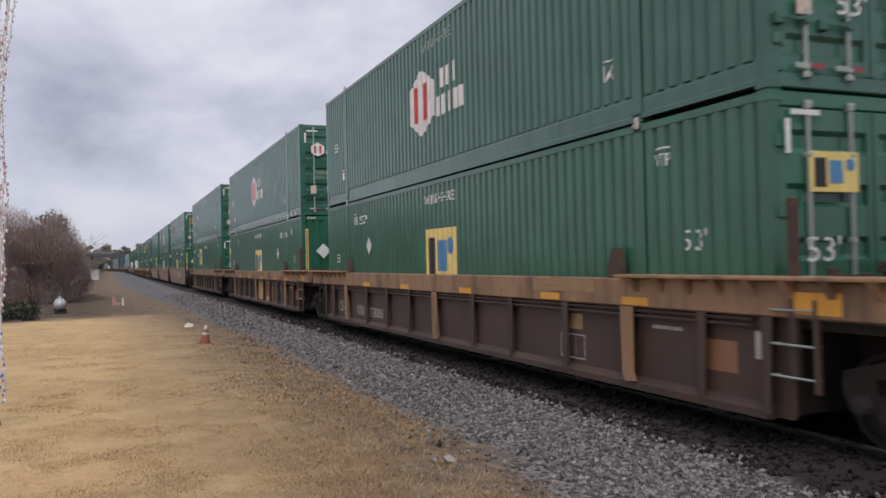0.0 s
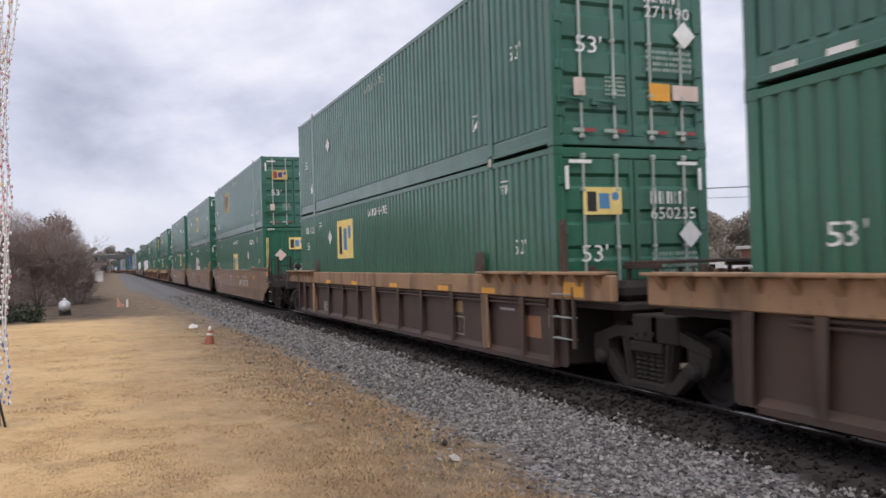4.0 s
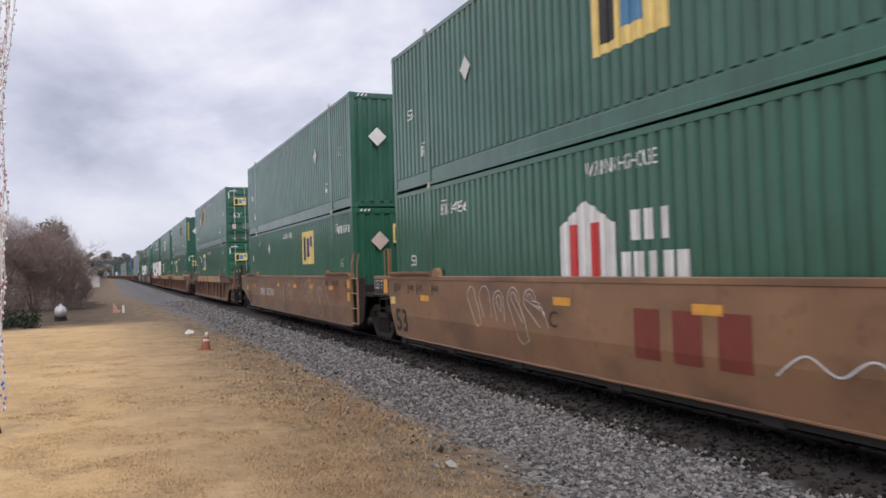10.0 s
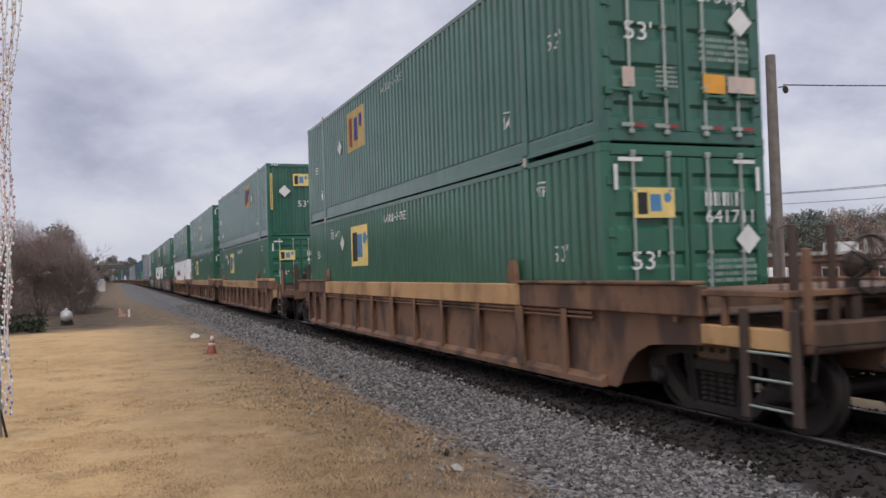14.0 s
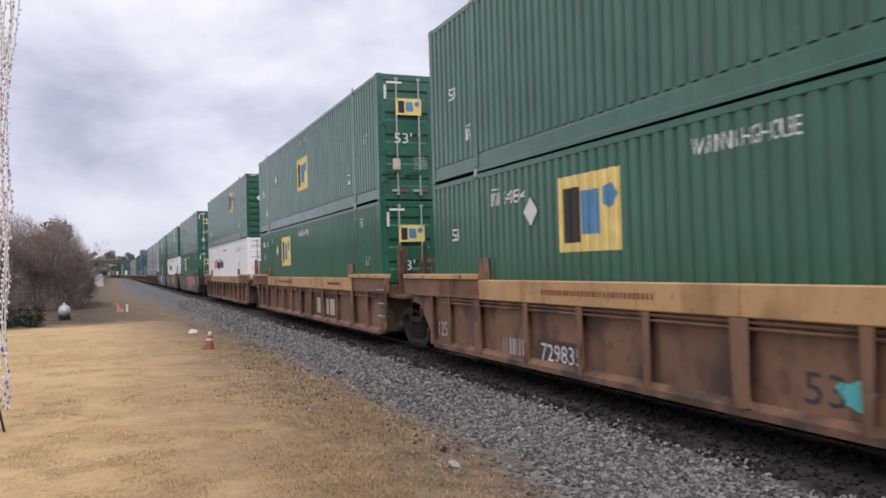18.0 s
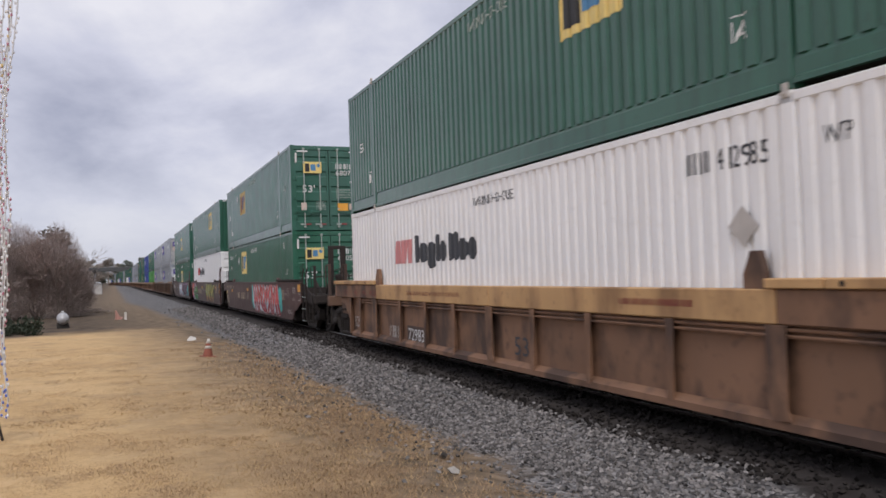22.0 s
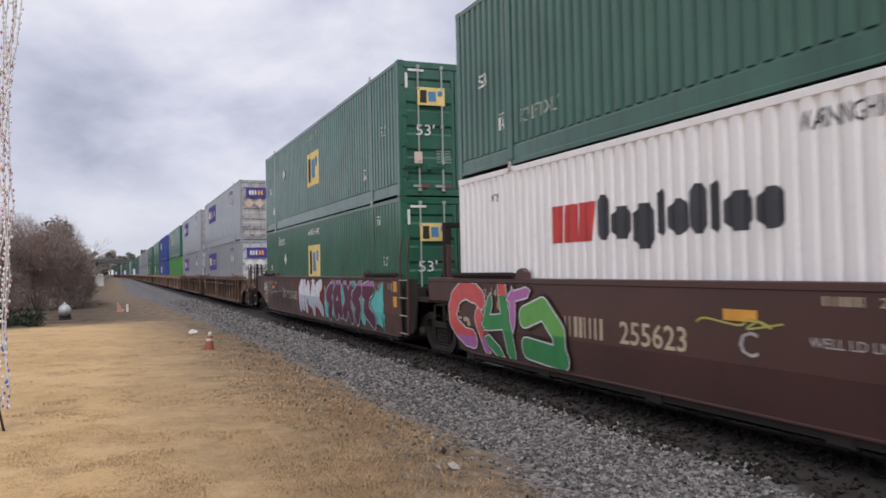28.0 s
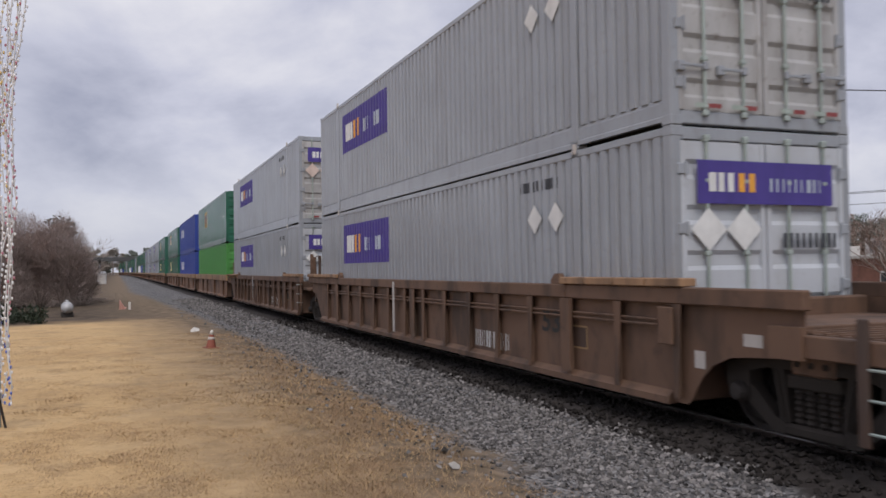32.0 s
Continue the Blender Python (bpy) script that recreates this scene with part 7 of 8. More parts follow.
def turf(count, y0, y1, power, thick):
    """Blades of grass over the lawn: foot, width, lean and height of each, and how dull it is."""
    y = y0 + (y1 - y0) * rb.rand(count) ** power
    x = rb.uniform(0, 1, count) * (4.3 + 0.37 * y) - 0.37 * y - 0.5
    broad, mid_, small = lattice(x, y, 1.5, 1), lattice(x, y, 0.45, 2), lattice(x, y, 0.14, 3)
    tuft = 0.35 * broad + 0.35 * mid_ + 0.30 * small
    edge = np.clip((x - 0.9) / 1.5, 0, 1)
    bare = np.clip((x - 3.05 - 0.9 * (broad - 0.5)) / 0.7, 0, 1)
    keep = (rb.rand(count) < np.clip((tuft - 0.30) * 3.2 + 0.25 * edge, 0.06, 1.0)) & (rb.rand(count) > bare)
    x, y, tuft, edge = x[keep], y[keep], tuft[keep], edge[keep]
    n = len(x)
    z = np.array([ground_z(float(a), float(b)) for a, b in zip(x, y)])
    h = rb.uniform(0.008, 0.020, n) * (0.7 + 2.2 * edge * rb.rand(n) + 1.2 * np.clip(tuft - 0.5, 0, 1))
    a = rb.rand(n) * math.tau
    w_ = thick * rb.uniform(0.7, 1.3, n)
    out = rb.uniform(0.8, 2.8, n) * h
    foot = np.stack([x, y, z - 0.004], 1)
    side = np.stack([w_ * np.cos(a), w_ * np.sin(a), np.zeros(n)], 1)
    tip = np.stack([x + out * np.sin(a), y - out * np.cos(a), z + h], 1)
    dull = rb.rand(n) < np.clip(0.06 + 0.75 * edge + 1.6 * (tuft - 0.50) + 0.12 * np.clip(7.5 - y, 0, 2), 0, 0.9)
    return np.stack([foot - side, foot + side, tip], 1), dull


tufts = [turf(190000, 5.2, 10.5, 1.2, 0.0028), turf(110000, 10.5, 24.0, 1.4, 0.006)]
for name, paint_, words, pick in (("dead_grass", DULL, "dull brown dead grass along the ballast", True), ("lawn_grass", BLADE, "short dry straw-coloured lawn grass", False)):
    v = np.concatenate([t[d == pick] for t, d in tufts]).reshape(-1, 3)
    me = bpy.data.meshes.new(name)
    me.from_pydata(v.tolist(), [], np.arange(len(v)).reshape(-1, 3).tolist())
    me.materials.append(paint_)
    tagged(new(name, me), words, "grass", kind="stuff")

WEED = surface("brown_dead_weed", (0.27, 0.19, 0.12), 0.95, var=0.3, island=0.4, bump=0.0)
s = Shape()
for wx, wy, size, count in ((3.05, 7.5, 0.16, 60), (3.5, 11.6, 0.12, 40), (2.6, 7.2, 0.1, 30), (3.0, 16.5, 0.16, 50), (2.3, 12.6, 0.12, 30), (3.2, 21.0, 0.2, 50), (3.3, 9.4, 0.14, 50), (3.6, 14.0, 0.14, 40)):
    for i in range(count):
        a, r = rg.random() * math.tau, size * rg.random()
        x, y = wx + r * math.cos(a) * 1.5, wy + r * math.sin(a) * 2.0
        z = ground_z(x, y)
        h = rg.uniform(0.2, 0.6) * size
        s.add([(x - 0.005, y, z - 0.01), (x + 0.005, y, z - 0.01), (x + rg.uniform(-0.5, 0.5) * h, y + rg.uniform(-0.4, 0.4) * h, z + h)], [(0, 1, 2)])
ob = new("weeds", quick(s, "weeds", WEED))
tagged(ob, "brown dead weeds along the ballast edge", "weeds", kind="stuff")

ROCK = surface("pale_field_stone", (0.42, 0.40, 0.37), 0.85, var=0.2, scale=8.0, bump=0.3)
for x, y, q in ((2.84, 6.87, 0.06), (3.3, 8.6, 0.03)):
    whole("field_stone", scatter([(0, 0, 0)], [q], 8, 0.5, int(y)), ROCK, "pale stone lying in the straw grass", "stone", "loose stones", m=pose(x, y, ground_z(x, y) + q * 0.4))
DARK_ROCK = surface("dark_field_stone", (0.05, 0.045, 0.04), 0.85, var=0.2, scale=8.0, bump=0.3)
for x, y, q in ((3.03, 7.6, 0.065), (3.9, 14.9, 0.07), (1.9, 5.2, 0.05)):
    whole("field_stone", scatter([(0, 0, 0)], [q], 8, 0.5, int(y)), DARK_ROCK, "dark stone lying at the ballast edge", "stone", "loose stones", m=pose(x, y, ground_z(x, y) + q * 0.4))

# ---- cone, litter and markers beside the track ----
CONE_ORANGE = surface("sun_bleached_orange_cone", (0.27, 0.085, 0.055), 0.7, dirt=(0.13, 0.075, 0.055), dirt_amount=0.7, scale=6.0)
CONE_BRIGHT = surface("faded_orange_cone_plastic", (0.50, 0.27, 0.22), 0.65, dirt=(0.34, 0.19, 0.14))
CONE_WHITE = surface("dirty_white_band", (0.66, 0.63, 0.58), 0.6, dirt=(0.3, 0.26, 0.2))


def traffic_cone(m, tall=0.5, bands=True):
    c = thing("traffic_cone", "dirty orange traffic cone with pale bands on the grass" if bands else "small orange traffic cone tipped over on bare ground", "traffic cone", m=m)
    q = tall / 0.5
    s_ = Shape().box(-0.17 * q, 0.17 * q, -0.17 * q, 0.17 * q, 0, 0.035 * q, 0.012)
    part("base", s_.mesh("base", CONE_ORANGE if bands else CONE_BRIGHT), c)
    s_ = Shape().lathe([(0.14 * q, 0.03 * q), (0.135 * q, 0.05 * q), (0.03 * q, 0.49 * q), (0.02 * q, 0.5 * q)], 18)
    body = part("cone_body", s_.mesh("cone_body", CONE_ORANGE if bands else CONE_BRIGHT, True), c)
    if bands:
        for a, b in ((0.24, 0.31), (0.38, 0.50)):
            r0, r1 = 0.135 - 0.105 * (a - 0.05) / 0.44 + 0.004, 0.135 - 0.105 * (b - 0.05) / 0.44 + 0.004
            part("band", Shape().lathe([(r0 * q, a * q), (r1 * q, b * q)], 18).mesh("band", CONE_WHITE, True), body, "pale reflective band")
    return c


traffic_cone(pose(1.98, 19.3, ground_z(1.98, 19.3) - 0.01, 2, 3, 20), 0.42)
traffic_cone(pose(0.20, 40.0, ground_z(0.20, 40.0) + 0.02, 0, -28, 60), 0.46, False)
stake = thing("marker_stake", "short white marker stake in bare ground", "stake", m=pose(0.50, 39.5, ground_z(0.50, 39.5)))
part("stake_post", Shape().box(-0.05, 0.05, -0.02, 0.02, -0.05, 0.34, 0.008).mesh("stake_post", CONE_WHITE), stake)
s = Shape()
s.add([(-0.16, -0.1, 0.0), (0.15, -0.12, 0.03), (0.18, 0.08, 0.10), (-0.02, 0.12, 0.16), (-0.15, 0.1, 0.06), (-0.03, 0.0, 0.13), (0.0, 0.0, -0.01)], [(0, 1, 5), (1, 2, 5), (2, 3, 5), (3, 4, 5), (4, 0, 5), (0, 1, 6), (1, 2, 6), (2, 3, 6), (3, 4, 6), (4, 0, 6)])
whole("plastic_litter", s, CONE_WHITE, "crumpled white plastic litter on the grass", "litter", m=pose(2.06, 24.4, ground_z(2.06, 24.4)) @ Matrix.Diagonal((0.75, 0.75, 0.8, 1)))

# ---- tank, hedge and bare shrubs at the edge of the lawn ----
TANK_PAINT = surface("silver_tank_paint", (0.50, 0.50, 0.50), 0.4, 0.2, dirt=(0.2, 0.19, 0.17), dirt_amount=0.4)
tank = thing("propane_tank", "silver-white propane tank seen end on beside the shrubs", "gas tank", m=pose(-1.84, 35.0, ground_z(-1.84, 35.0)) @ pose(0, 0, 0, 0, 0, 4))
s = Shape().lathe([(0.02, -0.8), (0.11, -0.77), (0.17, -0.70), (0.21, -0.60), (0.22, -0.48), (0.22, 0.48), (0.21, 0.60), (0.17, 0.70), (0.11, 0.77), (0.02, 0.8)], 24, 1, (0, 0, 0.36))
part("tank_shell", s.mesh("tank_shell", TANK_PAINT, True), tank)
part("valve_dome", Shape().lathe([(0.07, 0.56), (0.07, 0.61), (0.045, 0.645), (0.01, 0.655)], 14).mesh("valve_dome", TANK_PAINT, True), tank)
for y in (-0.5, 0.5):
    part("foot", Shape().box(-0.22, 0.22, y - 0.04, y + 0.04, -0.05, 0.16, 0.01).mesh("foot", DARK_ROCK), tank, "dark concrete foot")

BARK = surface("grey_brown_bark", (0.26, 0.215, 0.185), 0.9, var=0.25, scale=6.0, bump=0.4, streak=(9, 9, 1))
TWIG = surface("bare_winter_twigs", (0.40, 0.325, 0.295), 0.95, var=0.2, island=0.35, bump=0.0)
TWIG_RED = surface("reddish_winter_twigs", (0.40, 0.30, 0.265), 0.95, var=0.2, island=0.35, bump=0.0)


def bare_shrub(name, words, category, m, tall, wide, stems, seed, twig=TWIG, fine=5, thick=0.05, low=0.15):
    """Stems that fork into ever finer twigs."""
    r = random.Random(seed)
    wood, twigs = Shape(), Shape()

    def grow(p, d, length, rad, level):
        q = p + d * length
        if level < 2:
            bow = p.lerp(q, 0.5) + Vector((r.uniform(-1, 1), r.uniform(-1, 1), 0)) * length * 0.07
            wood.rod([p, bow, q], rad, 5, rad * 0.6)
        else:
            side = d.orthogonal().normalized() * max(rad, 0.009)
            twigs.add([p - side, p + side, q], [(0, 1, 2)])
            side2 = d.cross(side)
            twigs.add([p - side2, p + side2, q], [(0, 1, 2)])
        if level >= fine:
            return
        for _ in range(3 if level < 2 else r.choice((3, 4))):
            nd = (d + Vector((r.uniform(-1, 1), r.uniform(-1, 1), r.uniform(-0.45, 0.65))) * 0.85).normalized()
            grow(p.lerp(q, r.uniform(0.35, 1.0)), nd, length * r.uniform(0.55, 0.78), rad * 0.55, level + 1)

    for i in range(stems):
        a = math.tau * i / stems + r.uniform(-0.3, 0.3)
        out = r.uniform(0.25, 0.9) * wide / tall
        d = Vector((math.cos(a) * out, math.sin(a) * out, 1.0)).normalized()
        grow(Vector((math.cos(a) * 0.15, math.sin(a) * 0.15, -0.05)), d, tall * r.uniform(0.36, 0.46), thick, 0)
    t = thing(name, words, category, m=m)
    part("trunk", wood.mesh("trunk", BARK), t)
    part("crown", quick(twigs, "crown", twig), t)
    return t




def twig_mass(ob, tall, wide, count, seed, material):
    """A dense haze of fine outer twigs through the whole crown."""
    r = np.random.RandomState(seed)
    d = r.normal(size=(count, 3))
    d /= np.linalg.norm(d, axis=1)[:, None]
    lump = 1 + 0.16 * np.sin(d[:, 0] * 5 + seed) + 0.14 * np.sin(d[:, 2] * 7 + d[:, 1] * 4 + seed)
    p = d * (r.rand(count, 1) ** 0.45) * lump[:, None] * np.array([wide / 2, wide / 2, tall * 0.47]) + np.array([0, 0, tall * 0.50])
    flare = np.where(p[:, 2] < tall * 0.5, 1 + 0.9 * (0.5 - p[:, 2] / tall), 1.0)
    p[:, :2] *= flare[:, None]
    p[:, 2] -= 0.25
    p = p[p[:, 2] > 0.02]
    out = p - np.array([0, 0, tall * 0.12])
    out /= np.linalg.norm(out, axis=1)[:, None]
    out += r.normal(size=out.shape) * 0.45
    out *= (r.uniform(0.16, 0.42, len(p)) / np.linalg.norm(out, axis=1))[:, None]
    side = np.cross(out, r.normal(size=out.shape))
    side *= 0.0065 / np.linalg.norm(side, axis=1)[:, None]
    v = np.stack([p - side, p + side, p + out], 1).reshape(-1, 3)
    me = bpy.data.meshes.new("twig_haze")
    me.from_pydata(v.tolist(), [], np.arange(len(v)).reshape(-1, 3).tolist())
    me.materials.append(material)
    tagged(part("twig_haze", me, ob), kind="stuff")


for x, y, tall, wide, stems, seed, twig in ((-1.75, 46.4, 3.1, 1.3, 5, 9, TWIG), (-2.5, 45.6, 4.6, 2.6, 8, 2, TWIG), (-3.6, 46.0, 5.1, 3.6, 8, 4, TWIG_RED), (-5.4, 45.0, 4.9, 3.6, 8, 7, TWIG), (-7.8, 47.0, 5.2, 4.0, 8, 12, TWIG_RED)):
    ob = bare_shrub("bare_shrub", "large bare winter shrub with dense brown twigs beside the lawn", "shrub", pose(x, y, ground_z(x, y)), tall, wide, stems, seed, twig, 4)
    twig_mass(ob, tall, wide, int(8000 * wide), seed, twig)
LEAF_DARK = surface("dark_evergreen_leaves", (0.17, 0.17, 0.14), 0.8, var=0.3, island=0.5, bump=0.0)
LEAF_HEDGE = surface("hedge_leaves", (0.036, 0.050, 0.028), 0.8, var=0.3, island=0.5, bump=0.0)
# leaf colours of the far trees, paled to stand in for haze
LEAF_RUST = surface("rusty_autumn_leaves", (0.34, 0.25, 0.20), 0.9, var=0.15, island=0.2, bump=0.0)
LEAF_TAN = surface("tan_autumn_leaves", (0.32, 0.285, 0.245), 0.9, var=0.15, island=0.2, bump=0.0)
LEAF_PINE = surface("pine_needles", (0.19, 0.21, 0.18), 0.9, var=0.15, island=0.2, bump=0.0)


def leaves(centres, count, size, seed):
    r = np.random.RandomState(seed)
    n = len(centres) * count
    c = np.repeat(np.array([tuple(p) for p, _ in centres]), count, 0)
    rad = np.repeat(np.array([q for _, q in centres]), count)[:, None]

    def ways():
        d = r.normal(size=(n, 3))
        return d / np.linalg.norm(d, axis=1)[:, None]
    p = c + ways() * rad * r.rand(n, 1) ** 0.4 * np.array([1, 1, 0.75])
    a = ways()
    b = np.cross(a, ways())
    b *= size * r.uniform(0.3, 0.7, (n, 1)) / np.linalg.norm(b, axis=1)[:, None]
    a = a * size * r.uniform(0.6, 1.3, (n, 1))
    s_ = Shape()
    s_.v = np.stack([p - a, p + b, p + a, p - b], 1).reshape(-1, 3).tolist()
    s_.f = np.arange(4 * n).reshape(-1, 4).tolist()
    return s_


rh = random.Random(31)
for i, (x, y, n_) in enumerate(((-4.15, 31.5, 12), (-6.4, 31.0, 10), (-4.9, 37.0, 10))):
    h = thing("low_hedge", "low dark green evergreen hedge below the bare shrubs", "hedge", "hedges at the lawn's edge", m=pose(x, y, ground_z(x, y)))
    part("crown", quick(leaves([((rh.uniform(-1.6, 1.6), rh.uniform(-0.8, 0.8), rh.uniform(0.10, 0.32)), 0.40) for _ in range(n_ * 2)], 130, 0.06, i), "crown", LEAF_HEDGE), h)
    part("trunk", Shape().rod([(0, 0, -0.05), (0.05, 0, 0.2), (0.02, 0.04, 0.4)], 0.04, 6, 0.02).mesh("trunk", BARK), h)


def leafy_tree(words, m, tall, wide, leaf, seed, clumps=16, per=70, size=0.35, pine=False):
    r = random.Random(seed)
    t = thing("tree", words, "tree", "trees in the distance", m=m)
    wood = Shape().rod([(0, 0, -0.3), (r.uniform(-0.1, 0.1), 0, tall * 0.35), (r.uniform(-0.2, 0.2), 0, tall * 0.9)], 0.025 * tall, 6, 0.006 * tall)
    cs = []
    for i in range(clumps):
        k = (i + 0.5) / clumps
        z = tall * ((0.45 if pine else 0.28) + (0.52 if pine else 0.66) * k)
        reach = wide * 0.5 * (math.sin(math.pi * min(0.95, 0.25 + k * 0.7)) if not pine else 1.0 - 0.6 * k)
        a = r.random() * math.tau
        c = Vector((math.cos(a) * reach * r.uniform(0.3, 1.0), math.sin(a) * reach * r.uniform(0.3, 1.0), z))
        cs.append((c, wide * r.uniform(0.14, 0.24)))
        wood.rod([(0, 0, z * 0.7), tuple(c)], 0.008 * tall, 4, 0.003 * tall)
    part("trunk", wood.mesh("trunk", BARK), t)
    part("crown", quick(leaves(cs, per, size, seed), "crown", leaf), t)
    return t


leafy_tree("dark evergreen tree rising behind bare shrubs", pose(-3.1, 52.0, -0.1), 5.1, 3.0, LEAF_DARK, 3, 18, 90, 0.14)

# ---- red shed behind the shrubs ----
RED_WALL = surface("barn_red_boards", (0.23, 0.035, 0.03), 0.7, dirt=(0.1, 0.03, 0.025))
ROOF_TIN = surface("grey_tin_roof", (0.22, 0.22, 0.22), 0.5, 0.4, dirt=(0.12, 0.1, 0.09))
shed = thing("shed", "barn-red wooden shed behind bare shrubs", "shed", m=pose(-9.2, 55.0, -0.35))
part("wall", Shape().box(-3.0, 3.0, 0.0, 0.12, 0.0, 2.5).mesh("wall", RED_WALL), shed)
part("wall", Shape().box(-3.0, 3.0, 3.88, 4.0, 0.0, 2.5).mesh("wall", RED_WALL), shed)
for x in (-3.0, 2.88):
    part("wall", Shape().prism([(0.122, 0.0), (3.878, 0.0), (3.878, 2.5), (2.0, 3.4), (0.122, 2.5)], x, x + 0.12).mesh("wall", RED_WALL), shed)
part("roof", Shape().prism([(-0.3, 2.42), (2.0, 3.46), (4.3, 2.42), (4.3, 2.50), (2.0, 3.56), (-0.3, 2.50)], -3.2, 3.2).mesh("roof", ROOF_TIN), shed)

# ---- pole hung with fairy lights, close to the camera ----
POST = surface("galvanised_post", (0.30, 0.31, 0.32), 0.45, 0.6, dirt=(0.15, 0.14, 0.13))
GLASS = {k: surface(k + "_fairy_bulb", c, 0.25, var=0.05, bump=0.0, spec=0.6) for k, c in (("white", (0.78, 0.78, 0.80)), ("red", (0.50, 0.20, 0.26)), ("blue", (0.10, 0.16, 0.55)), ("gold", (0.70, 0.52, 0.22)))}
WIRE = surface("white_light_cord", (0.62, 0.62, 0.62), 0.6, var=0.05, bump=0.0)
lights = thing("light_pole", "steel pole hung with strings of small coloured fairy lights", "light display", m=pose(-1.21, 10.3, 0.0))
part("pole", Shape().rod([(-0.03, 0, -0.15), (-0.03, 0, 5.2)], 0.022, 10).mesh("pole", POST), lights)
part("stand", Shape().rod([(-0.03, 0, 0.32), (0.05, -0.06, -0.05)], 0.014, 6).rod([(-0.03, 0, 0.32), (-0.1, -0.06, -0.05)], 0.014, 6).rod([(-0.03, 0, 0.32), (-0.03, 0.1, -0.05)], 0.014, 6).mesh("stand", UNDER), lights, "black tripod stand")
for colours, line in ((("white",), ((0.29, 5.9), (0.26, 4.9), (0.20, 4.3), (0.10, 3.9), (0.04, 3.4))), (("white", "gold"), ((0.16, 5.9), (0.17, 4.6), (0.10, 4.1), (0.0, 3.95), (0.04, 3.2))),
                      (("red", "red", "white"), ((0.06, 5.6), (0.07, 4.4), (0.05, 3.4), (0.07, 2.7), (0.06, 2.2), (0.0, 1.9))), (("white", "red"), ((0.10, 3.0), (0.15, 2.5), (0.09, 1.9), (0.06, 1.2), (0.07, 0.75))),
                      (("blue", "white", "blue"), ((0.07, 1.2), (0.05, 0.85), (0.10, 0.45), (0.09, 0.22), (0.0, 0.25), (-0.04, 0.8))), (("blue", "white"), ((-0.02, 1.3), (0.0, 0.9), (-0.05, 0.5), (0.02, 0.3), (0.05, 0.6))),
                      (("white", "white", "red"), ((0.22, 5.8), (0.20, 4.8), (0.14, 4.2), (0.11, 3.5), (0.12, 2.9), (0.09, 2.3), (0.11, 1.7), (0.05, 1.1))), (("white",), ((0.12, 5.9), (0.13, 5.0), (0.09, 4.5), (0.12, 3.8), (0.05, 3.0), (0.08, 2.0), (0.03, 1.2), (0.06, 0.7))),
                      (("white", "gold"), ((0.02, 5.8), (0.04, 5.0), (0.0, 4.4), (0.03, 3.7), (-0.02, 3.2), (0.04, 2.6))), (("white",), ((-0.08, 5.4), (-0.02, 4.2), (-0.06, 3.0), (0.02, 2.3), (-0.03, 1.4), (0.0, 0.6)))):
    pts = [Vector((a, 0.03 * math.sin(i * 2.1), b)) for i, (a, b) in enumerate(line)]
    string = part("light_string", Shape().rod(pts, 0.008, 5).mesh("light_string", WIRE), lights)
    total = sum((b - a).length for a, b in zip(pts, pts[1:]))
    bulbs = {c: Shape() for c in set(colours)}
    n = int(total / 0.058)
    for i in range(n):
        d, k = total * (i + 0.5) / n, 0
        while k < len(pts) - 2 and d > (pts[k + 1] - pts[k]).length:
            d -= (pts[k + 1] - pts[k]).length
            k += 1
        p = pts[k].lerp(pts[k + 1], min(1, d / (pts[k + 1] - pts[k]).length)) + Vector((rh.uniform(-0.025, 0.025), rh.uniform(-0.02, 0.02), 0))
        bulbs[colours[i % len(colours)]].lathe([(0.005, -0.019), (0.012, -0.007), (0.012, 0.008), (0.005, 0.020)], 6, 2, p)
    for c, sh in bulbs.items():
        tagged(part("fairy_bulb", sh.mesh("fairy_bulb", GLASS[c]), string, c + " fairy bulbs"), kind="stuff")

# ---- across the track: poles, wires, low brick building, woods ----
POLE_WOOD = surface("weathered_pole_wood", (0.20, 0.175, 0.155), 0.85, var=0.2, scale=5.0, bump=0.3, streak=(12, 12, 0.5), dirt=(0.1, 0.09, 0.08))


def utility_pole(m, tall, rad, arms, words):
    p = thing("utility_pole", words, "utility pole", "utility poles across the track", m=m)
    part("pole", Shape().rod([(0, 0, -0.5), (0, 0, tall * 0.5), (0, 0, tall)], rad, 14, rad * 0.78).mesh("pole", POLE_WOOD, False), p)
    for z in arms:
        arm = part("crossarm", Shape().box(-1.1, 1.1, -0.06, 0.06, z - 0.06, z + 0.06, 0.01).mesh("crossarm", POLE_WOOD), p)
        for x in (-1.0, -0.4, 0.4, 1.0):
            part("insulator", Shape().lathe([(0.05, z + 0.06), (0.06, z + 0.12), (0.03, z + 0.2)], 8, 2, (x, 0, 0)).mesh("insulator", TANK_PAINT), arm)
    return p


p1 = utility_pole(pose(18.2, 18.55, -0.8), 8.55, 0.185, (), "weathered wooden utility pole across the track")
part("wire_bracket", Shape().lathe([(0.10, -0.012), (0.12, 0.0), (0.10, 0.012)], 14, 1, (0.34, -0.2, 7.50)).rod([(0.15, -0.1, 7.58), (0.34, -0.2, 7.60)], 0.02, 6).mesh("wire_bracket", UNDER), p1)
p2 = utility_pole(pose(39.0, 81.0, -0.9), 9.0, 0.16, (8.7,), "wooden utility pole with a crossarm")
p3 = utility_pole(pose(46.0, 67.0, -0.9), 9.4, 0.16, (9.0, 8.1), "wooden utility pole with two crossarms")
BLACK_WIRE = surface("black_cable", (0.03, 0.03, 0.03), 0.6, var=0.05, bump=0.0)


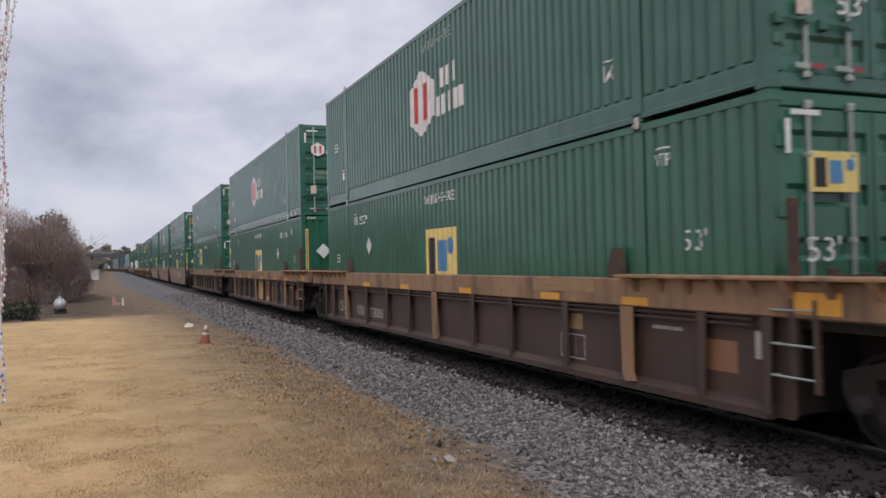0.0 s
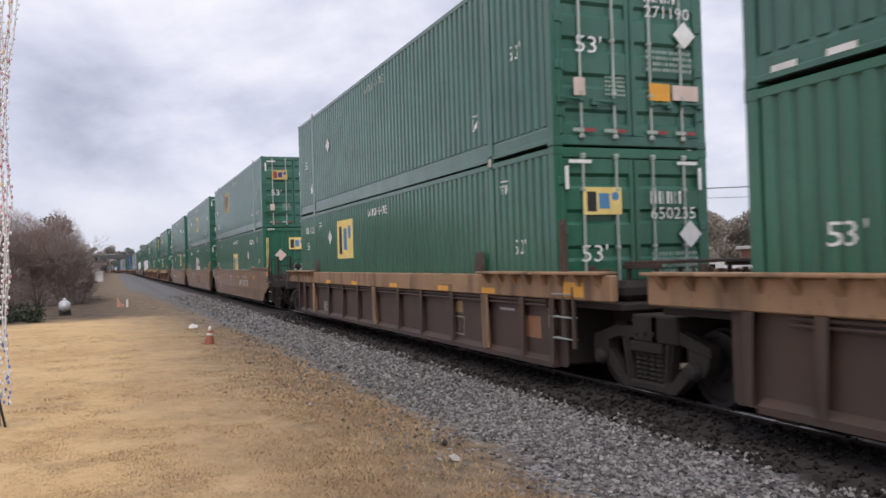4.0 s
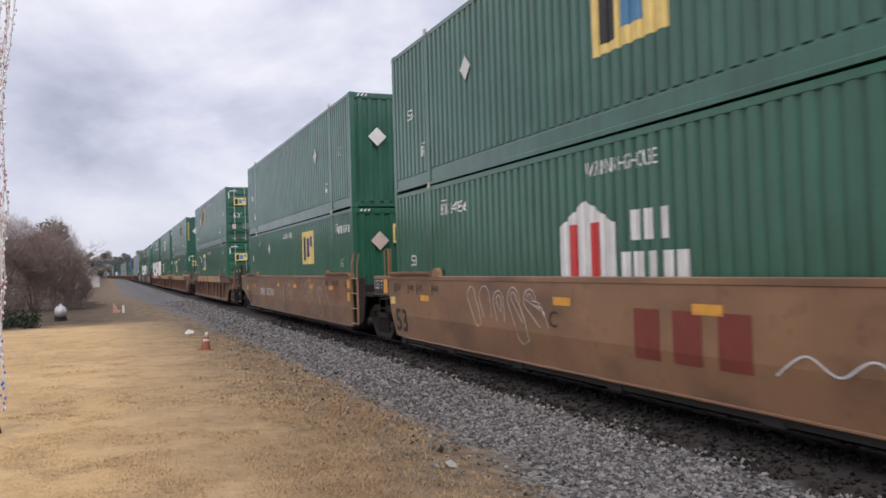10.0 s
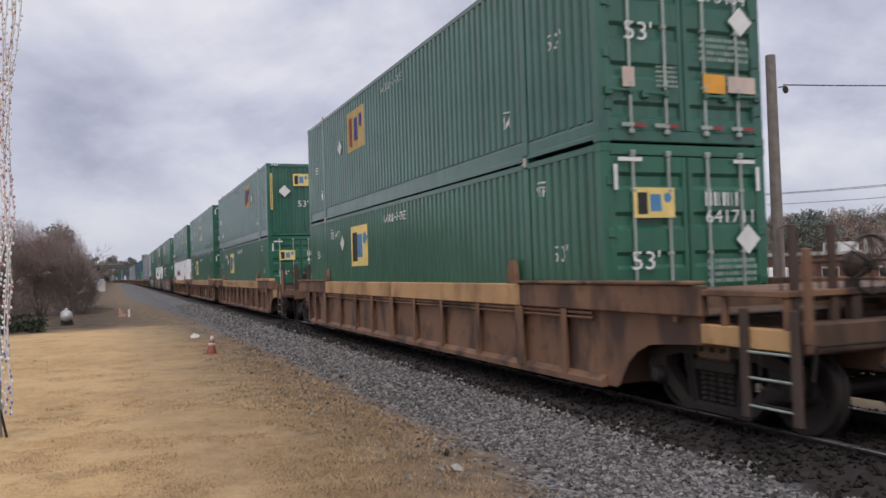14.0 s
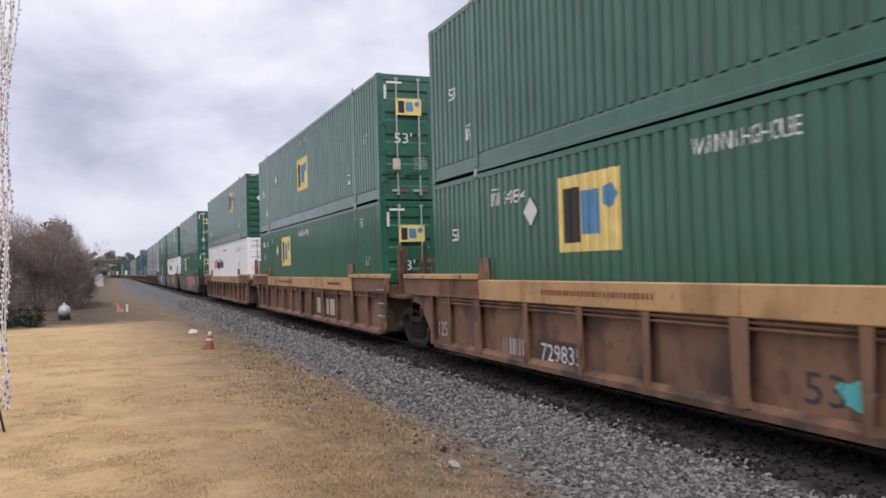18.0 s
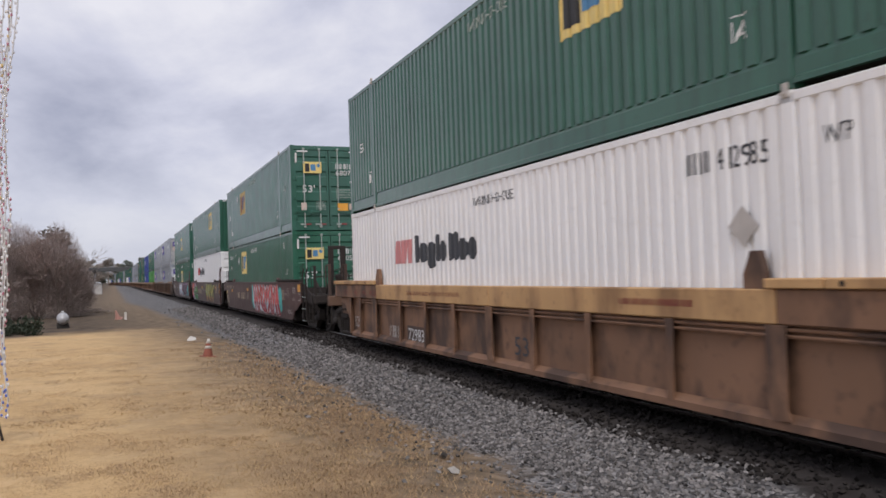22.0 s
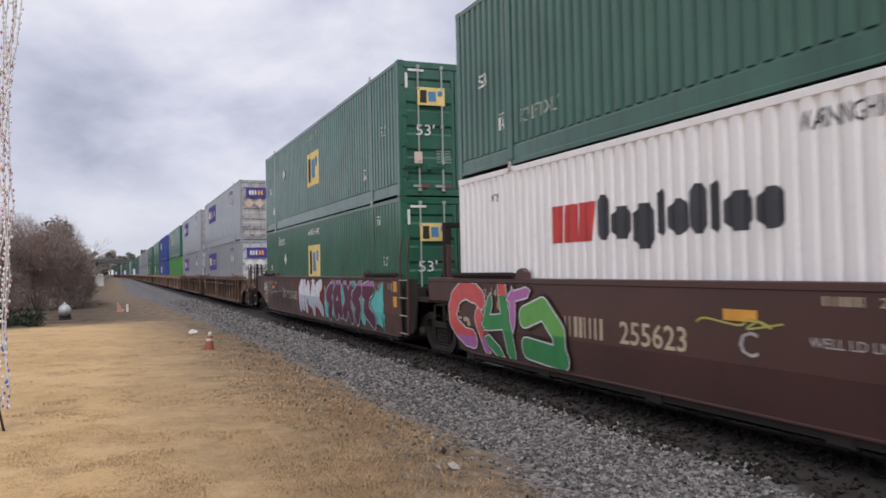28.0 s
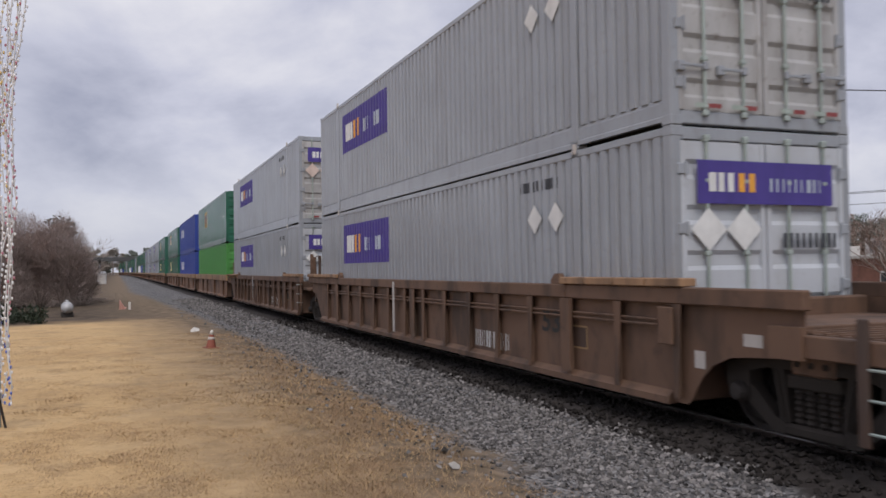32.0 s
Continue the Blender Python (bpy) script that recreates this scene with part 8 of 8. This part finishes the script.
def cable(a, b, sag, rad):
    pts = [Vector(a).lerp(Vector(b), i / 12) - Vector((0, 0, sag * 4 * (i / 12) * (1 - i / 12))) for i in range(13)]
    whole("overhead_cable", Shape().rod(pts, rad, 5), BLACK_WIRE, "black overhead cable hung between poles", "cable", "overhead cables")


cable((18.5, 18.4, 6.85), (33.0, 8.0, 6.2), 0.3, 0.018)
for dx, z in ((-1.0, 8.05), (0.4, 8.05), (1.0, 7.2)):
    cable((46.0 + dx, 67.0, z), (62.0 + dx, 34.0, z - 0.4), 0.7, 0.022)
    cable((39.0 + dx, 81.0, z - 0.2), (46.0 + dx, 67.0, z), 0.3, 0.022)

BRICK_WALL = surface("reddish_brick_wall", (0.24, 0.115, 0.085), 0.85, dirt=(0.12, 0.07, 0.055), dirt_amount=0.5, scale=2.0, streak=(3, 3, 3))
TRIM = surface("pale_roof_trim", (0.55, 0.53, 0.50), 0.6)
PANE = surface("dark_window_glass", (0.02, 0.025, 0.03), 0.1, spec=0.8, bump=0.0, var=0.02)
hall = thing("brick_building", "long low red-brick building with a flat roof", "building", m=pose(40.0, 10.0, -0.9))
part("wall", Shape().box(0, 12, 0, 34, 0, 2.7).mesh("wall", BRICK_WALL), hall)
part("roof", Shape().box(-0.25, 12.25, -0.25, 34.25, 2.7, 2.92, 0.03).mesh("roof", TRIM), hall)
for y in range(8):
    win = part("window", Shape().box(-0.06, 0.0, 2 + y * 4, 3.3 + y * 4, 0.9, 2.0, 0.01).mesh("window", TRIM), hall)
    part("pane", Shape().box(-0.08, -0.061, 2.1 + y * 4, 3.2 + y * 4, 1.0, 1.9).mesh("pane", PANE), win)
for y, w_, h_ in ((25.5, 2.2, 1.0), (22.4, 1.6, 0.85), (29.0, 1.4, 0.6), (12.0, 2.0, 0.8)):
    unit = thing("roof_unit", "pale grey rooftop air unit on the flat roof", "air unit", "rooftop air units", m=pose(43.5, 10.0 + y, 2.03))
    part("casing", Shape().box(-0.8, 0.8, -w_ / 2, w_ / 2, 0, h_, 0.03).mesh("casing", TRIM), unit)
    part("grille", Shape().box(-0.83, -0.801, -w_ / 3, w_ / 3, 0.15, h_ - 0.15).mesh("grille", ROOF_TIN), unit)
van = thing("parked_van", "white box van parked beside the brick building", "van", m=pose(36.0, 39.5, -0.9))
part("body", Shape().box(-1.0, 1.0, -2.6, 1.2, 0.45, 2.05, 0.06).mesh("body", WHITE), van)
part("cab", Shape().prism([(1.21, 0.45), (2.9, 0.45), (2.9, 1.15), (2.3, 1.3), (1.9, 1.9), (1.21, 1.9)], -0.95, 0.95).mesh("cab", WHITE), van)
part("side_window", Shape().prism([(1.35, 1.35), (2.2, 1.35), (1.85, 1.82), (1.35, 1.82)], -0.965, -0.951).mesh("side_window", PANE), van)
for x in (-0.9, 0.9):
    for y in (-1.6, 1.9):
        part("wheel", Shape().lathe([(0.18, x - 0.1), (0.36, x - 0.1), (0.38, x), (0.36, x + 0.1), (0.18, x + 0.1)], 16, 0, (0, y, 0.38)).mesh("wheel", UNDER), van)

rw = random.Random(77)
for i in range(58):
    az = radians(12 + 50 * (i + rw.uniform(-0.4, 0.4)) / 57)
    d = rw.uniform(105, 120) if i % 2 else rw.uniform(124, 140)
    leaf = rw.choice((LEAF_TAN, LEAF_TAN, LEAF_RUST, LEAF_PINE, LEAF_PINE, LEAF_TAN))
    tall = rw.uniform(7.0, 9.0) * (1.0 if i % 2 else 1.12)
    words = {LEAF_PINE: "hazy green pine on the skyline", LEAF_RUST: "rusty autumn tree on the skyline"}.get(leaf, "tan autumn tree on the skyline")
    leafy_tree(words, pose(d * math.sin(az), d * math.cos(az), -1.4), tall, tall * rw.uniform(0.8, 1.1), leaf, 100 + i, 22, 330, 0.17, False)
bare_shrub("bare_tree", "bare reddish tree beside the brick building", "tree", pose(34.5, 27.5, -0.9), 6.8, 3.6, 5, 40, TWIG_RED, 5, 0.10)

# far end of the line: woods, road bridge, signal boxes
for i in range(26):
    x = -95 + i * 6.5 + rw.uniform(-2, 2)
    d = rw.uniform(470, 540)
    tall = rw.uniform(13, 19)
    leaf = rw.choice((LEAF_TAN, LEAF_TAN, LEAF_PINE, LEAF_TAN))
    leafy_tree("tall winter tree in the woods behind the bridge", pose(x, d, -1.0), tall, tall * 0.75, leaf, 300 + i, 14, 140, 0.5, leaf is LEAF_PINE)
for i in range(20):
    d = rw.uniform(90, 400)
    x = -0.055 * d - 5 - i * 0.9 + rw.uniform(-1, 1)
    leafy_tree("winter tree beside the line beyond the shrubs", pose(x, d, -0.5), rw.uniform(7, 10) * (1 + d / 500), 6.0 * (1 + d / 400), rw.choice((LEAF_TAN, LEAF_TAN, LEAF_PINE)), 400 + i, 14, 160, 0.24 * (1 + d / 300))
for i in range(12):
    leafy_tree("winter tree hiding the line beyond the bridge", pose(-30 + i * 2.2, 520 + rw.uniform(-15, 15), -1.0), rw.uniform(9, 14), 8.0, rw.choice((LEAF_TAN, LEAF_PINE)), 500 + i, 14, 140, 0.45)
CONCRETE = surface("weathered_bridge_concrete", (0.09, 0.09, 0.09), 0.85, dirt=(0.04, 0.04, 0.04), dirt_amount=0.6, scale=0.4)
bridge = thing("road_bridge", "dark weathered road bridge crossing over the railway", "bridge", m=pose(0.0, 430, 0.0))
part("deck", Shape().box(-45, 45, -4.5, 4.5, 7.0, 8.0, 0.05).mesh("deck", CONCRETE), bridge)
for y in (-4.4, 4.2):
    part("parapet", Shape().box(-45, 45, y, y + 0.2, 8.0, 8.9, 0.02).mesh("parapet", CONCRETE), bridge)
for x in (-22, -8, 8, 22):
    for y in (-3, 0, 3):
        part("pier", Shape().box(x - 0.5, x + 0.5, y - 0.5, y + 0.5, -1.5, 6.5, 0.05).mesh("pier", CONCRETE), bridge)
    part("pier_cap", Shape().box(x - 0.7, x + 0.7, -4.2, 4.2, 6.5, 7.0, 0.05).mesh("pier_cap", CONCRETE), bridge)
case = thing("signal_case", "silver railway signal case beside the track", "signal case", m=pose(-2.15, 129.0, -0.35))
part("case_body", Shape().box(-0.65, 0.65, -0.5, 0.5, 0.0, 1.75, 0.03).mesh("case_body", TANK_PAINT), case)
part("case_roof", Shape().box(-0.72, 0.72, -0.57, 0.57, 1.75, 1.86, 0.02).mesh("case_roof", TANK_PAINT), case)
part("case_door", Shape().box(-0.5, 0.5, -0.53, -0.501, 0.15, 1.6, 0.01).mesh("case_door", TRIM), case)
mast = thing("signal_mast", "slim grey signal mast beside the far track", "signal mast", m=pose(-4.0, 215.0, -0.4))
part("mast", Shape().rod([(0, 0, 0), (0, 0, 5.2)], 0.11, 8).mesh("mast", POST), mast)
part("signal_head", Shape().box(-0.2, 0.2, -0.12, 0.12, 4.2, 5.2, 0.04).mesh("signal_head", UNDER), mast)
heap = thing("brush_heap", "dark heap of cut branches on bare ground", "brush heap", m=pose(-1.3, 50.0, ground_z(-1.3, 50.0)))
s = Shape()
for i in range(90):
    a, q = rh.random() * math.tau, rh.uniform(0.1, 0.9)
    p = Vector((q * math.cos(a), q * math.sin(a) * 0.7, rh.uniform(0.0, 0.35) * (1.1 - q)))
    d = Vector((rh.uniform(-1, 1), rh.uniform(-1, 1), rh.uniform(-0.1, 0.2))).normalized() * rh.uniform(0.3, 0.7)
    s.rod([p - d, p + d], 0.018, 4, 0.008)
tagged(part("brush", s.mesh("brush", BARK), heap), kind="stuff")


# ---- what moves ----
def motions():
    for ob, y, z in MOVERS:
        rows = []
        for k in range(17):
            t = 2.0 * k
            x, yy, a = along(y - gone(t))
            rows.append((t, pose(x, yy, z, 0, 0, math.degrees(a))))
        walk(ob, rows)
    for ob, a, place in WHEELS:
        times = [0.0] + [i / 15 for i in range(1, 480) if -3.0 < place - gone(i / 15) < 32.0] + [32.0]
        turned, last, rows = 0.0, None, []
        for t in times:
            if last is not None and t - last < 0.1:
                turned += (gone(t) - gone(last)) / 0.42
            last = t
            rows.append((t, pose(0, a, 0.42, math.degrees(turned) % 360)))
        walk(ob, rows)


motions()
